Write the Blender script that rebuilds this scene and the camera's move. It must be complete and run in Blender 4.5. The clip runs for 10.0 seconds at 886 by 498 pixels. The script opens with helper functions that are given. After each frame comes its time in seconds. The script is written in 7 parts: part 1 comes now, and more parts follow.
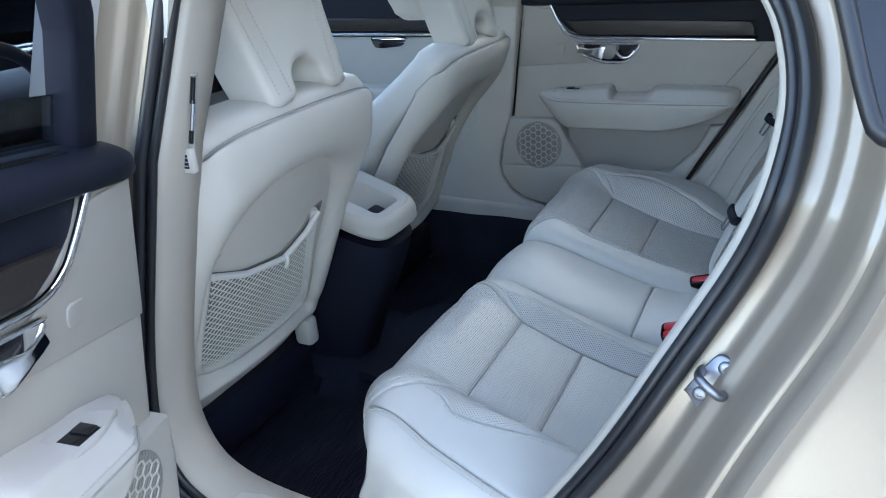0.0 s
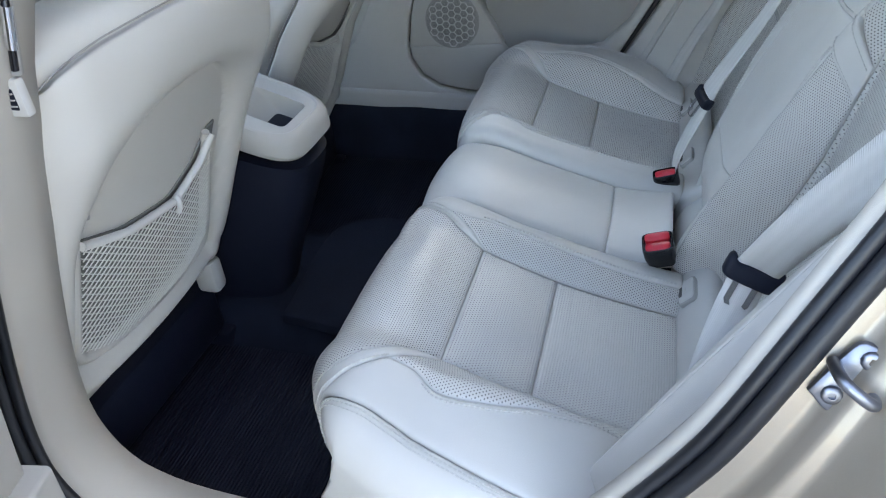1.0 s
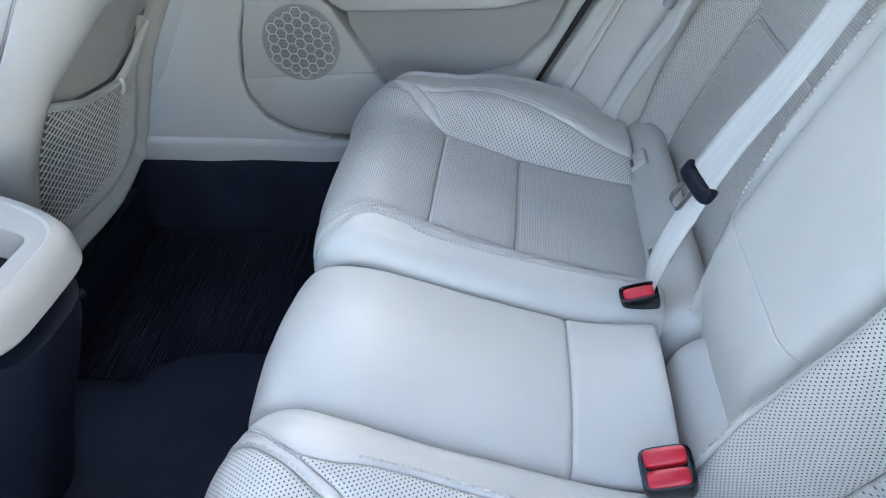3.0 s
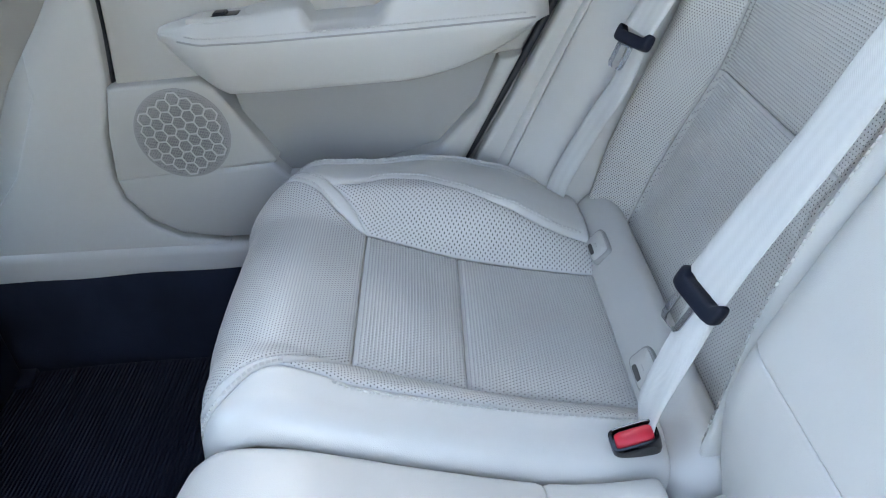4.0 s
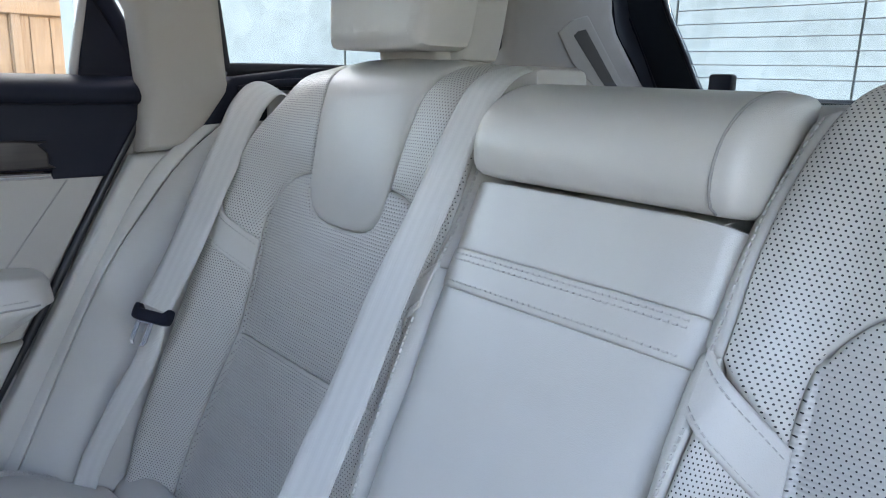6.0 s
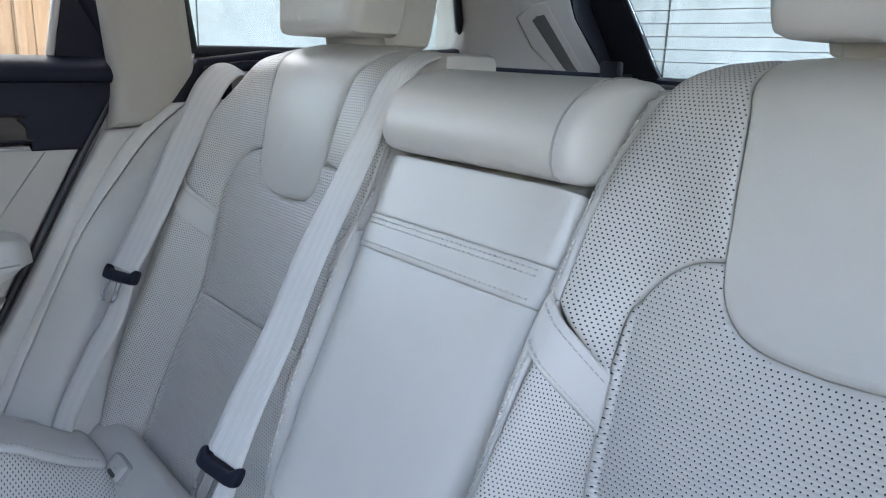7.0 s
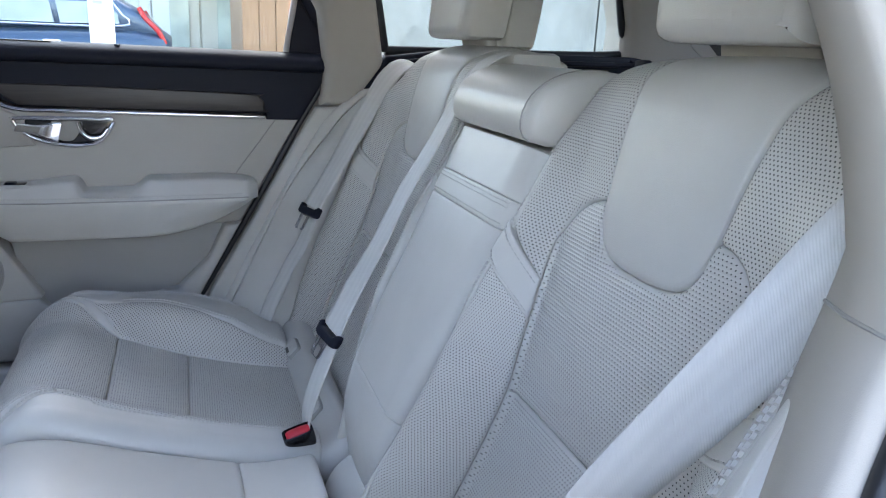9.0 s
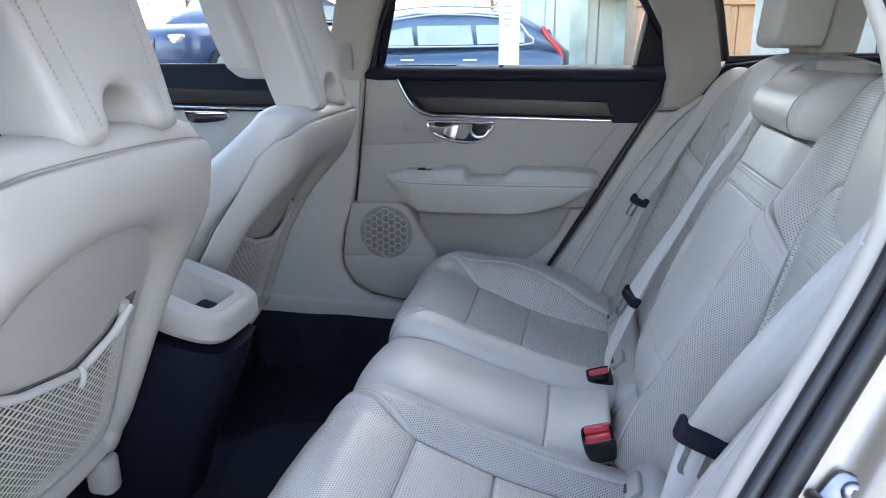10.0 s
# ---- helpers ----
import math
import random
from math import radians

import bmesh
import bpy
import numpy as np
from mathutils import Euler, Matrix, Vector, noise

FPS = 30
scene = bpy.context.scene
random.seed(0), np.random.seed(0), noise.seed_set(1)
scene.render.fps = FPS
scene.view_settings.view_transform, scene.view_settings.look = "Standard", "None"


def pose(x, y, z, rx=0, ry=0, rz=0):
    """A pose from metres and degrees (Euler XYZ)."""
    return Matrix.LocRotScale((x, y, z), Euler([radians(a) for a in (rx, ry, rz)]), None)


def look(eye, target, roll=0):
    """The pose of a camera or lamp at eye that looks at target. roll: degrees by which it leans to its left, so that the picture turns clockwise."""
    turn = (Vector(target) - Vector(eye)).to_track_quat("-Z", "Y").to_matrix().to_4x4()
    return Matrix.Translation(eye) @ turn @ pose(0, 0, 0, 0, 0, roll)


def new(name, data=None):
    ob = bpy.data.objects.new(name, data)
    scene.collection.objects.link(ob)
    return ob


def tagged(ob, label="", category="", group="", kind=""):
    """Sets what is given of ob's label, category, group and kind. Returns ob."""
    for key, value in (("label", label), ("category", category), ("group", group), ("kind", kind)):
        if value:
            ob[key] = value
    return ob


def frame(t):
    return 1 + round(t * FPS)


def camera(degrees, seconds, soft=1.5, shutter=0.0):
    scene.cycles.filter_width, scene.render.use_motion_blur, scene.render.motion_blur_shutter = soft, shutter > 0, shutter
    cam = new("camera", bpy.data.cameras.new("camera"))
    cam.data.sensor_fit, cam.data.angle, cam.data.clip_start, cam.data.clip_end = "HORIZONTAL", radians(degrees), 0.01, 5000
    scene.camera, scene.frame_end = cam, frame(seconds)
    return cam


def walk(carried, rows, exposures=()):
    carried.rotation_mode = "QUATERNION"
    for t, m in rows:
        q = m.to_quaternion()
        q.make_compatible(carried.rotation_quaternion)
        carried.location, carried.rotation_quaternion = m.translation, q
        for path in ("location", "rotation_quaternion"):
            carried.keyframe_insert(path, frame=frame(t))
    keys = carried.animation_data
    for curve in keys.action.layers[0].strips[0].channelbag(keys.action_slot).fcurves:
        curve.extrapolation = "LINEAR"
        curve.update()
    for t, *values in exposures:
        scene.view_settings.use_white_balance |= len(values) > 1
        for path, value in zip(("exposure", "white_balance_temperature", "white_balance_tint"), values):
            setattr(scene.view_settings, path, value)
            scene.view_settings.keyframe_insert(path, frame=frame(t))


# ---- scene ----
cam = camera(63.5, 10.0, soft=1.1)
PATH = [
    (0, (0.393, -1.222, 1.219), (-0.467, 0.395, 0.416), -4.5),
    (0.5, (0.282, -1.128, 1.203), (-0.387, 0.489, 0.234), -5.3),
    (1, (0.207, -1.031, 1.186), (-0.308, 0.536, 0.054), -5.0),
    (1.5, (0.183, -0.902, 1.178), (-0.256, 0.627, -0.034), -4.5),
    (2, (0.161, -0.776, 1.159), (-0.201, 0.756, -0.075), -3.9),
    (2.5, (0.12, -0.64, 1.129), (-0.15, 0.925, -0.086), -3.0),
    (2.7, (0.117, -0.586, 1.115), (-0.129, 0.991, -0.089), -3.2),
    (4, (0.102, -0.299, 1.047), (0.069, 1.377, -0.044), -4.9),
    (4.5, (0.093, -0.258, 1.047), (0.455, 1.5, 0.164), -4.3),
    (5, (0.074, -0.268, 1.057), (0.926, 1.414, 0.389), -1.3),
    (5.5, (0.042, -0.291, 1.067), (1.202, 1.25, 0.538), 1.0),
    (6, (0.04, -0.317, 1.072), (1.337, 1.132, 0.603), 1.7),
    (7.3, (0.046, -0.483, 1.081), (1.313, 0.97, 0.547), 2.4),
    (7.5, (0.045, -0.511, 1.077), (1.291, 0.96, 0.546), 2.9),
    (8, (0.06, -0.594, 1.083), (1.239, 0.923, 0.527), 3.2),
    (8.5, (0.082, -0.667, 1.081), (1.106, 0.955, 0.514), 3.4),
    (9, (0.118, -0.774, 1.085), (0.78, 1.033, 0.542), 2.8),
    (9.5, (0.147, -0.919, 1.094), (0.313, 1.001, 0.557), 1.3),
    (10, (0.193, -1.041, 1.1), (-0.164, 0.852, 0.56), -0.3),
]
walk(cam, [(t, look(eye, target, roll)) for t, eye, target, roll in PATH], exposures=[(0.0, 3.55, 6885, 12), (1.0, 3.76, 7500, 15), (1.5, 4.05, 7500, 15), (2.0, 4.24, 7480, 15), (2.7, 4.42, 7500, 15), (4.0, 4.63, 7580, 16), (4.5, 4.58, 7550, 17), (5.3, 4.18, 7450, 19), (6.0, 4.03, 7400, 20), (7.6, 4.03, 7600, 20), (8.5, 3.97, 7350, 20), (9.2, 3.76, 7400, 20), (10.0, 3.75, 7400, 20)])

# ---- light: clear sky, the car stands in soft daylight ----
world = bpy.data.worlds.new("sky")
scene.world = world
world.use_nodes = True
wn = world.node_tree
sky = wn.nodes.new("ShaderNodeTexSky")
sky.sky_type = "NISHITA"
sky.sun_disc = False
sky.sun_elevation, sky.sun_rotation = radians(30), radians(38.5)
sky.air_density, sky.dust_density = 1.0, 2.5
wn.links.new(sky.outputs[0], wn.nodes["Background"].inputs[0])
wn.nodes["Background"].inputs[1].default_value = 0.15
sun = new("sun", bpy.data.lights.new("sun", "SUN"))
sun.data.energy, sun.data.angle, sun.data.color = 2.0, radians(4), (1.0, 0.90, 0.78)
sun.matrix_world = look((5.4, 6.75, 5.0), (0, 0, 0))


# ---- materials ----
def mat_base(name, col, rough=0.5, metal=0.0, spec=0.5, coat=0.0):
    m = bpy.data.materials.new(name)
    m.use_nodes = True
    nt = m.node_tree
    b = nt.nodes["Principled BSDF"]
    b.inputs["Base Color"].default_value = (*col, 1)
    b.inputs["Roughness"].default_value = rough
    b.inputs["Metallic"].default_value = metal
    b.inputs["Specular IOR Level"].default_value = spec
    b.inputs["Coat Weight"].default_value = coat
    return m, nt, b


def mth(nt, op, a, b=None, c=None):
    n = nt.nodes.new("ShaderNodeMath")
    n.operation = op
    for i, v in enumerate((a, b, c)):
        if v is None:
            continue
        if isinstance(v, (int, float)):
            n.inputs[i].default_value = v
        else:
            nt.links.new(v, n.inputs[i])
    return n.outputs[0]


def tex_noise(nt, vec, scale, detail=3, rough=0.55):
    n = nt.nodes.new("ShaderNodeTexNoise")
    n.inputs["Scale"].default_value = scale
    n.inputs["Detail"].default_value = detail
    n.inputs["Roughness"].default_value = rough
    nt.links.new(vec, n.inputs["Vector"])
    return n.outputs["Fac"]


def ramp(nt, fac, stops):
    n = nt.nodes.new("ShaderNodeValToRGB")
    els = n.color_ramp.elements
    while len(els) < len(stops):
        els.new(0.5)
    for e, (p, c) in zip(els, stops):
        e.position, e.color = p, (*c, 1)
    nt.links.new(fac, n.inputs[0])
    return n.outputs[0]


def mixc(nt, fac, a, b):
    n = nt.nodes.new("ShaderNodeMix")
    n.data_type = "RGBA"
    for sock, v in ((n.inputs[0], fac), (n.inputs[6], a), (n.inputs[7], b)):
        if isinstance(v, tuple):
            sock.default_value = (*v, 1)
        elif isinstance(v, (int, float)):
            sock.default_value = v
        else:
            nt.links.new(v, sock)
    return n.outputs[2]


def bump(nt, bsdf, height, strength, dist):
    n = nt.nodes.new("ShaderNodeBump")
    n.inputs["Strength"].default_value = strength
    n.inputs["Distance"].default_value = dist
    nt.links.new(height, n.inputs["Height"])
    nt.links.new(n.outputs[0], bsdf.inputs["Normal"])


def coords(nt, kind="Object"):
    return nt.nodes.new("ShaderNodeTexCoord").outputs[kind]


def varied(name, col, rough=0.5, scale=4.0, amount=0.06, grain=600.0, grain_depth=0.0002, **kw):
    """A plain surface with slow tone changes and a fine grain."""
    m, nt, b = mat_base(name, col, rough, **kw)
    co = coords(nt)
    slow = tex_noise(nt, co, scale, 4)
    dark = tuple(c * (1 - amount) for c in col)
    light = tuple(min(1, c * (1 + amount)) for c in col)
    nt.links.new(ramp(nt, slow, [(0.3, dark), (0.7, light)]), b.inputs["Base Color"])
    fine = tex_noise(nt, co, grain, 2)
    nt.links.new(mth(nt, "ADD", mth(nt, "MULTIPLY", slow, 0.14), rough - 0.07), b.inputs["Roughness"])
    bump(nt, b, fine, 0.5, grain_depth)
    return m


def leather(name, col, perforated=False, pitch=0.0041, hole=0.19, rib=False):
    m, nt, b = mat_base(name, col, 0.37, spec=0.55)
    co = coords(nt)
    slow = tex_noise(nt, co, 5.0, 4)
    vor = nt.nodes.new("ShaderNodeTexVoronoi")
    vor.feature = "DISTANCE_TO_EDGE"
    vor.inputs["Scale"].default_value = 700
    nt.links.new(co, vor.inputs["Vector"])
    grain = mth(nt, "MULTIPLY", vor.outputs["Distance"], 0.6)
    dark = tuple(c * 0.93 for c in col)
    light = tuple(min(1, c * 1.05) for c in col)
    base = ramp(nt, slow, [(0.3, dark), (0.7, light)])
    wrinkle = tex_noise(nt, co, 26.0, 5, 0.6)
    height = mth(nt, "ADD", grain, mth(nt, "ADD", mth(nt, "MULTIPLY", wrinkle, 1.6), mth(nt, "MULTIPLY", tex_noise(nt, co, 9.0, 3), 3.0)))
    if perforated:
        sep = nt.nodes.new("ShaderNodeSeparateXYZ")
        nt.links.new(coords(nt, "UV"), sep.inputs[0])
        d = []
        for off in (0.0, 0.5):
            fu = mth(nt, "SUBTRACT", mth(nt, "FRACT", mth(nt, "ADD", mth(nt, "DIVIDE", sep.outputs[0], pitch * 1.73), off)), 0.5)
            fv = mth(nt, "SUBTRACT", mth(nt, "FRACT", mth(nt, "ADD", mth(nt, "DIVIDE", sep.outputs[1], pitch), off)), 0.5)
            fu = mth(nt, "MULTIPLY", fu, 1.73)
            d.append(mth(nt, "SQRT", mth(nt, "ADD", mth(nt, "MULTIPLY", fu, fu), mth(nt, "MULTIPLY", fv, fv))))
        dist = mth(nt, "MINIMUM", d[0], d[1])
        mr = nt.nodes.new("ShaderNodeMapRange")
        mr.interpolation_type = "SMOOTHSTEP"
        mr.inputs["From Min"].default_value, mr.inputs["From Max"].default_value = hole * 0.82, hole * 1.12
        nt.links.new(dist, mr.inputs["Value"])
        seam = nt.nodes.new("ShaderNodeAttribute")
        seam.attribute_name = "margin"
        solid = mth(nt, "MAXIMUM", mr.outputs[0], mth(nt, "LESS_THAN", seam.outputs["Fac"], 0.0022))
        base = mixc(nt, solid, tuple(c * 0.015 for c in col), base)
        height = mth(nt, "ADD", height, mth(nt, "MULTIPLY", solid, 2.0))
        if rib:
            wave = mth(nt, "COSINE", mth(nt, "MULTIPLY", sep.outputs[0], 2 * math.pi / (pitch * 1.73 / 2)))
            height = mth(nt, "ADD", height, mth(nt, "MULTIPLY", wave, -0.6))
    nt.links.new(base, b.inputs["Base Color"])
    bump(nt, b, height, 0.45, 0.0006)
    return m


CREAM = (0.54, 0.514, 0.468)
M_LEATHER = leather("smooth cream leather", CREAM)
M_PERF = leather("perforated cream leather", CREAM, True, 0.0036, 0.19)
M_PERF2 = leather("ribbed perforated cream leather", CREAM, True, 0.0041, 0.155, rib=True)
M_VINYL = varied("cream vinyl", (0.50, 0.473, 0.428), 0.5, 6, 0.03, 900, 0.00015)
M_PLASTIC = varied("cream moulded plastic", (0.49, 0.465, 0.425), 0.5, 5, 0.03, 1400, 0.00015)
M_DOOR = varied("grey-cream door vinyl", (0.425, 0.40, 0.36), 0.5, 6, 0.03, 900, 0.00015)
M_INSERT = varied("grey moulded door insert", (0.345, 0.324, 0.292), 0.5, 5, 0.03, 1400, 0.00015)
M_CAP = varied("cream console plastic", (0.37, 0.35, 0.313), 0.5, 5, 0.03, 1400, 0.00015)
M_PILLAR = varied("woven cream pillar trim", (0.41, 0.375, 0.325), 0.75, 5, 0.03, 1600, 0.0002)
M_POCKET = varied("grey-cream moulded pocket", (0.33, 0.315, 0.29), 0.6, 5, 0.04, 1200, 0.0002)
# shade behind the pocket net, put into a darker grey
M_NET_SHADE = varied("grey pocket cloth", (0.17, 0.163, 0.15), 0.8, 8, 0.06, 900, 0.0003)
M_STITCH = varied("pale thread", (0.50, 0.477, 0.435), 0.8, 40, 0.05, 1500, 0.0001)
M_BLACK = varied("soft black trim", (0.010, 0.012, 0.021), 0.5, 6, 0.1, 1500, 0.0002, spec=0.16)
M_FRAME = varied("dark blue grey moulded frame", (0.03, 0.037, 0.044), 0.5, 6, 0.1, 1200, 0.0002, spec=0.3)
# dark colour stands in for the shade inside slots and notches
M_SLOT = varied("dark brown vent insert", (0.07, 0.063, 0.055), 0.6, 8, 0.1, 900, 0.0002)
M_RUBBER = varied("black rubber", (0.011, 0.012, 0.015), 0.38, 8, 0.15, 700, 0.0002)
M_GLOSS = varied("glossy black plastic", (0.01, 0.01, 0.012), 0.12, 6, 0.1, 700, 0.0)
M_CARPET = varied("black carpet", (0.0125, 0.0155, 0.025), 0.95, 9, 0.25, 900, 0.002, spec=0.15)
M_CHROME = varied("polished chrome", (0.82, 0.82, 0.84), 0.1, 10, 0.02, 300, 0.0, metal=1.0)
M_STRIKER = varied("worn grey steel", (0.24, 0.245, 0.27), 0.38, 60, 0.25, 500, 0.0002, metal=1.0)
M_STEEL = varied("bright steel", (0.55, 0.56, 0.6), 0.25, 30, 0.1, 300, 0.0001, metal=1.0)
M_SATIN = varied("satin silver", (0.6, 0.6, 0.6), 0.3, 10, 0.03, 800, 0.0, metal=1.0)
M_RED = varied("red plastic", (0.55, 0.015, 0.03), 0.35, 20, 0.1, 600, 0.0001)
# unseen ground, kept paler than asphalt to bounce light into the car
M_TILE = varied("pale grey paving", (0.30, 0.292, 0.272), 0.9, 3, 0.25, 90, 0.004)


def make_mat():
    m, nt, b = mat_base("ribbed black floor mat", (0.006, 0.0065, 0.009), 0.9, spec=0.2)
    co = coords(nt)
    sep = nt.nodes.new("ShaderNodeSeparateXYZ")
    nt.links.new(co, sep.inputs[0])
    rib = mth(nt, "SINE", mth(nt, "MULTIPLY", sep.outputs[0], 2 * math.pi / 0.006))
    fluff = tex_noise(nt, co, 600, 3)
    nt.links.new(ramp(nt, tex_noise(nt, co, 10, 4), [(0.3, (0.008, 0.0105, 0.019)), (0.75, (0.013, 0.016, 0.027))]), b.inputs["Base Color"])
    bump(nt, b, mth(nt, "ADD", rib, fluff), 0.7, 0.0015)
    return m


M_MAT = make_mat()


def make_webbing():
    m, nt, b = mat_base("cream seat belt webbing", (0.50, 0.475, 0.44), 0.5)
    sep = nt.nodes.new("ShaderNodeSeparateXYZ")
    nt.links.new(coords(nt, "UV"), sep.inputs[0])
    a = mth(nt, "SINE", mth(nt, "MULTIPLY", mth(nt, "ADD", sep.outputs[0], sep.outputs[1]), 2 * math.pi / 0.0022))
    c = mth(nt, "SINE", mth(nt, "MULTIPLY", sep.outputs[0], 2 * math.pi / 0.0105))
    tone = mth(nt, "ADD", mth(nt, "MULTIPLY", c, 0.12), 0.5)
    nt.links.new(ramp(nt, tone, [(0.1, (0.52, 0.50, 0.465)), (0.9, (0.61, 0.59, 0.55))]), b.inputs["Base Color"])
    bump(nt, b, mth(nt, "ADD", a, mth(nt, "MULTIPLY", c, 0.3)), 0.3, 0.0003)
    return m


M_WEB = make_webbing()


def make_wood():
    m, nt, b = mat_base("dark walnut inlay", (0.05, 0.038, 0.033), 0.4)
    mp = nt.nodes.new("ShaderNodeMapping")
    mp.inputs["Scale"].default_value = (3, 60, 60)
    nt.links.new(coords(nt), mp.inputs["Vector"])
    f = tex_noise(nt, mp.outputs[0], 6, 6, 0.65)
    nt.links.new(ramp(nt, f, [(0.3, (0.014, 0.011, 0.011)), (0.7, (0.034, 0.026, 0.024))]), b.inputs["Base Color"])
    bump(nt, b, f, 0.3, 0.0004)
    return m


M_WOOD = make_wood()


def make_paint(name, col, flake=0.6):
    m, nt, b = mat_base(name, col, 0.42, metal=flake, coat=0.6)
    co = coords(nt)
    f = tex_noise(nt, co, 2500, 1)
    nt.links.new(ramp(nt, f, [(0.35, tuple(c * 0.88 for c in col)), (0.65, tuple(min(1, c * 1.1) for c in col))]), b.inputs["Base Color"])
    b.inputs["Coat Roughness"].default_value = 0.09
    bump(nt, b, tex_noise(nt, co, 6, 2), 0.03, 0.001)
    return m


M_PAINT = make_paint("sand silver metallic paint", (0.33, 0.275, 0.215), 0.45)
M_BLUE = make_paint("dark blue metallic paint", (0.025, 0.06, 0.11), 0.4)
M_BLUE2 = make_paint("bright blue metallic paint", (0.012, 0.03, 0.085), 0.4)


def make_glass(name, tint):
    m = bpy.data.materials.new(name)
    m.use_nodes = True
    nt = m.node_tree
    nt.nodes.remove(nt.nodes["Principled BSDF"])
    tr = nt.nodes.new("ShaderNodeBsdfTransparent")
    tr.inputs[0].default_value = (*tint, 1)
    gl = nt.nodes.new("ShaderNodeBsdfGlossy")
    gl.inputs["Roughness"].default_value = 0.02
    mx = nt.nodes.new("ShaderNodeMixShader")
    fr = nt.nodes.new("ShaderNodeFresnel")
    fr.inputs[0].default_value = 1.45
    nt.links.new(fr.outputs[0], mx.inputs[0])
    nt.links.new(tr.outputs[0], mx.inputs[1])
    nt.links.new(gl.outputs[0], mx.inputs[2])
    nt.links.new(mx.outputs[0], nt.nodes["Material Output"].inputs[0])
    return m


M_GLASS = make_glass("window glass", (0.90, 0.96, 0.95))
# tint sets how much sky light the added roof panel passes
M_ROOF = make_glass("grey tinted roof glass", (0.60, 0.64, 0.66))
# blue tint stands in for sky blue where the bare sky burns out
M_SKY_TINT = make_glass("blue tinted window glass", (0.20, 0.30, 0.46))


# ---- mesh helpers ----
XF = {"fn": None, "flip": False}


def mk(name, verts, faces, material, parent=None, label="", uv=None, smooth=True, sharp=None):
    """One mesh object from points and faces, moved by the current mirror."""
    v = np.asarray(verts, float)
    if XF["fn"]:
        v = XF["fn"](v)
    if XF["flip"]:
        faces = [tuple(reversed(f)) for f in faces]
    me = bpy.data.meshes.new(name)
    me.from_pydata([tuple(p) for p in v], [], [tuple(int(i) for i in f) for f in faces])
    if uv is not None:
        lay = me.uv_layers.new(name="metric")
        idx = np.zeros(len(me.loops), int)
        me.loops.foreach_get("vertex_index", idx)
        lay.data.foreach_set("uv", np.asarray(uv, float)[idx].ravel())
    me.validate()
    if smooth:
        me.polygons.foreach_set("use_smooth", [True] * len(me.polygons))
        if sharp:
            me.set_sharp_from_angle(angle=radians(sharp))
    me.materials.append(material)
    ob = new(name, me)
    if parent:
        ob.parent = parent
    if label:
        ob["label"] = label
    return ob


def part(name, bm, material, parent, label="", smooth=True, sharp=35):
    bm.verts.ensure_lookup_table()
    bm.verts.index_update()
    v = [p.co[:] for p in bm.verts]
    f = [[q.index for q in p.verts] for p in bm.faces]
    bm.free()
    return mk(name, v, f, material, parent, label, smooth=smooth, sharp=sharp)


def thing(name, label, category, group="", kind="", at=(0, 0, 0)):
    ob = new(name)
    ob.empty_display_size = 0.05
    return tagged(ob, label, category, group, kind)


def spline(points, n=200):
    """Catmull-Rom through the points, n points at even steps of length."""
    p = np.asarray(points, float)
    p = np.vstack([2 * p[0] - p[1], p, 2 * p[-1] - p[-2]])
    out = []
    for i in range(1, len(p) - 2):
        t = np.linspace(0, 1, 24, endpoint=False)[:, None]
        a, b, c, d = p[i - 1], p[i], p[i + 1], p[i + 2]
        out.append(0.5 * (2 * b + (c - a) * t + (2 * a - 5 * b + 4 * c - d) * t ** 2 + (3 * b - a - 3 * c + d) * t ** 3))
    q = np.vstack(out + [p[-2:-1]])
    L = np.concatenate([[0], np.cumsum(np.linalg.norm(np.diff(q, axis=0), axis=1))])
    s = np.linspace(0, L[-1], n)
    return np.stack([np.interp(s, L, q[:, k]) for k in range(q.shape[1])], 1)


def length_of(q):
    return np.concatenate([[0], np.cumsum(np.linalg.norm(np.diff(q, axis=0), axis=1))])


def sm(x):
    x = np.clip(x, 0, 1)
    return x * x * (3 - 2 * x)


def grid_faces(nu, nv, off=0, wrap=False):
    f = []
    for i in range(nu - 1):
        for j in range(nv - 1 if not wrap else nv):
            a, b = off + i * nv + j, off + i * nv + (j + 1) % nv
            f.append((a, b, b + nv, a + nv))
    return f


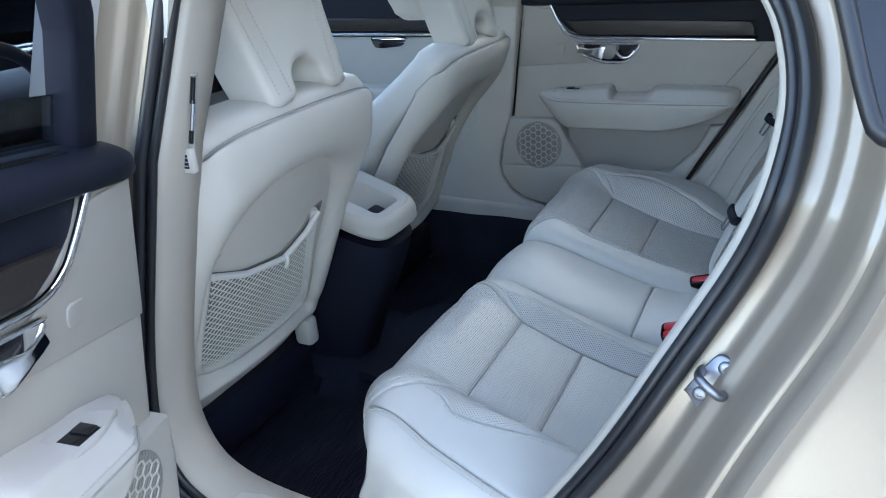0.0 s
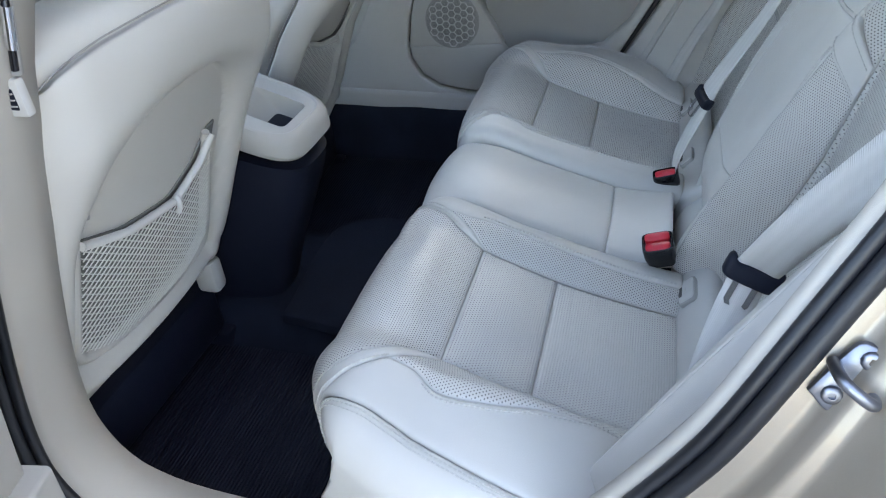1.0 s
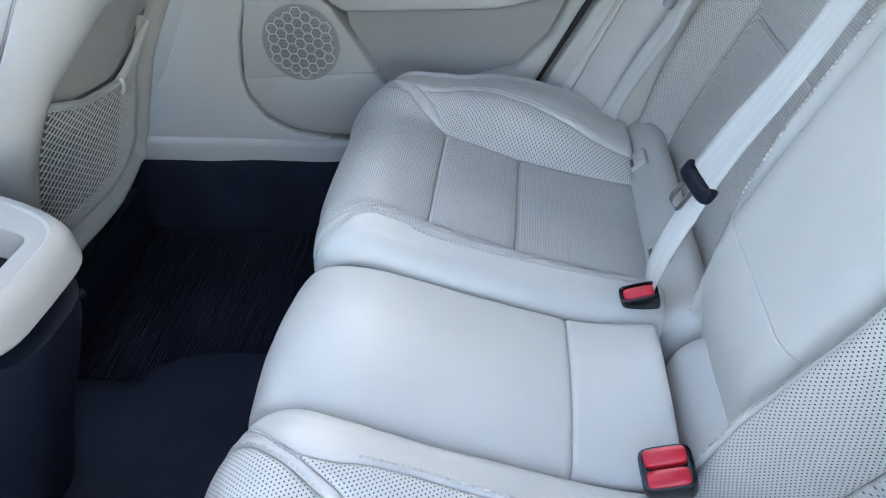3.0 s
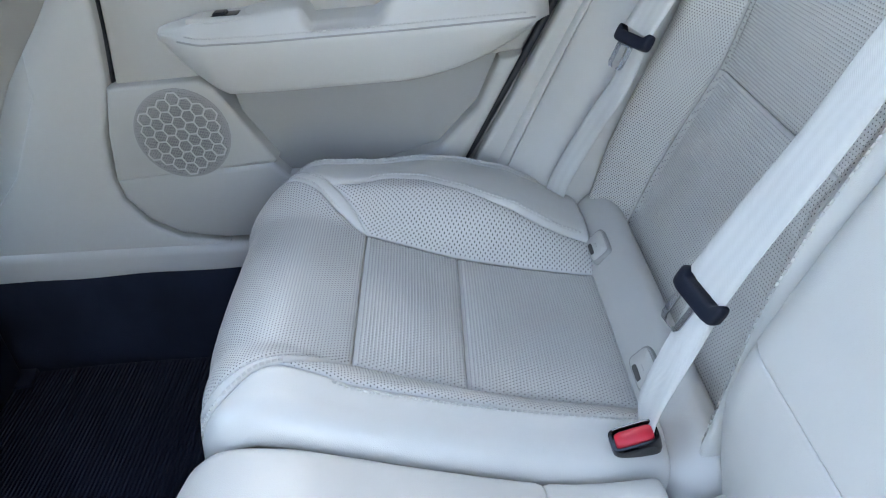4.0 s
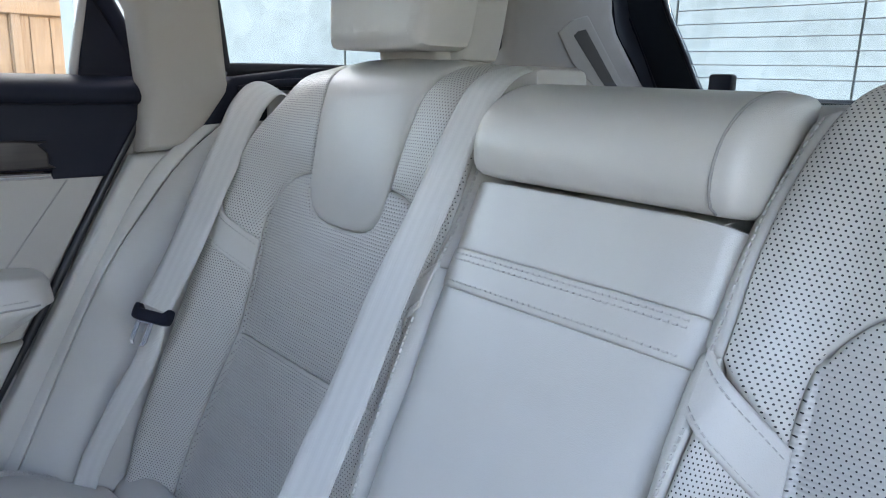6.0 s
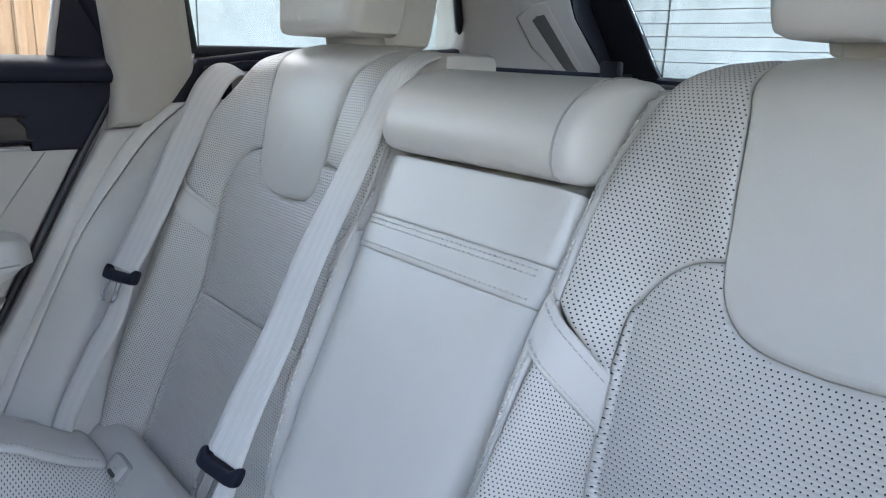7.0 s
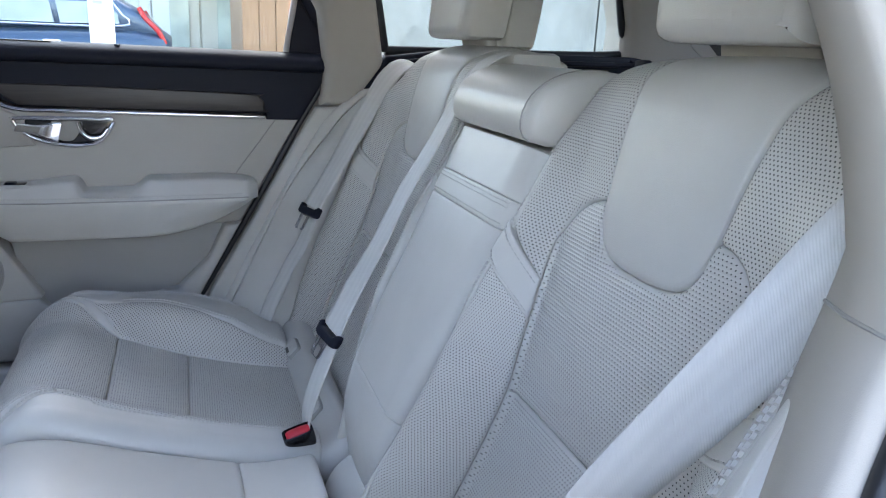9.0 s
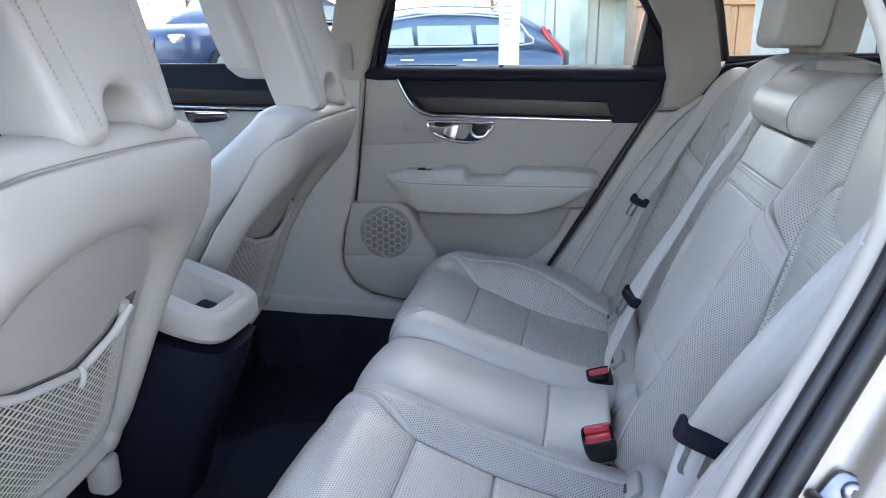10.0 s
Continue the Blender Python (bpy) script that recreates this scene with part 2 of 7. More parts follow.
def patch(name, surf, left, right, bottom, top, material, parent, label="", n=(28, 28), depth=0.006, radius=0.012, sides="lrbt", uvflip=False, thick=0.02, puff=0.0, lift=0.0, arc=False):
    """A sewn panel on a curved surface: four edge curves in the surface's own measures, its edges rolled in."""
    span = lambda a, b: float(np.linalg.norm(surf(a[:, 0], a[:, 1]) - surf(b[:, 0], b[:, 1]), axis=1).mean())
    end = lambda c: np.asarray(c, float)[[0, -1]]
    both = ((left, right, n[0], "l", "r"), (bottom, top, n[1], "b", "t"))
    u, w = (np.unique(np.concatenate([np.linspace(0, 1, k)] + [[d / span(end(a), end(b))] for d in (0.0009, 0.0024, 0.0048) if lo in sides] + [[1 - d / span(end(a), end(b))] for d in (0.0009, 0.0024, 0.0048) if hi in sides])) for a, b, k, lo, hi in both)
    u, w = (q[(q >= 0) & (q <= 1)] for q in (u, w))
    nu, nw = len(u), len(w)
    rs = lambda c, k: np.stack([np.interp(k, length_of(np.asarray(c, float)) / length_of(np.asarray(c, float))[-1], np.asarray(c, float)[:, i]) for i in range(2)], 1)
    L, R, B, T = rs(left, w), rs(right, w), rs(bottom, u), rs(top, u)
    if "m" in sides:
        across = lambda c: np.asarray(c)[0, 1] + u * (np.asarray(c)[-1, 1] - np.asarray(c)[0, 1])
        vs = lambda c: np.stack([np.interp(across(c), np.asarray(c)[:, 1], np.asarray(c)[:, 0]), across(c)], 1)
        B, T = vs(bottom), vs(top)
    U, W = u[:, None, None], w[None, :, None]
    P = (1 - U) * L[None] + U * R[None] + (1 - W) * B[:, None] + W * T[:, None] - ((1 - U) * (1 - W) * B[0] + U * (1 - W) * B[-1] + (1 - U) * W * T[0] + U * W * T[-1])
    X = surf(P[..., 0], P[..., 1])
    du, dw = np.gradient(X, axis=0), np.gradient(X, axis=1)
    N = np.cross(du, dw)
    N /= np.linalg.norm(N, axis=2, keepdims=True) + 1e-12
    ref = surf.out(P[..., 0], P[..., 1])
    sign = np.sign(np.sum(N * ref, axis=2).mean())
    N *= sign
    lu = np.concatenate([np.zeros((1, nw)), np.cumsum(np.linalg.norm(np.diff(X, axis=0), axis=2), 0)])
    lw = np.concatenate([np.zeros((nu, 1)), np.cumsum(np.linalg.norm(np.diff(X, axis=1), axis=2), 1)], 1)
    dist = np.full((nu, nw), 9.0)
    for key, dd in (("l", lu), ("r", lu[-1:] - lu), ("b", lw), ("t", lw[:, -1:] - lw)):
        if key in sides:
            dist = np.minimum(dist, dd)
    k = np.clip(1 - dist / radius, 0, 1)
    drop = depth * (1 - np.sqrt(np.maximum(0, 1 - k ** 2.2)))
    X = X + N * (lift - drop)[..., None] + N * (puff * np.sin(np.pi * U[..., 0]) ** 0.8 * np.sin(np.pi * W[..., 0]) ** 0.8)[..., None]
    if "leather" in material.name:
        soft = np.array([noise.noise((p[0] * 13, p[1] * 13, p[2] * 13)) + 0.5 * noise.noise((p[0] * 34, p[1] * 34, p[2] * 34)) for p in X.reshape(-1, 3)]).reshape(X.shape[:2])
        X = X + N * (0.0014 * soft * np.clip((dist - 0.010) / 0.025, 0, 1))[..., None]
    verts = X.reshape(-1, 3)
    faces = grid_faces(nu, nw)
    if sign < 0:
        faces = [f[::-1] for f in faces]
    uv = (np.stack([P[..., 0], P[:1, :, 1] + lu], -1) if arc else P).reshape(-1, 2)
    ring = [i * nw for i in range(nu)] + [(nu - 1) * nw + j for j in range(1, nw)] + [i * nw + nw - 1 for i in range(nu - 2, -1, -1)] + [j for j in range(nw - 2, 0, -1)]
    base = len(verts)
    low = (X - N * thick).reshape(-1, 3)[ring]
    verts = np.vstack([verts, low])
    uv = np.vstack([uv, uv[ring]])
    m = len(ring)
    for a in range(m):
        b = (a + 1) % m
        f = (ring[a], ring[b], base + b, base + a)
        faces.append(f if sign > 0 else f[::-1])
    ob = mk(name, verts, faces, material, parent, label, uv)
    margin = ob.data.attributes.new("margin", "FLOAT", "POINT")
    margin.data.foreach_set("value", np.concatenate([dist.reshape(-1), np.zeros(m)]).astype(np.float32))
    return ob


def stitches(name, surf, curves, parent, step=0.0056, size=0.0038, lift=0.0012, width=0.0009, material=None):
    """Short threads along curves that lie on a surface; one joined part."""
    V, F = [], []
    for c in curves:
        c = spline(c, 300)
        X = surf(c[:, 0], c[:, 1])
        O = surf.out(c[:, 0], c[:, 1])
        L = length_of(X)
        for s in np.arange(0.002, L[-1] - size, step):
            p = [np.array([np.interp(q, L, X[:, k]) for k in range(3)]) for q in (s, s + size)]
            o = np.array([np.interp(s, L, O[:, k]) for k in range(3)])
            o /= np.linalg.norm(o)
            d = p[1] - p[0]
            side = np.cross(d, o)
            side = side / (np.linalg.norm(side) + 1e-9) * width
            b = len(V)
            for q in p:
                V += [q - side - o * 0.001, q + side - o * 0.001, q + side * 0.6 + o * lift, q - side * 0.6 + o * lift]
            F += [(b, b + 1, b + 5, b + 4), (b + 1, b + 2, b + 6, b + 5), (b + 2, b + 3, b + 7, b + 6), (b + 3, b, b + 4, b + 7), (b + 3, b + 2, b + 1, b), (b + 4, b + 5, b + 6, b + 7)]
    return tagged(mk(name, V, F, material or M_STITCH, parent, smooth=False), kind="stuff")


class Surface:
    def __init__(self, fn, out):
        self.fn, self.outfn = fn, out

    def __call__(self, s, v):
        return self.fn(np.asarray(s, float), np.asarray(v, float))

    def out(self, s, v):
        return self.outfn(np.asarray(s, float), np.asarray(v, float))


def profile_surface(points, height, roll, yc, plan=None):
    """Sweeps a side profile (x, z) across the car; height(s, v) stands off it, roll gives (start, radius) of the rounded sides inboard and outboard."""
    q = spline(points, 500)
    L = length_of(q)
    t = np.gradient(q, axis=0)
    t /= np.linalg.norm(t, axis=1, keepdims=True)
    nrm = np.stack([-t[:, 1], t[:, 0]], 1)
    S = lambda s: (np.interp(s, L, q[:, 0]), np.interp(s, L, q[:, 1]), np.interp(s, L, nrm[:, 0]), np.interp(s, L, nrm[:, 1]))

    def fn(s, v):
        x, z, nx, nz = S(s)
        a = np.abs(v)
        a0 = np.where(v < 0, roll[0][0], roll[1][0])
        r = np.where(v < 0, roll[0][1], roll[1][1])
        th = np.clip((a - a0) / r, 0, np.pi / 2)
        lat = np.where(a > a0, a0 + r * np.sin(th), a)
        dr = np.where(a > a0, r * (1 - np.cos(th)) + np.maximum(0, a - a0 - r * np.pi / 2), 0)
        h = height(s, v) - dr
        px = plan(s, v) if plan else 0.0
        return np.stack([x + nx * h + px, yc + np.sign(v) * lat, z + nz * h], -1)

    def out(s, v):
        x, z, nx, nz = S(s)
        side = sm((np.abs(v) - 0.2) / 0.06) * np.sign(v) * 1.2
        return np.stack([nx, side, nz], -1)

    surf = Surface(fn, out)
    surf.at_x = lambda x0, lo=0.0, hi=9.0: float(np.interp(x0, q[(L >= lo) & (L <= hi), 0], L[(L >= lo) & (L <= hi)]))
    surf.at_z = lambda z0, hi=9.0: float(np.interp(z0, q[L <= hi, 1], L[L <= hi]))
    surf.total = float(L[-1])
    surf.q, surf.L = q, L
    return surf


def tube(name, points, radius, material, parent=None, label="", n=80, ring=10, closed=False, flat=1.0, raw=False, up=None):
    q = np.asarray(points, float) if raw else spline(points, n)
    m = len(q)
    t = np.gradient(q, axis=0)
    if closed:
        t = (np.roll(q, -1, 0) - np.roll(q, 1, 0))
    t /= np.linalg.norm(t, axis=1, keepdims=True)
    if up is None:
        up = (0, 0, 1.0) if np.abs(t[:, 2]).mean() < 0.8 else (0, 1.0, 0)
    V = []
    rad = radius if callable(radius) else (lambda k: radius)
    for i in range(m):
        a = np.cross(t[i], up)
        a /= np.linalg.norm(a) + 1e-9
        b = np.cross(a, t[i])
        r = rad(i / (m - 1))
        for k in range(ring):
            w = 2 * np.pi * k / ring
            V.append(q[i] + r * (np.cos(w) * a + flat * np.sin(w) * b))
    F = grid_faces(m, ring, 0, True)
    if closed:
        F += [((m - 1) * ring + j, (m - 1) * ring + (j + 1) % ring, (j + 1) % ring, j) for j in range(ring)]
    else:
        F += [tuple(range(ring))[::-1], tuple((m - 1) * ring + k for k in range(ring))]
    F = [f[::-1] for f in F]
    return mk(name, V, F, material, parent, label, sharp=50)


def loft(name, rings, material, parent=None, label="", cap=True, uv=None, sharp=60):
    """Closed rings of equal count joined into one skin."""
    R = np.asarray(rings, float)
    m, k = R.shape[:2]
    V = R.reshape(-1, 3)
    F = grid_faces(m, k, 0, True)
    if cap:
        F += [tuple(range(k))[::-1], tuple((m - 1) * k + j for j in range(k))]
    c = R.mean(axis=(0, 1))
    f0 = F[(m // 2) * k]
    nn = np.cross(V[f0[1]] - V[f0[0]], V[f0[2]] - V[f0[0]])
    if nn @ (V[list(f0)].mean(0) - R[m // 2].mean(0)) < 0:
        F = [f[::-1] for f in F]
    return mk(name, V, F, material, parent, label, sharp=sharp)


def ring_rect(cx, cy, hx, hy, z, p=4.0, n=40):
    """A rounded rectangle in a level plane."""
    w = np.linspace(0, 2 * np.pi, n, endpoint=False)
    c, s = np.cos(w), np.sin(w)
    return np.stack([cx + hx * np.sign(c) * np.abs(c) ** (2 / p), cy + hy * np.sign(s) * np.abs(s) ** (2 / p), np.full(n, z)], 1)


def slab(name, pts, y, depth, bevel, material, parent=None, label="", axis="y", bulge=None, smooth_pts=0):
    """A plate cut to an outline (x, z), its face at y towards the cabin centre, rounded at the rim."""
    q = np.asarray(pts, float)
    if smooth_pts:
        q = spline(np.vstack([q, q[:1]]), smooth_pts + 1)[:-1]
    n = len(q)
    area = 0.5 * np.sum(q[:, 0] * np.roll(q[:, 1], -1) - np.roll(q[:, 0], -1) * q[:, 1])
    if area < 0:
        q = q[::-1]
    e = np.roll(q, -1, 0) - q
    e /= np.linalg.norm(e, axis=1, keepdims=True) + 1e-12
    nin = np.stack([-e[:, 1], e[:, 0]], 1)
    nv = nin + np.roll(nin, 1, 0)
    nv /= np.maximum(0.5, np.sum(nv * nin, axis=1, keepdims=True))
    rings = []
    for k in range(4):
        a = k / 3 * np.pi / 2
        rings.append((q + nv * bevel * (1 - np.cos(a)), y + math.copysign(bevel, depth) * (1 - np.sin(a))))
    loops = [(q, y + depth)] + rings
    V = []
    for o, yy in loops:
        for p in o:
            V.append((p[0], yy, p[1]) if axis == "y" else ((yy, p[0], p[1]) if axis == "x" else (p[0], p[1], yy)))
    m = len(loops)
    F = grid_faces(m, n, 0, True)
    F += [tuple((m - 1) * n + j for j in range(n)), tuple(range(n))[::-1]]
    bm = bmesh.new()
    vs = [bm.verts.new(v) for v in V]
    for f in F:
        bm.faces.new([vs[i] for i in f])
    bm.normal_update()
    bmesh.ops.triangulate(bm, faces=[f for f in bm.faces if len(f.verts) > 4], ngon_method="EAR_CLIP")
    if bulge:
        ia, ib = {"y": (0, 2), "x": (1, 2), "z": (0, 1)}[axis]
        k = {"y": 1, "x": 0, "z": 2}[axis]
        for i, col in ((ia, 0), (ib, 1)):
            nrm = [0, 0, 0]
            nrm[i] = 1
            for c in np.linspace(q[:, col].min(), q[:, col].max(), 14)[1:-1]:
                co = [0, 0, 0]
                co[i] = c
                bmesh.ops.bisect_plane(bm, geom=bm.verts[:] + bm.edges[:] + bm.faces[:], plane_co=co, plane_no=nrm, dist=1e-6)
        for v in bm.verts:
            v.co[k] += bulge(v.co[ia], v.co[ib])
    bmesh.ops.recalc_face_normals(bm, faces=bm.faces)
    return part(name, bm, material, parent, label, sharp=40)


def box(name, lo, hi, material, parent=None, label="", bevel=0.004, seg=2):
    bm = bmesh.new()
    bmesh.ops.create_cube(bm, size=1.0)
    lo, hi = np.array(lo, float), np.array(hi, float)
    for v in bm.verts:
        v.co = Vector((lo + hi) / 2) + Vector(np.array(v.co) * (hi - lo))
    if bevel:
        bmesh.ops.bevel(bm, geom=bm.edges[:], offset=bevel, segments=seg, affect="EDGES", profile=0.5)
    return part(name, bm, material, parent, label, sharp=40)


def mirror_left(v):
    v = np.array(v, float)
    v[:, 1] *= -1
    return v


def left_side(on):
    XF["fn"], XF["flip"] = (mirror_left, True) if on else (None, False)


# ---- rear bench: outer seats ----
CUSH = [(-0.06, 0.40), (-0.118, 0.44), (-0.152, 0.51), (-0.152, 0.575), (-0.123, 0.620), (-0.075, 0.634), (-0.03, 0.616), (0.0, 0.600), (0.05, 0.579), (0.107, 0.557), (0.18, 0.536), (0.265, 0.518), (0.33, 0.508)]
BACK = [(0.316, 0.46), (0.350, 0.55), (0.385, 0.65), (0.418, 0.752), (0.445, 0.853), (0.470, 0.953), (0.490, 1.025), (0.510, 1.064), (0.545, 1.082), (0.60, 1.085), (0.65, 1.075)]


def cushion_surface(yc):
    """Seat cushion: a side profile swept across, with raised bolsters that widen towards the back."""
    q = spline(CUSH, 500)
    L = length_of(q)
    t = np.gradient(q, axis=0)
    t /= np.linalg.norm(t, axis=1, keepdims=True)
    nrm = np.stack([-t[:, 1], t[:, 0]], 1)
    over = L > L[np.argmin(q[:, 0])]

    def fn(s, v):
        s, v = np.broadcast_arrays(s, v)
        x, z, nx, nz = (np.interp(s, L, c) for c in (q[:, 0], q[:, 1], nrm[:, 0], nrm[:, 1]))
        X = np.where(s > L[np.argmin(q[:, 0])], x, -0.152)
        a = np.abs(v)
        g = np.where(v > 0, np.interp(X, [-0.13, -0.05, 0.0, 0.05, 0.10, 0.20], [1.0, 1.15, 1.34, 1.50, 1.60, 1.66]), 1.0)
        E = np.where(v > 0, 0.222, 0.182)
        r = np.where(v > 0, 0.046, 0.030)
        lat = np.where(a > 0.115, 0.115 + (np.minimum(a, E) - 0.115) * g, a)
        th = np.clip((a - E) / r, 0, np.pi / 2)
        low = np.maximum(0, a - E - r * np.pi / 2)
        lat = lat + r * np.sin(th) - 0.22 * low
        drop = r * (1 - np.cos(th)) + low
        H = np.where(v > 0, np.interp(X, [-0.13, -0.07, 0.0, 0.05, 0.10, 0.17, 0.24, 0.30], [0.0, 0.008, 0.027, 0.042, 0.050, 0.048, 0.026, 0.012]), np.interp(X, [-0.13, -0.07, 0.0, 0.10, 0.30], [0.0, 0.004, 0.014, 0.020, 0.020]))
        wide = np.where(v > 0, 0.062, 0.046)
        k = np.clip((lat - 0.115) / wide, 0, 1)
        h = H * (0.45 * k + 0.55 * sm(k)) - 0.003
        crown = np.clip((a - 0.115) / (E - 0.115), 0, 1)
        h = h + np.where(v > 0, 0.010, 0.006) * np.sin(np.pi * crown) * sm((s - 0.12) / 0.16) - drop
        px = 0.055 * sm((v - 0.14) / 0.13) * (1 - sm((s - 0.18) / 0.16)) + 0.022 * sm((-v - 0.06) / 0.14) * (1 - sm((s - 0.18) / 0.16)) + 0.13 * np.clip(1 - s / 0.20, 0, 1) ** 1.5 * sm((v - 0.10) / 0.12)
        return np.stack([x + nx * h + px, yc + np.sign(v) * lat, z + nz * h], -1)

    def out(s, v):
        x, z, nx, nz = (np.interp(s, L, c) for c in (q[:, 0], q[:, 1], nrm[:, 0], nrm[:, 1]))
        side = sm((np.abs(v) - 0.20) / 0.06) * np.sign(v) * 1.2
        return np.stack([nx, side, nz], -1)

    surf = Surface(fn, out)
    surf.at_x = lambda x0: float(np.interp(x0, q[over, 0], L[over]))
    return surf


B_Z = [0.50, 0.60, 0.68, 0.752, 0.80, 0.85, 0.887, 0.94, 1.02, 1.09]
B_OUT = [0.208, 0.198, 0.178, 0.155, 0.152, 0.151, 0.150, 0.149, 0.148, 0.148]
B_IN = [0.168, 0.160, 0.148, 0.140, 0.145, 0.148, 0.149, 0.148, 0.146, 0.146]


def back_surface(yc, b_out, b_in, a_out, a_in, flare):
    """Backrest: swept profile with plump rounded bolsters beside the middle panels."""
    q = spline(BACK, 500)
    L = length_of(q)
    t = np.gradient(q, axis=0)
    t /= np.linalg.norm(t, axis=1, keepdims=True)
    nrm = np.stack([-t[:, 1], t[:, 0]], 1)
    rising = L <= 0.68
    at_z = lambda z0: float(np.interp(z0, q[rising, 1], L[rising]))
    bs = [at_z(z) for z in B_Z[:-1]] + [float(L[-1])]

    def fn(s, v):
        s, v = np.broadcast_arrays(s, v)
        x, z, nx, nz = (np.interp(s, L, c) for c in (q[:, 0], q[:, 1], nrm[:, 0], nrm[:, 1]))
        a = np.abs(v)
        ain = np.where(v > 0, np.interp(s, bs, b_out), np.interp(s, bs, b_in))
        top = sm((s - 0.50) / 0.12)
        a0 = np.where(v > 0, a_out + 0.030 * (1 - sm((s - 0.05) / 0.30)) - 0.036 * top, a_in + flare * (1 - sm((s - 0.05) / 0.32)) - 0.012 * top)
        r = np.where(v > 0, 0.062, 0.036)
        th = np.clip((a - a0) / r, 0, np.pi / 2)
        far = np.maximum(0, a - a0 - r * np.pi / 2)
        lat = np.where(a > a0, a0 + r * np.sin(th), a)
        drop = np.where(a > a0, r * (1 - np.cos(th)) + far, 0)
        up = np.interp(s, bs, [0.050, 0.060, 0.060, 0.056, 0.050, 0.042, 0.034, 0.020, 0.008, 0.002]) + np.where(v < 0, 0.012 * (1 - 0.6 * sm((s - 0.40) / 0.15)) + 0.8 * flare * (1 - sm((s - 0.05) / 0.25)), 0)
        k = np.clip((a - ain + 0.003) / 0.060, 0, 1)
        h = up * (0.35 * np.sqrt(1 - (1 - k) ** 2) + 0.65 * sm(k)) - drop
        h = h - 0.026 * sm((a - 0.085) / 0.16) * sm((s - 0.55) / 0.09)
        return np.stack([x + nx * h, yc + np.sign(v) * lat, z + nz * h], -1)

    def out(s, v):
        x, z, nx, nz = (np.interp(s, L, c) for c in (q[:, 0], q[:, 1], nrm[:, 0], nrm[:, 1]))
        side = sm((np.abs(v) - 0.19) / 0.06) * np.sign(v) * 1.2
        return np.stack([nx, side, nz], -1)

    surf = Surface(fn, out)
    surf.at_z, surf.total, surf.bs = at_z, float(L[-1]), bs
    return surf


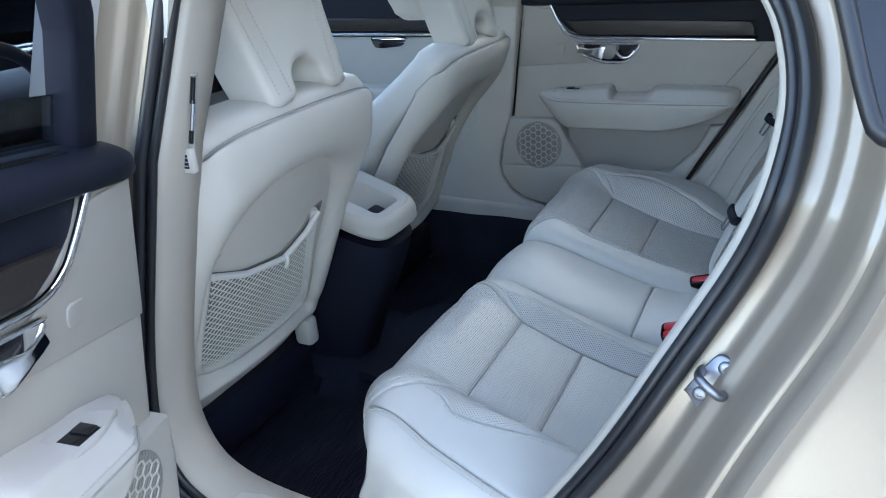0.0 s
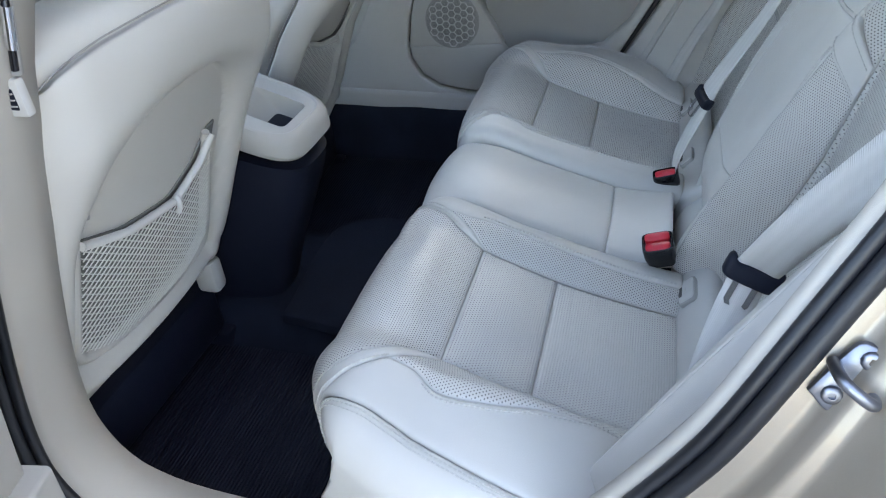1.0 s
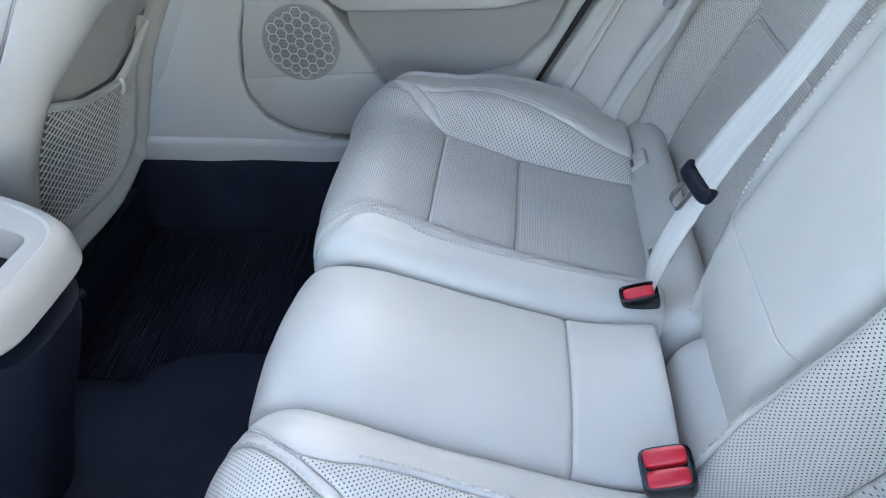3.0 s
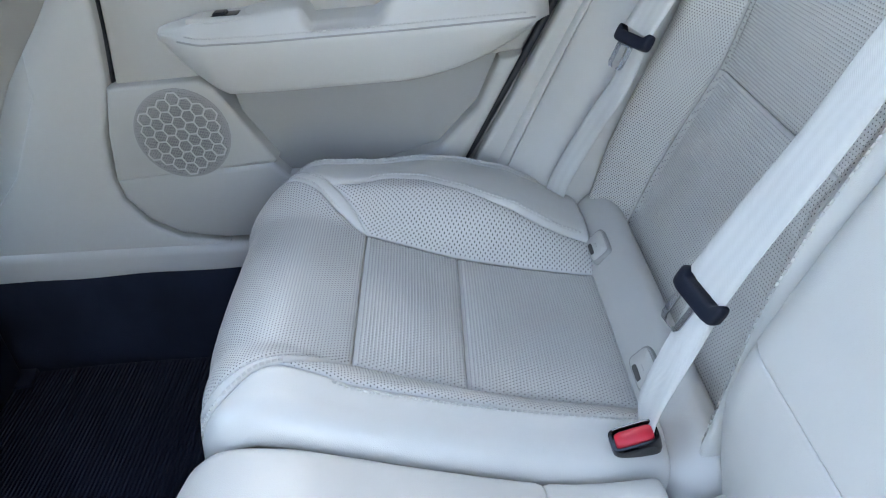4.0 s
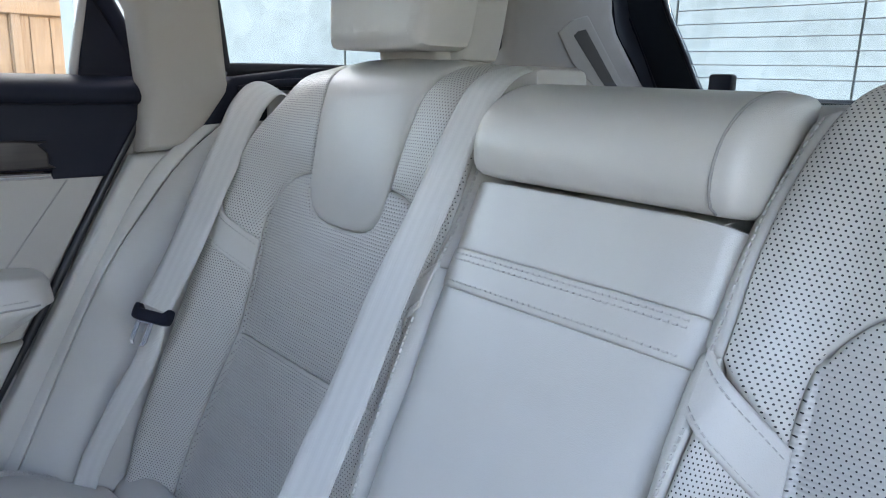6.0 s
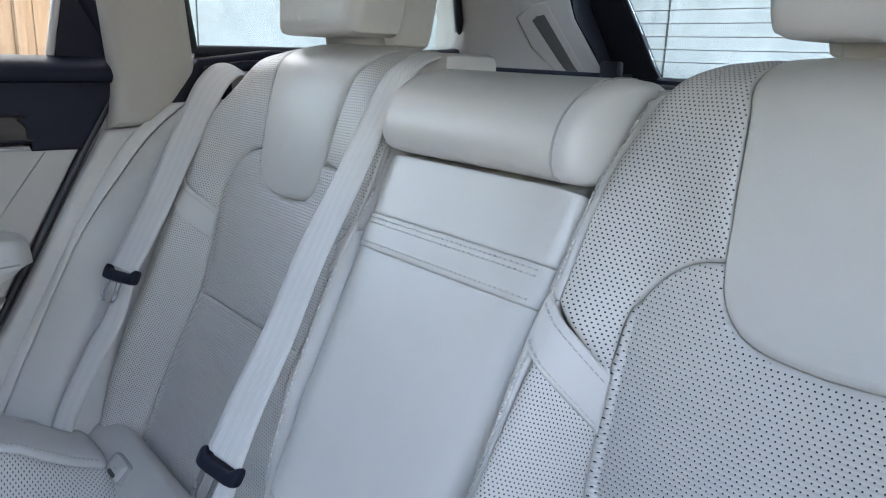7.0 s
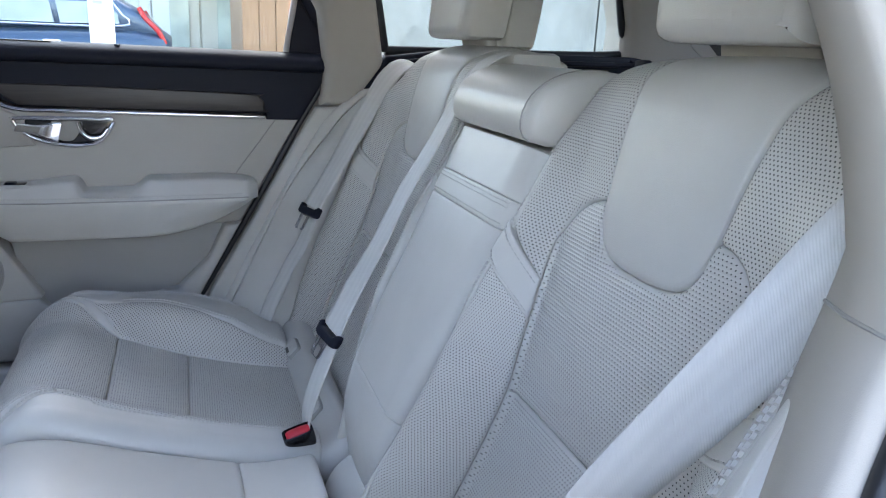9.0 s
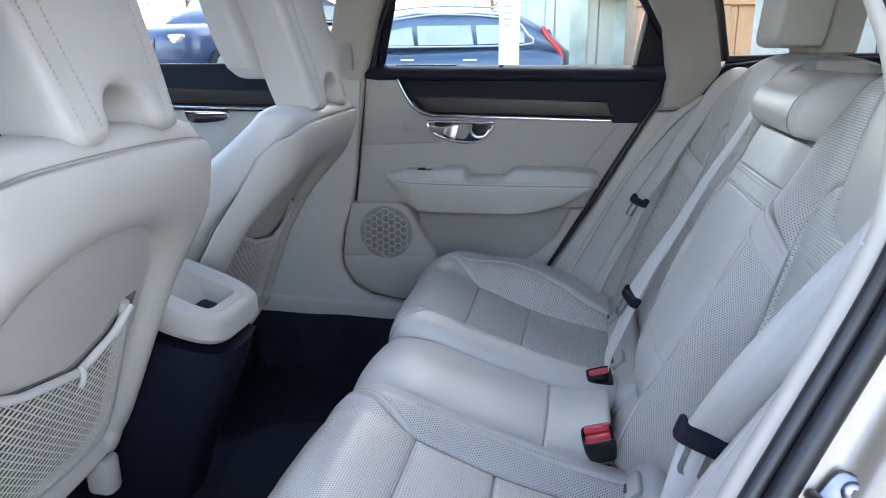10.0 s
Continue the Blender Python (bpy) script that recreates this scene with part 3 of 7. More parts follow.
def rear_seat(left):
    left_side(left)
    yc = 0.322
    seat = thing("rear_seat", "cream leather rear car seat with perforated panels and side bolsters", "car seat", "outer seats of the rear bench")
    c = cushion_surface(yc)
    sx = c.at_x
    sF, sN, sJ, sE = 0.0, sx(0.0), sx(0.107), sx(0.278)
    edge = [(sF, 0.170), (0.10, 0.180), (sx(-0.148), 0.191), (sx(-0.125), 0.193), (sx(-0.10), 0.184), (sx(-0.075), 0.163), (sx(-0.048), 0.137), (sx(-0.022), 0.122), (sN, 0.115)]
    mir = lambda cv: [(p[0], -p[1]) for p in cv]
    band = 0.021
    outer = [(p[0], p[1] + band * (1, 1, 1, 1, 1, 1, 0.95, 0.6, 0.02)[i]) for i, p in enumerate(edge)]
    narrow = lambda cv: [(p[0], p[1] - 0.030 * float(sm((p[1] - 0.115) / 0.09))) for p in cv]
    straight = lambda a, b: [a, b]
    EO1, EO2 = spline(edge, 60), spline(outer, 60)
    EI1, EI2 = spline(narrow(edge), 60), spline(narrow(outer), 60)
    patch("front_panel", c, mir(EI1), EO1, straight((sF, -EI1[0][1]), (sF, EO1[0][1])), straight((sN, -0.115), (sN, 0.115)), M_PERF, seat, n=(48, 56), depth=0.006, radius=0.010, puff=0.004)
    patch("thigh_panel", c, straight((sN, -0.115), (sJ, -0.115)), straight((sN, 0.115), (sJ, 0.115)), straight((sN, -0.115), (sN, 0.115)), straight((sJ, -0.115), (sJ, 0.115)), M_PERF2, seat, n=(40, 24), depth=0.006, radius=0.010, puff=0.004)
    patch("seat_panel", c, straight((sJ, -0.115), (sE, -0.115)), straight((sJ, 0.115), (sE, 0.115)), straight((sJ, -0.115), (sJ, 0.115)), straight((sE, -0.115), (sE, 0.115)), M_PERF2, seat, n=(40, 34), depth=0.006, radius=0.010, puff=0.004)
    for sg in (1, -1):
        f = (lambda cv: cv) if sg > 0 else mir
        E1, E2 = (EO1, EO2) if sg > 0 else (EI1, EI2)
        patch("welt_band", c, f(E1), f(E2), f([tuple(E1[0]), tuple(E2[0])]), f([E1[-1], E2[-1]]), M_LEATHER, seat, n=(10, 60), depth=0.005, radius=0.007, lift=0.001)
        stitches("stitching", c, [f([(p[0], p[1] + 0.0048 * (1 - i / 75)) for i, p in enumerate(E1[6:54])]), f([(p[0], p[1] - 0.0048 * (1 - i / 70)) for i, p in enumerate(E2[6:50])])], seat, lift=0.0016)
        if sg > 0:
            wl = [(sx(-0.034), 0.158), (sx(0.0), 0.176), (sx(0.05), 0.170), (sx(0.10), 0.158), (sx(0.18), 0.146), (sE, 0.141)]
            top, end = 0.222, 0.41
        else:
            wl = [(sx(-0.040), 0.150), (sx(0.0), 0.160), (sx(0.10), 0.157), (sx(0.20), 0.152), (sE, 0.150)]
            top, end = 0.24, 0.0
        wl = [tuple(p) for p in spline(wl, 30)]
        kk = max(i for i in range(60) if E2[i][1] >= wl[0][1])
        wl[0] = tuple(E2[kk])
        lead = [tuple(p) for p in E2[kk:][::-1]]
        patch("bolster_wall", c, f([(sN, 0.115), (sE, 0.115)]), f(wl), f(lead), f([(sE, 0.115), wl[-1]]), M_PERF, seat, n=(18, 46), depth=0.005, radius=0.010, puff=0.002)
        inner = [tuple(p) for p in E2[:kk]] + wl
        patch("bolster", c, f(inner), f([(sF, top), (sE, top)]), f([inner[0], (sF, top)]), f([wl[-1], (sE, top)]), M_LEATHER, seat, n=(24, 80), depth=0.005, radius=0.010)
        if sg > 0:
            patch("skirt", c, [(sF, top), (sE, top)], [(sF, end), (sE, end)], [(sF, top), (sF, end)], [(sE, top), (sE, end)], M_LEATHER, seat, n=(20, 70), depth=0.005, radius=0.010)
            stitches("stitching", c, [[(0.02, top + 0.007), (sE - 0.01, top + 0.007)], [(0.02, top + 0.0125), (sE - 0.01, top + 0.0125)]], seat, lift=0.0016)
        stitches("stitching", c, [f([(p[0], p[1] + 0.006) for p in wl[2:-1]])], seat, lift=0.0016)
    # backrest
    # the two backs are not quite alike: the left one is narrower and sits nearer the armrest
    yc, nO, nI, a_out, a_in = (0.303, 0.018, 0.019, 0.216, 0.159) if left else (0.322, 0.0, 0.0, 0.206, 0.178)
    b_out, b_in = [v - nO for v in B_OUT], [v - nI for v in B_IN]
    flare = 0.026 if left else 0.0
    b = back_surface(yc, b_out, b_in, a_out, a_in, flare)
    sz = b.at_z
    s0, sS, sT = sz(0.50), sz(0.752), b.total
    arch = lambda w: [(sz(0.752), w[0]), (sz(0.80), w[1]), (sz(0.85), w[2]), (sz(0.890), w[3]), (sz(0.920), 0.140 - 0.8 * nO), (sz(0.942), 0.122 - 0.6 * nO), (sz(0.955), 0.099 - 0.3 * nO), (sz(0.960), 0.073)]
    CO, CI = spline(arch(b_out[3:7]), 50), spline(arch(b_in[3:7]), 50)
    bib = [(sz(0.960), 0.073), (sz(0.938), 0.069), (sz(0.921), 0.057), (sz(0.912), 0.037), (sz(0.909), 0.0)]
    BIB = spline(bib, 30)
    ubot = np.vstack([mir(BIB)[::1], [(p[0], p[1]) for p in BIB[::-1][1:]]])
    lowO = [(sz(z), v) for z, v in zip(B_Z[:4], b_out)]
    lowI = [(sz(z), v) for z, v in zip(B_Z[:4], b_in)]
    patch("lower_back_panel", b, mir(lowI), lowO, [(s0, -lowI[0][1]), (s0, lowO[0][1])], [(sS, -b_in[3]), (sS, b_out[3])], M_PERF2, seat, n=(44, 44), depth=0.006, radius=0.010, puff=0.006)
    kO, kI = int(np.argmax(CO[:, 0] > sz(0.895))), int(np.argmax(CI[:, 0] > sz(0.895)))
    utop = np.vstack([mir(CI)[kI:], ubot[1:], [(p[0], p[1]) for p in CO[kO:-1][::-1]]])
    patch("upper_back_panel", b, mir(CI[:kI + 1]), CO[:kO + 1], [(sS, -b_in[3]), (sS, b_out[3])], utop, M_PERF2, seat, n=(120, 50), depth=0.006, radius=0.010, puff=0.005, sides="lrbtm")
    side = [(sz(0.960), 0.073), (sz(1.0), 0.078), (sz(1.05), 0.086), (0.66, 0.096), (sT, 0.098)]
    SIDE = spline(side, 40)
    patch("bib_panel", b, mir(SIDE), SIDE, ubot, [(sT, -0.098), (sT, 0.098)], M_LEATHER, seat, n=(56, 48), depth=0.0055, radius=0.009, puff=0.007)
    for sg in (1, -1):
        f = (lambda cv: cv) if sg > 0 else mir
        CE = CO if sg > 0 else CI
        we = a_out + 0.034 if sg > 0 else a_in + 0.012
        k0 = int(np.argmax(CE[:, 0] > sz(0.860)))
        up_in = np.vstack([CE[k0:], SIDE[1:]])
        zi1, zi0, zo1, zo0 = up_in[0][0], sz(0.829), sz(0.908), sz(0.876)
        wout = [(zo1, we), (sz(0.97), we + 0.002), (sz(1.03), we - 0.004), (0.645, we - 0.018), (0.69, we - 0.034), (sT, we - 0.048)]
        sideway = lambda cv, k: [(p[0], p[1] + k) for p in cv]
        patch("wing_panel", b, f(up_in), f(spline(wout, 30)), f([up_in[0], (zo1, we)]), f([(sT, 0.098), (sT, we - 0.048)]), M_PERF, seat, n=(36, 66), depth=0.005, radius=0.008, puff=0.003)
        ws = np.array([p for p in spline(wout, 60) if p[0] < 0.640])
        patch("wing_side", b, f(ws), f(sideway(ws, 0.08)), f([(ws[0][0], ws[0][1]), (ws[0][0], ws[0][1] + 0.08)]), f([(ws[-1][0], ws[-1][1]), (ws[-1][0], ws[-1][1] + 0.08)]), M_LEATHER, seat, n=(14, 40), depth=0.004, radius=0.008)
        strap_i = float(np.interp(zi0, CE[:, 0], CE[:, 1]))
        wo = we + 0.010
        sa, sb = [(zi0 - 0.004, strap_i), (zo0 - 0.004, wo)], [(up_in[0][0] + 0.004, up_in[0][1]), (zo1 + 0.004, wo)]
        between = lambda k: [(p[0] + k * (r[0] - p[0]), p[1] + k * (r[1] - p[1])) for p, r in zip(sa, sb)]
        patch("strap", b, f([sa[0], sb[0]]), f([sa[1], sb[1]]), f(sa), f(sb), M_LEATHER, seat, n=(34, 14), depth=0.002, radius=0.003, lift=0.0026)
        stitches("stitching", b, [f(between(0.15)), f(between(0.85))], seat, lift=0.0040)
        col, zs = (b_out, B_Z) if sg > 0 else (b_in, B_Z)
        lin = [(sz(z), v) for z, v in zip(zs[:5], col)] + [(zi0, strap_i)]
        low = we + (0.034 if sg > 0 else flare)
        patch("back_bolster", b, f(lin), f([(s0, low), (sz(0.68), low - 0.3 * (low - we)), (zo0, we)]), f([(s0, col[0]), (s0, low)]), f([(zi0, strap_i), (zo0, we)]), M_PERF, seat, n=(34, 56), depth=0.005, radius=0.008, puff=0.002, arc=True)
        patch("bolster_side", b, f([(s0, low), (sz(0.68), low - 0.3 * (low - we)), (zo1, we)]), f([(s0, low + 0.08), (zo1, we + 0.08)]), f([(s0, low), (s0, low + 0.08)]), f([(zo1, we), (zo1, we + 0.08)]), M_LEATHER, seat, n=(16, 44), depth=0.004, radius=0.008)
        stitches("stitching", b, [f([(s0 + 0.02, low + 0.007), (sz(0.68), low - 0.3 * (low - we) + 0.007), (zo0 - 0.01, we + 0.007)]), f([(p[0], p[1] + 0.008) for p in ws[::6]])], seat, lift=0.0018)
    patch("lining", b, [(s0, -0.20 + nI), (sT - 0.03, -0.15 + nI)], [(s0, 0.24), (sT - 0.03, 0.18)], [(s0, -0.20 + nI), (s0, 0.24)], [(sT - 0.03, -0.15 + nI), (sT - 0.03, 0.18)], M_LEATHER, seat, n=(70, 60), sides="", lift=-0.0075, thick=0.004)
    # foam body behind the covers
    rings = []
    for z in np.linspace(0.40, 1.06, 10):
        x = float(np.interp(z, [p[1] for p in BACK[:8]], [p[0] for p in BACK[:8]]))
        rings.append(ring_rect(x + 0.075, yc, 0.05, 0.195, z, 6))
    loft("seat_back_shell", rings, M_VINYL, seat)
    rings = [ring_rect(0.10, yc, 0.15, 0.20, z, 8) for z in (0.30, 0.42, 0.485)]
    loft("seat_base", rings, M_VINYL, seat)
    # headrest
    yc += -0.006 if left else 0.010
    hr = [(-0.070, 0.0), (-0.084, 0.012), (-0.092, 0.09), (-0.090, 0.165), (-0.070, 0.185), (0.070, 0.185), (0.090, 0.165), (0.092, 0.09), (0.084, 0.012), (0.070, 0.0)]
    hz, lean = 1.098, lambda y, z: 0.10 * (z - hz) + 0.5 * (y - yc) ** 2
    slab("headrest", [(yc + p[0], hz + p[1]) for p in hr], 0.500, 0.070, 0.018, M_LEATHER, seat, "cream leather headrest", axis="x", bulge=lean, smooth_pts=60)
    slab("headrest_back", [(yc + p[0] * 0.86, hz - 0.012 + p[1]) for p in hr], 0.572, 0.055, 0.012, M_LEATHER, seat, axis="x", bulge=lean, smooth_pts=60)
    rings = [ring_rect(0.575 - 0.2 * (z - 1.1), yc, 0.022, 0.055, z, 5) for z in (1.07, 1.09, 1.115)]
    loft("headrest_neck", rings, M_VINYL, seat)
    left_side(False)
    return seat


def middle_seat():
    seat = thing("middle_seat", "narrow plain cream leather middle seat with folded armrest back", "car seat")
    prof = [(-0.06, 0.41), (-0.115, 0.45), (-0.148, 0.52), (-0.140, 0.585), (-0.105, 0.618), (-0.05, 0.618), (0.0, 0.604), (0.08, 0.577), (0.166, 0.552), (0.215, 0.547), (0.262, 0.550)]
    c = profile_surface(prof, lambda s, v: -0.010 * np.abs(v / 0.1) ** 2, ((0.092, 0.02), (0.092, 0.02)), 0.0)
    lo = float(c.L[np.argmin(c.q[:, 0])])
    sM, sE = c.at_x(0.166, lo), c.total
    w, w2 = 0.115, 0.128
    patch("middle_cushion", c, [(0, -w2), (sM, -w)], [(0, w2), (sM, w)], [(0, -w2), (0, w2)], [(sM, -w), (sM, w)], M_LEATHER, seat, n=(36, 70), depth=0.004, radius=0.010)
    patch("rear_cushion", c, [(sM, -w), (sE, -w)], [(sM, w), (sE, w)], [(sM, -w), (sM, w)], [(sE, -w), (sE, w)], M_LEATHER, seat, n=(30, 20), depth=0.004, radius=0.010)
    mb = [(0.316, 0.50), (0.306, 0.56), (0.302, 0.62), (0.315, 0.676), (0.345, 0.744), (0.39, 0.843), (0.418, 0.906), (0.4315, 0.935), (0.456, 0.99), (0.475, 1.03)]
    b = profile_surface(mb, lambda s, v: -0.008 * sm((np.abs(v) - 0.080) / 0.04), ((0.103, 0.017), (0.103, 0.017)), 0.0)
    plain, sz = b, b.at_z

    def narrowed(s, v):
        p = plain(s, v)
        p[..., 1] += 0.032 * (1 - sm((p[..., 2] - 0.60) / 0.30)) * np.clip(-p[..., 1] / 0.12, 0, 1)
        return p

    b = Surface(narrowed, plain.out)
    cuts = [("lower_lip", 0.50, 0.680, M_LEATHER), ("armrest_face", 0.680, 0.906, M_LEATHER), ("pull_band", 0.906, 0.936, M_LEATHER), ("upper_face", 0.936, 0.990, M_LEATHER)]
    for name, z0, z1, mt in cuts:
        a, e, w = sz(z0), sz(z1), 0.150
        patch(name, b, [(a, -w), (e, -w)], [(a, w), (e, w)], [(a, -w), (a, w)], [(e, -w), (e, w)], mt, seat, n=(44, 8 if z1 - z0 < 0.04 else 40), depth=0.0016, radius=0.0028, sides="bt", lift=0.0012 if name == "pull_band" else 0, puff=0.002 if name == "armrest_face" else (0.0004 if name == "pull_band" else 0))
    hl = lambda z: [(sz(z), -0.108), (sz(z), 0.108)]
    stitches("stitching", b, [hl(0.9108), hl(0.9318), hl(0.9275)], seat, lift=0.0027)
    # rolled top pad
    sec = spline([(0.470, 0.990), (0.446, 0.998), (0.440, 1.018), (0.450, 1.042), (0.475, 1.060), (0.510, 1.068), (0.555, 1.064), (0.575, 1.045), (0.575, 1.0), (0.53, 0.985), (0.470, 0.990)], 41)[:-1]
    cx, cz = sec.mean(0)
    rings = []
    for k, y in enumerate(np.linspace(-0.124, 0.106, 30)):
        e = min(y + 0.124, 0.106 - y)
        q = 1 - 0.16 * (1 - math.sqrt(max(0, 1 - max(0, 1 - e / 0.014) ** 2)))
        rings.append(np.stack([cx + (sec[:, 0] - cx) * q, np.full(40, y), cz + (sec[:, 1] - cz) * q], 1))
    loft("top_pad", rings, M_LEATHER, seat, "rolled cream leather pad above the armrest")
    seam = [p for p in sec if p[0] < cx + 0.03 and p[1] > 0.993]
    tube("pad_seam", [(cx + (p[0] - cx) * 1.003, -0.106, cz + (p[1] - cz) * 1.003) for p in seam], 0.0011, M_POCKET, seat, raw=True, ring=6, up=(0, 1.0, 0))
    tagged(box("backing", (0.47, -0.10, 0.40), (0.56, 0.10, 0.985), M_VINYL, seat))
    tagged(box("lower_backing", (0.335, -0.13, 0.42), (0.47, 0.14, 0.60), M_VINYL, seat))
    tagged(box("base", (-0.05, -0.10, 0.33), (0.25, 0.10, 0.50), M_VINYL, seat))
    return seat


def isofix_trim(left):
    left_side(left)
    t = thing("anchor_trim", "cream plastic trim strip with child seat anchor flaps between cushion and backrest", "trim strip", "anchor trim strips")
    sec = np.array([(0.268, 0.44), (0.269, 0.49), (0.274, 0.514), (0.285, 0.534), (0.302, 0.549), (0.314, 0.554), (0.326, 0.549), (0.333, 0.534), (0.333, 0.44)])
    sec = spline(np.vstack([sec, sec[:1]]), 41)[:-1]
    cx, cz = sec.mean(0)
    inner = -0.083 if left else 0.092
    rings = []
    for y in np.linspace(inner, 0.605, 40):
        e = min(y - inner, 0.605 - y)
        q = 1 - 0.3 * (1 - math.sqrt(max(0, 1 - max(0, 1 - e / 0.03) ** 2)))
        rings.append(np.stack([cx + (sec[:, 0] - cx) * q, np.full(40, y), cz + (sec[:, 1] - cz) * q], 1))
    loft("strip", rings, M_PLASTIC, t)
    for y in ((0.178, 0.420) if left else (0.234, 0.463)):
        # flap lies on the slanted face
        o, ux, uz = np.array([0.2845, y, 0.5375]), np.array([0, 1.0, 0]), np.array([0.70, 0, 0.71])
        n = np.array([-0.71, 0, 0.70])
        a = np.linspace(0, 2 * np.pi, 36, endpoint=False)
        q = np.stack([0.0270 * np.sign(np.cos(a)) * np.abs(np.cos(a)) ** 0.4, 0.0150 * np.sign(np.sin(a)) * np.abs(np.sin(a)) ** 0.35], 1)
        # darker rim colours in the shade line round the flap
        for nm, sc, h0, h1, mt in (("flap_rim", 1.0, -0.008, 0.0022, M_POCKET), ("flap", 0.88, -0.004, 0.0036, M_PLASTIC)):
            rings = [[o + ux * p[0] * k + uz * p[1] * k + n * h for p in q] for k, h in ((sc, h0), (sc, h1 - 0.0015), (sc - 0.04, h1), (0.3, h1 + 0.0004))]
            loft(nm, rings, mt, t)
        rings = [[o + ux * p[0] * k + uz * (p[1] * k * 0.7 - 0.002) + n * h for p in q] for k, h in ((0.20, 0.002), (0.20, 0.0044), (0.16, 0.0046))]
        loft("flap_mark", rings, M_STITCH, t)
        # thin dark plate, coloured as the notch's inner shade
        rings = [[o + ux * p[0] * k + uz * (p[1] * k * 0.45 - 0.009) + n * h for p in q] for k, h in ((0.42, 0.002), (0.42, 0.0044), (0.36, 0.0045))]
        loft("flap_notch", rings, M_SLOT, t)
    left_side(False)


def side_bolster(left):
    left_side(left)
    t = thing("side_bolster", "smooth cream leather side bolster beside the seat back", "side bolster", "side bolsters")
    F = spline([(0.105, 0.668, 0.450), (0.155, 0.668, 0.535), (0.215, 0.670, 0.65), (0.298, 0.668, 0.80), (0.368, 0.660, 0.918), (0.412, 0.655, 0.968), (0.455, 0.649, 0.998)], 60)
    M = spline([(0.122, 0.652, 0.442), (0.170, 0.652, 0.528), (0.230, 0.654, 0.651), (0.308, 0.653, 0.803), (0.386, 0.647, 0.912), (0.430, 0.643, 0.962), (0.476, 0.637, 1.000)], 60)
    R = spline([(0.30, 0.58, 0.41), (0.345, 0.585, 0.50), (0.395, 0.588, 0.62), (0.44, 0.59, 0.78), (0.472, 0.592, 0.89), (0.497, 0.590, 0.95), (0.528, 0.586, 1.003)], 60)
    if left:
        F, M, R = F + (0.0, -0.112, 0.0), M + (0.0, -0.118, 0.0), R + (0.0, -0.090, 0.0)
    tt = np.linspace(0, 1, 60)

    def mkf(A, B, puff):
        def fn(s, v):
            a = np.stack([np.interp(s, tt, A[:, k]) for k in range(3)], -1)
            b = np.stack([np.interp(s, tt, B[:, k]) for k in range(3)], -1)
            p = a + (b - a) * v[..., None]
            return p + np.array([-0.75, -0.55, 0.25]) * (puff * np.sin(np.pi * np.clip(v, 0, 1)))[..., None]
        return Surface(fn, lambda s, v: np.broadcast_to(np.array([-0.75, -0.6, 0.25]), np.shape(s) + (3,)))

    sq = ([(0, 0), (1, 0)], [(0, 1), (1, 1)], [(0, 0), (0, 1)], [(1, 0), (1, 1)])
    a, b = mkf(F, M, 0.002), mkf(M, R, 0.022)
    if left:
        patch("outer_panel", mkf(F + (0.05, 0.065, 0.0), F, 0.004), *sq, M_LEATHER, t, n=(12, 60), depth=0.0025, radius=0.004)
    patch("edge_panel", a, *sq, M_LEATHER, t, n=(12, 60), depth=0.0025, radius=0.004)
    patch("main_panel", b, *sq, M_LEATHER, t, n=(30, 60), depth=0.003, radius=0.005)
    if left:
        stitches("stitching", b, [[(0.02, k), (0.98, k)] for k in (0.07, 0.14)], t, lift=0.0022)
    left_side(False)


def belt(name, pts, normals, width=0.047, label="", parent=None, thick=0.0018, widths=None):
    q = spline(pts, 90)
    nn = spline(normals, 90)
    t = np.gradient(q, axis=0)
    t /= np.linalg.norm(t, axis=1, keepdims=True)
    nn -= t * np.sum(nn * t, axis=1, keepdims=True)
    nn /= np.linalg.norm(nn, axis=1, keepdims=True)
    sd = np.cross(t, nn)
    L = length_of(q)
    K = 7
    V, UV = [], []
    for i in range(len(q)):
        for top in (1, -1):
            for k in range(K):
                w = (k / (K - 1) - 0.5) * width
                edge = 1 - 0.5 * (abs(w) / (width / 2)) ** 8
                V.append(q[i] + sd[i] * w + nn[i] * (top * thick / 2 * edge + 0.0012 * math.cos(w / width * 6) * math.sin(L[i] * 40)))
                UV.append((w, L[i]))
    F = []
    S = 2 * K
    for i in range(len(q) - 1):
        a, b = i * S, (i + 1) * S
        for k in range(K - 1):
            F.append((a + k, a + k + 1, b + k + 1, b + k))
            F.append((a + K + k + 1, a + K + k, b + K + k, b + K + k + 1))
        F.append((a + K, a, b, b + K))
        F.append((a + K - 1, a + 2 * K - 1, b + 2 * K - 1, b + K - 1))
    return mk(name, V, [f[::-1] for f in F], M_WEB, parent, label, UV)


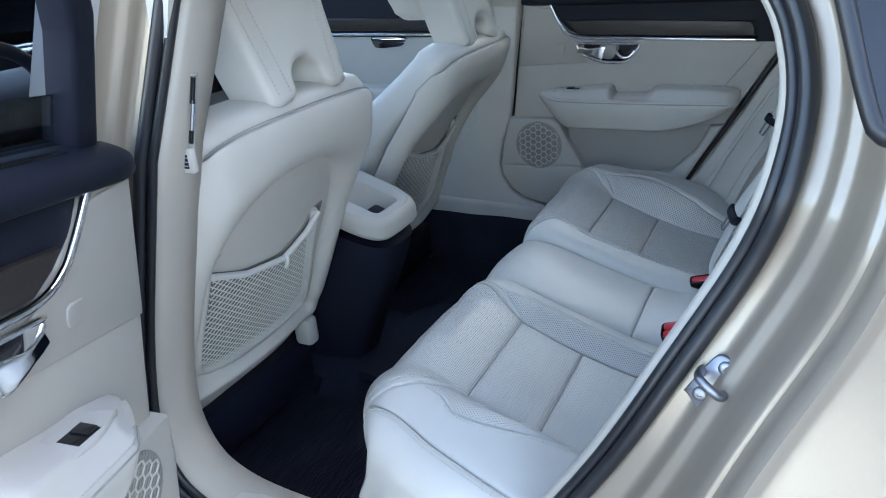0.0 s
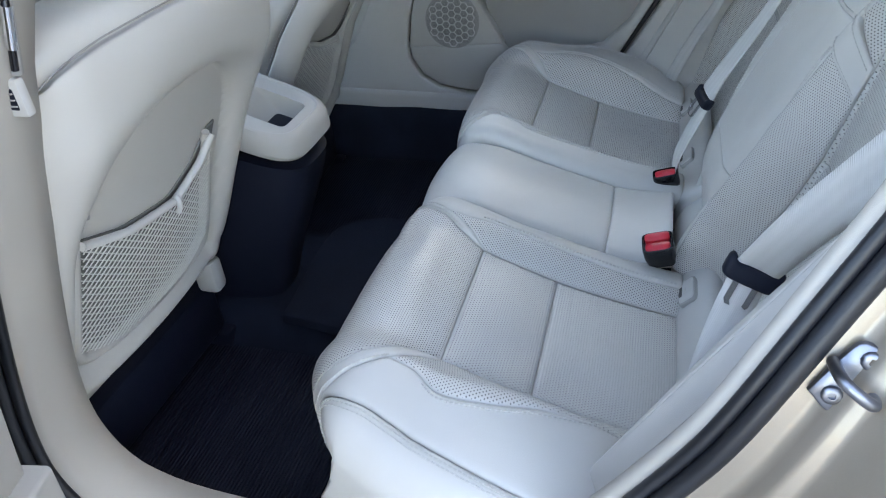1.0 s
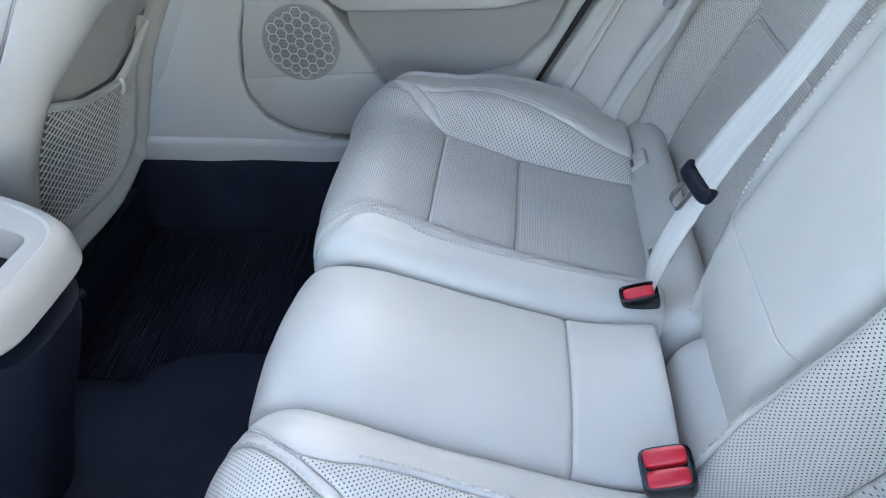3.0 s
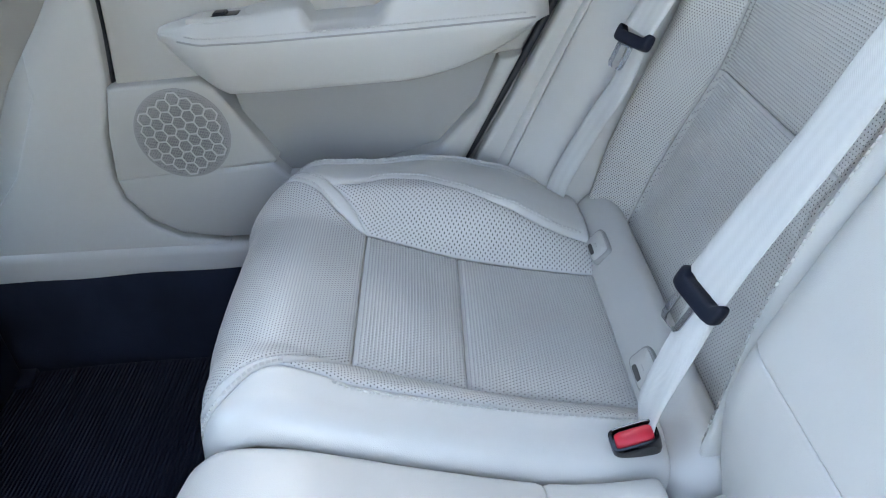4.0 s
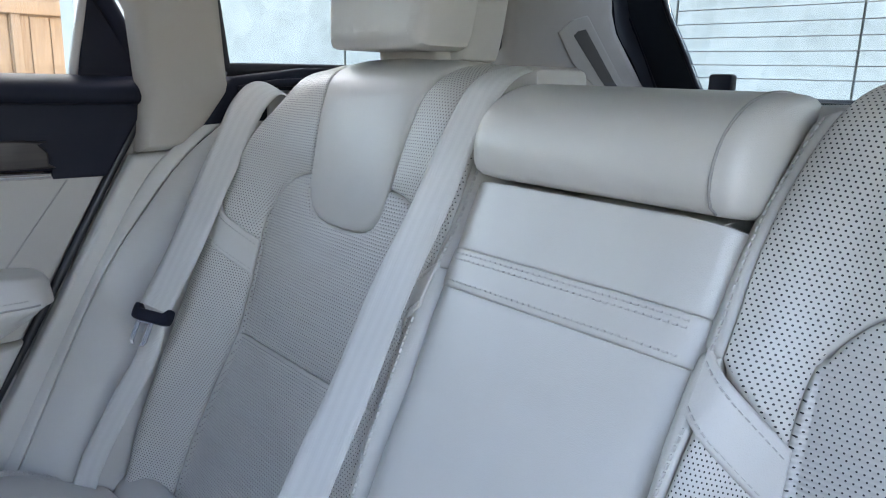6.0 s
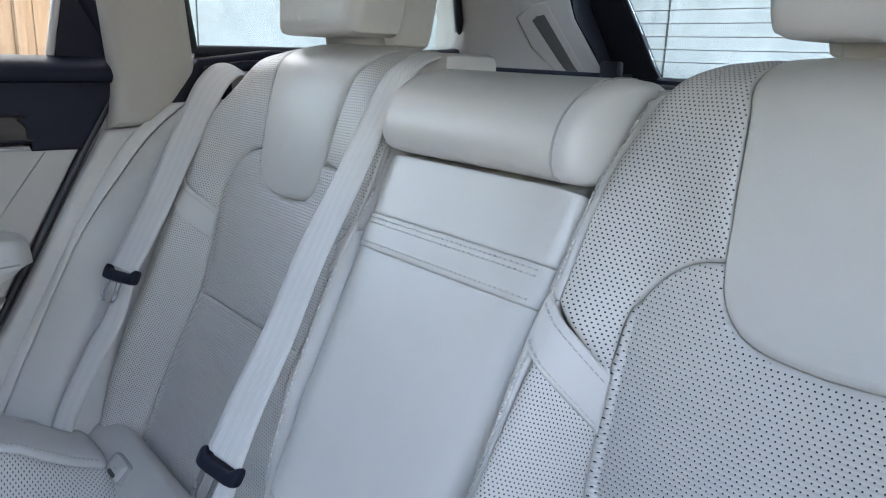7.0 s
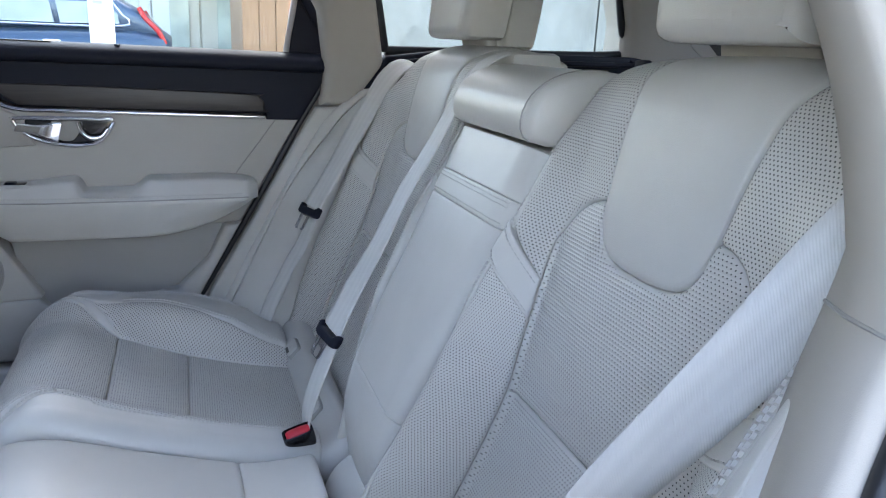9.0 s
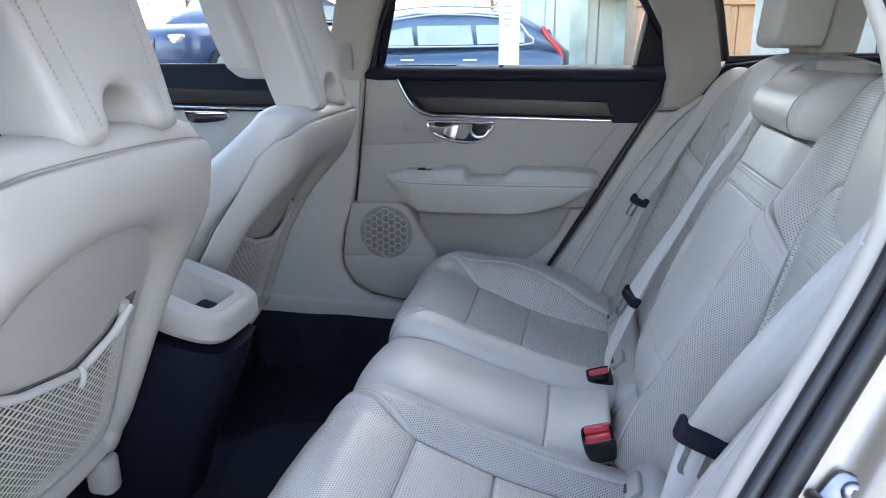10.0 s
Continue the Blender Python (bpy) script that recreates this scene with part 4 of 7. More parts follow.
def tongue(parent, at, along, normal, shift=0.007, tall=1.0):
    """Buckle tongue: black moulded grip round the webbing and a steel plate with a slot."""
    o, u, n = np.array(at, float), np.array(along, float), np.array(normal, float)
    u /= np.linalg.norm(u)
    n -= u * (n @ u)
    n /= np.linalg.norm(n)
    w = np.cross(u, n)
    rings = []
    for s in np.linspace(-1, 1, 25):
        e = abs(s)
        lo, hi = tall * (0.0095 - 0.003 * e ** 6), -0.0055 - 0.006 * sm((e - 0.62) / 0.22)
        half_n = 0.0080 - 0.0022 * e ** 6
        a = np.linspace(0, 2 * np.pi, 24, endpoint=False)
        k = 1 if e < 0.97 else 0.8
        rings.append([o + w * s * 0.0275 + u * ((lo + hi) / 2 + k * (lo - hi) / 2 * np.sign(np.cos(x)) * abs(np.cos(x)) ** 0.5) + n * k * half_n * np.sign(np.sin(x)) * abs(np.sin(x)) ** 0.5 for x in a])
    loft("tongue_grip", rings, M_BLACK, parent, "black plastic belt grip")
    path = [(a + shift, b) for a, b in ((-0.0098, 0.004), (-0.0095, 0.034), (-0.0065, 0.0385), (0.0065, 0.0385), (0.0095, 0.034), (0.0098, 0.004))]
    pl = []
    for i, (a, b) in enumerate(path):
        pl.append([o + w * (a + da) + u * b + n * dn for da, dn in ((-0.0028, -0.001), (0.0028, -0.001), (0.0028, 0.001), (-0.0028, 0.001))])
    rings = np.array(pl)
    loft("tongue_plate", rings, M_STEEL, parent, "steel buckle plate", sharp=20)
    rings = [[o + w * (shift + x * 0.009) + u * (0.008 + 0.003 * y) + n * z for x, y in ((-1, -1), (1, -1), (1, 1), (-1, 1))] for z in (-0.001, 0.001)]
    loft("plate_base", rings, M_STEEL, parent, sharp=20)


def buckle(at, up, face, double=False, label="black seat belt buckle with a red release button beside the cushion"):
    t = thing("belt_buckle", label, "belt buckle", "rear belt buckles")
    o, u, n = np.array(at, float), np.array(up, float), np.array(face, float)
    u /= np.linalg.norm(u)
    n -= u * (n @ u)
    n /= np.linalg.norm(n)
    w = np.cross(u, n)
    W, H, T = 0.023, 0.040, 0.013
    W = 0.023 if double else 0.022
    T = 0.020 if double else 0.012
    def rr(hw, ht, h, p=5):
        a = np.linspace(0, 2 * np.pi, 28, endpoint=False)
        return [o + w * hw * np.sign(np.cos(x)) * abs(np.cos(x)) ** (2 / p) + n * ht * np.sign(np.sin(x)) * abs(np.sin(x)) ** (2 / p) + u * h for x in a]
    loft("body", [rr(W * 0.85, T * 0.8, -H), rr(W, T, -H * 0.5), rr(W, T, -0.004), rr(W * 0.97, T * 0.95, 0.0), rr(W * 0.86, T * 0.8, 0.0005), rr(W * 0.84, T * 0.76, -0.006)], M_GLOSS, t)
    for k in ((-0.5, 0.5) if double else (0.1,)):
        s = 0.40 if double else 0.62
        rings = [[p + n * k * T * 0.95 for p in rr(W * 0.78, T * s, h)] for h in (-0.006, 0.0005)] + [[p + n * k * T * 0.95 for p in rr(W * 0.72, T * s * 0.85, 0.002)]]
        loft("release_button", rings, M_RED, t, "red release button")


# ---- front seats ----
SHELL = [(-0.335, 1.006), (-0.310, 1.010), (-0.284, 1.004), (-0.268, 0.975), (-0.276, 0.93), (-0.306, 0.86), (-0.348, 0.77), (-0.388, 0.68), (-0.432, 0.58), (-0.460, 0.53), (-0.498, 0.497), (-0.55, 0.485)]


def front_seat(left):
    left_side(left)
    if not left:
        XF["fn"] = lambda v: np.asarray(v) + np.stack([np.interp(np.asarray(v)[:, 2], (0.5, 0.6, 0.7, 0.8, 0.9, 1.0, 1.3), (-0.052, -0.064, -0.068, -0.054, -0.028, -0.002, 0.02)) - 0.12 * np.clip(np.asarray(v)[:, 1] - 0.40, 0, 0.3), 0 * np.asarray(v)[:, 2], 0 * np.asarray(v)[:, 2] - 0.02], 1)
    yc = 0.36
    seat = thing("front_seat", "cream front car seat with a moulded back shell and net pocket", "car seat", "front seats")

    prof = spline(SHELL, 500)
    plen = length_of(prof)
    back = plen > plen[np.argmax(prof[:, 0])]
    sZ = lambda z: np.interp(-np.asarray(z, float), -prof[back, 1], plen[back])
    sC, sTop = float(sZ(0.72)), float(sZ(0.895))

    def h(s, v):
        a = np.abs(v)
        rad = ((a / 0.168) ** 2.5 + (np.maximum(0, sC - s) / (sC - sTop)) ** 2.5) ** 0.4
        q = np.clip((1.42 - rad) / 0.42, 0, 1)
        low = sm((0.600 - s) / 0.03)
        cut = np.where(rad < 1, 1.0, 1 - np.sqrt(np.maximum(0, 1 - q ** 2)) * 0.999)
        return -0.036 * cut * low + 0.010 * sm((s - 0.10) / 0.08) * (rad > 1) * (1 - cut) - 0.35 * a ** 2 + 0.004

    c = profile_surface(SHELL, h, ((0.165, 0.060), (0.165, 0.060)), yc)
    T = c.total
    s0 = lambda v: 0.062 + 0.9 * max(0, abs(v) - 0.12) ** 1.9 + 0.075 * max(0, (abs(v) - 0.19) / 0.06) ** 2.2
    taper = lambda s: 0.252 - 0.010 * max(0, (s - 0.45) / 0.2)
    edge = [(s0(v), v) for v in np.linspace(-0.250, 0.250, 60)]
    side = [(s, taper(s)) for s in np.linspace(s0(0.25), T, 40)]
    patch("back_shell", c, [(p[0], -p[1]) for p in side], side, edge, [(T, -side[-1][1]), (T, side[-1][1])], M_VINYL, seat, n=(130, 190), depth=0.004, radius=0.007, thick=0.012)
    # thin dark tube coloured as the shadow where shell and leather meet
    eg = [(p[0], p[1] + 0.0015) for p in side]
    g = np.array([(p[0], -p[1]) for p in eg[::-1]] + [(p[0] - 0.002, p[1]) for p in edge[1:-1]] + eg)
    tube("shell_gasket", c(g[:, 0], g[:, 1]) - c.out(g[:, 0], g[:, 1]) * 0.002, 0.0009, M_POCKET, seat, raw=True, ring=6)
    # net pocket: frame, elastic band, strands
    zv = [(0.775, -0.1), (0.739, -0.108), (0.674, -0.124), (0.604, -0.14), (0.559, -0.148), (0.537, -0.135), (0.532, -0.09), (0.534, 0.0), (0.544, 0.09), (0.556, 0.135), (0.584, 0.156), (0.674, 0.161), (0.774, 0.163), (0.804, 0.16)]
    pk = 1 if left else -1
    q = spline([(float(sZ(z)), v) for z, v in zv], 140)
    rise = Surface(lambda s, v: c(s, v * pk) + c.out(s, np.zeros_like(v)) * np.where(v > 0.1, 0.004, 0.006)[..., None], c.out)
    tube("pocket_frame", rise(q[:, 0], q[:, 1]), lambda k: 0.0105 - 0.005 * abs(2 * k - 1) ** 10, M_PLASTIC, seat, "raised cream pocket rim", raw=True, ring=12)
    lift = Surface(lambda s, v: c(s, v * pk) + c.out(s, np.zeros_like(v)) * 0.013, c.out)
    topc = lambda v: sZ(np.interp(v, [-0.108, -0.08, -0.02, 0.08, 0.16], [0.774, 0.742, 0.716, 0.731, 0.760]))
    vv = np.linspace(-0.106, 0.158, 50)
    tube("elastic_band", lift(topc(vv), vv), 0.0056, M_WEB, seat, raw=True, ring=8)
    pt = lift(np.array([float(topc(-0.02))]), np.array([-0.02]))[0]
    tube("pull_tab", [pt + np.array([0.004, 0, 0.008]), pt + np.array([0.008, 0.002, -0.004]), pt + np.array([0.003, 0.003, -0.016])], 0.004, M_WEB, seat, n=8, ring=8)
    pv = np.linspace(-0.135, 0.155, 30)
    V, F = [], []
    bot = lambda v: sZ(np.interp(v, [-0.15, -0.09, 0.0, 0.09, 0.16], [0.585, 0.536, 0.537, 0.547, 0.585]))
    inn = lambda s: np.interp(s, [float(sZ(0.775)), float(sZ(0.545))], [-0.104, -0.148])
    inside = lambda s, v: topc(v) < s < bot(v) and inn(s) < v < 0.158
    O = c.out(np.array([0.4]), np.array([0.0]))[0]
    sm0 = float(sZ(0.66))
    behind = Surface(lambda s, v: c(s, v * pk) + c.out(s, np.zeros_like(v)) * 0.003, c.out)
    # added dark sheet holds the net's shade; the shell behind is cream
    patch("pocket_lining", behind, [(float(topc(-0.135)), -0.135), (float(bot(-0.135)), -0.135)], [(float(topc(0.155)), 0.155), (float(bot(0.155)), 0.155)], [(float(topc(v)), v) for v in pv], [(float(bot(v)), v) for v in pv], M_NET_SHADE, seat, "grey lining behind the pocket net", n=(30, 30), depth=0.001, radius=0.004, thick=0.002)
    for sgn in (1, -1):
        for k in np.arange(-0.60, 0.60, 0.0118):
            run = []
            for v in np.linspace(-0.155, 0.160, 110):
                s = sm0 + sgn * (v * 0.80) + k
                if inside(s, v):
                    run.append((s, v))
                else:
                    if len(run) > 2:
                        strand(V, F, lift, run, O, sgn)
                    run = []
            if len(run) > 2:
                strand(V, F, lift, run, O, sgn)
    tagged(mk("net", V, F, M_NET, seat, "stretchy cream net of the seat back pocket", smooth=True), kind="stuff")
    # padded front half
    rings = []
    for z, cx, hx, hy in ((0.46, -0.62, 0.055, 0.18), (0.52, -0.58, 0.055, 0.200), (0.62, -0.530, 0.052, 0.214), (0.72, -0.485, 0.048, 0.220), (0.80, -0.452, 0.048, 0.222), (0.86, -0.415, 0.055, 0.222), (0.90, -0.385, 0.063, 0.222), (0.96, -0.352, 0.066, 0.216), (0.992, -0.338, 0.061, 0.210), (1.008, -0.338, 0.054, 0.196), (1.017, -0.338, 0.040, 0.170), (1.020, -0.338, 0.02, 0.14)):
        w = np.linspace(0, 2 * np.pi, 56, endpoint=False)
        r = ring_rect(cx, yc, hx, hy, z, 3.2, 56)
        # side bolsters reach forward
        lob = sm((np.abs(r[:, 1] - yc) / hy - 0.55) / 0.4)
        fr = r[:, 0] < cx
        r[fr, 0] -= 0.05 * lob[fr] * (1 - sm((z - 0.86) / 0.15))
        rings.append(r)
    loft("backrest", rings, M_LEATHER, seat, "smooth cream leather backrest")
    rings = []
    for x, hy, z0, z1 in ((-1.08, 0.20, 0.44, 0.52), (-1.06, 0.235, 0.42, 0.58), (-0.98, 0.25, 0.41, 0.615), (-0.85, 0.255, 0.41, 0.60), (-0.70, 0.25, 0.41, 0.575), (-0.58, 0.235, 0.42, 0.56), (-0.55, 0.20, 0.44, 0.53)):
        w = np.linspace(0, 2 * np.pi, 48, endpoint=False)
        y = hy * np.sign(np.cos(w)) * np.abs(np.cos(w)) ** 0.5
        zz = (z0 + z1) / 2 + (z1 - z0) / 2 * np.sign(np.sin(w)) * np.abs(np.sin(w)) ** 0.5
        zz += np.where(np.sin(w) > 0, 0.03 * sm((np.abs(y) / hy - 0.6) / 0.3), 0)
        rings.append(np.stack([np.full(48, x), yc + y, zz], 1))
    loft("cushion", rings, M_LEATHER, seat)
    # headrest with its arched cut-out
    yh, hz = 0.330, 1.012
    out = [(-0.093, 0.0), (-0.104, 0.055), (-0.112, 0.12), (-0.125, 0.20), (-0.13, 0.27), (-0.11, 0.29), (0.11, 0.29), (0.13, 0.27), (0.125, 0.20), (0.112, 0.12), (0.104, 0.055), (0.093, 0.0), (0.060, -0.003), (0.040, 0.010), (0.036, 0.032), (0.022, 0.048), (0.0, 0.052), (-0.022, 0.048), (-0.036, 0.032), (-0.040, 0.010), (-0.060, -0.003)]
    lean = lambda y, z: -0.32 * (z - hz) - 0.9 * (y - yh) ** 2
    slab("headrest", [(yh + p[0], hz + p[1]) for p in out], -0.272, -0.080, 0.014, M_LEATHER, seat, "cream leather headrest with an arched cut-out", axis="x", bulge=lean, smooth_pts=140)
    pad = [(-0.125, 0.075), (-0.14, 0.13), (-0.145, 0.24), (-0.12, 0.285), (0.12, 0.285), (0.145, 0.24), (0.14, 0.13), (0.125, 0.075), (0.08, 0.055), (-0.08, 0.055)]
    slab("headrest_pad", [(yh + p[0], hz + p[1]) for p in pad], -0.350, -0.055, 0.022, M_LEATHER, seat, axis="x", bulge=lean, smooth_pts=80)
    flat = Surface(lambda s, v: np.stack([-0.2712 + np.vectorize(lean)(v + yh, s + hz), v + yh, s + hz], -1), lambda s, v: np.broadcast_to(np.array([1.0, 0, 0.1]), np.shape(s) + (3,)))
    stitches("stitching", flat, [[(0.012, sg * k), (0.06, sg * (k + 0.006)), (0.10, sg * (k + 0.012)), (0.20, sg * (k + 0.024)), (0.27, sg * (k + 0.028))] for sg in (1, -1) for k in (0.058, 0.082)], seat, lift=0.0007, width=0.0008, step=0.0062)
    # runners under the seat
    for y in (yc - 0.19, yc + 0.19):
        box("seat_rail", (-0.98, y - 0.02, 0.30), (-0.50, y + 0.02, 0.335), M_BLACK, seat)
    box("rail_cover", (-0.53, yc - 0.200, 0.435), (-0.487, yc - 0.165, 0.500), M_PLASTIC, seat, bevel=0.010)
    box("seat_frame", (-0.98, yc - 0.20, 0.33), (-0.52, yc + 0.20, 0.44), M_BLACK, seat, bevel=0.01)
    left_side(False)
    return seat


def strand(V, F, surf, run, O, sgn):
    r = np.array(run)
    X = surf(r[:, 0], r[:, 1]) + O * (0.0012 * sgn)
    w = np.gradient(X, axis=0)
    w /= np.linalg.norm(w, axis=1, keepdims=True)
    sd = np.cross(w, O) * 0.0011
    b = len(V)
    for i in range(len(X)):
        V += [X[i] - sd[i], X[i] + O * 0.0011, X[i] + sd[i], X[i] - O * 0.0008]
    for i in range(len(X) - 1):
        for k in range(4):
            F.append((b + 4 * i + k, b + 4 * i + (k + 1) % 4, b + 4 * i + 4 + (k + 1) % 4, b + 4 * i + 4 + k))


M_NET = varied("cream elastic net", (0.58, 0.56, 0.51), 0.7, 40, 0.06, 900, 0.0002)


# ---- centre console ----
def console():
    t = thing("centre_console", "centre console with a cream top, open storage slot and black sides", "console")
    n = 60

    def rr(cx, hx, hy, z, p=4.0, tilt=0.0):
        r = ring_rect(cx, 0.0, hx, hy + 0.008, z, p, n)
        r[:, 1] -= 0.046
        r[:, 2] += tilt * (r[:, 0] + 0.415)
        return r

    tl = -0.34
    lo = [(-0.62, 0.16, 0.050, 0.29), (-0.60, 0.17, 0.058, 0.36), (-0.575, 0.180, 0.068, 0.46), (-0.545, 0.192, 0.078, 0.57), (-0.525, 0.194, 0.084, 0.640), (-0.515, 0.192, 0.085, 0.675)]
    loft("side_panel", [rr(cx, hx, hy, z, 3.4, tl * sm((z - 0.45) / 0.2)) for cx, hx, hy, z in lo], M_BLACK, t, "black plastic lower console")
    T = 0.738
    top = [rr(-0.475, 0.140, 0.080, T - 0.043, 4.5, tl), rr(-0.472, 0.148, 0.087, T - 0.040, 4.5, tl), rr(-0.470, 0.152, 0.090, T - 0.032, 4.5, tl), rr(-0.470, 0.151, 0.089, T - 0.012, 4.5, tl), rr(-0.470, 0.147, 0.085, T - 0.004, 4.6, tl), rr(-0.470, 0.140, 0.080, T, 4.8, tl), rr(-0.468, 0.134, 0.074, T + 0.0008, 5, tl), rr(-0.468, 0.131, 0.071, T - 0.0012, 5, tl), rr(-0.467, 0.127, 0.067, T - 0.0012, 5, tl), rr(-0.398, 0.050, 0.042, T - 0.0008, 8, tl), rr(-0.398, 0.046, 0.038, T - 0.002, 9, tl), rr(-0.384, 0.026, 0.034, T - 0.036, 9, tl), rr(-0.384, 0.025, 0.033, T - 0.038, 9, tl)]
    loft("rear_cap", top, M_CAP, t, "cream plastic console end with a slot", cap=True, sharp=28)
    rings = [rr(-0.384, 0.024, 0.032, T - 0.040, 9, tl), rr(-0.384, 0.024, 0.032, T - 0.035, 9, tl), rr(-0.384, 0.023, 0.031, T - 0.0345, 9, tl)]
    loft("slot_mat", rings, M_BLACK, t)
    lid = [rr(-0.63, 0.135, 0.078, 0.72, 6), rr(-0.63, 0.140, 0.080, 0.745, 6), rr(-0.63, 0.150, 0.088, 0.750, 6), rr(-0.63, 0.152, 0.089, 0.766, 5), rr(-0.63, 0.145, 0.083, 0.776, 5), rr(-0.63, 0.08, 0.05, 0.780, 4)]
    loft("armrest_lid", lid, M_LEATHER, t, "padded cream leather armrest lid")
    box("front_body", (-1.30, -0.145, 0.30), (-0.60, 0.055, 0.73), M_BLACK, t, bevel=0.02)
    box("vent_clip", (-0.368, 0.008, 0.615), (-0.348, 0.034, 0.623), M_GLOSS, t, bevel=0.002)


# ---- doors ----
def hexagons(cx, cz, R, y, parent):
    """Hexagonal ribs over a round grille."""
    V, F = [], []
    a = 0.0103
    seen = set()
    for i in range(-9, 10):
        for j in range(-9, 10):
            x, z = a * 1.5 * i, a * math.sqrt(3) * (j + 0.5 * (i % 2))
            if math.hypot(x, z) > R + a * 0.6:
                continue
            P = [(x + a * math.cos(math.pi / 3 * k), z + a * math.sin(math.pi / 3 * k)) for k in range(6)]
            for k in range(6):
                p, q = P[k], P[(k + 1) % 6]
                key = (round((p[0] + q[0]) * 500), round((p[1] + q[1]) * 500))
                if key in seen or max(math.hypot(*p), math.hypot(*q)) > R:
                    continue
                seen.add(key)
                d = np.array([q[0] - p[0], q[1] - p[1]])
                d /= np.linalg.norm(d)
                nn = np.array([-d[1], d[0]]) * 0.0009
                b = len(V)
                for e in (p, q):
                    V += [(cx + e[0] - nn[0], y, cz + e[1] - nn[1]), (cx + e[0] + nn[0], y, cz + e[1] + nn[1]), (cx + e[0] + nn[0], y - 0.0016, cz + e[1] + nn[1]), (cx + e[0] - nn[0], y - 0.0016, cz + e[1] - nn[1])]
                F += [(b, b + 1, b + 5, b + 4), (b + 1, b + 2, b + 6, b + 5), (b + 2, b + 3, b + 7, b + 6), (b + 3, b, b + 4, b + 7), (b, b + 3, b + 2, b + 1), (b + 4, b + 5, b + 6, b + 7)]
    return tagged(mk("hex_ribs", V, F, M_VINYL, parent, smooth=False), kind="stuff")


def make_grille():
    m, nt, b = mat_base("perforated speaker grille", (0.33, 0.32, 0.30), 0.6)
    vor = nt.nodes.new("ShaderNodeTexVoronoi")
    vor.inputs["Scale"].default_value = 420
    vor.inputs["Randomness"].default_value = 0.15
    nt.links.new(coords(nt), vor.inputs["Vector"])
    nt.links.new(ramp(nt, vor.outputs["Distance"], [(0.25, (0.05, 0.048, 0.045)), (0.45, (0.29, 0.275, 0.255))]), b.inputs["Base Color"])
    return m


M_GRILLE = make_grille()


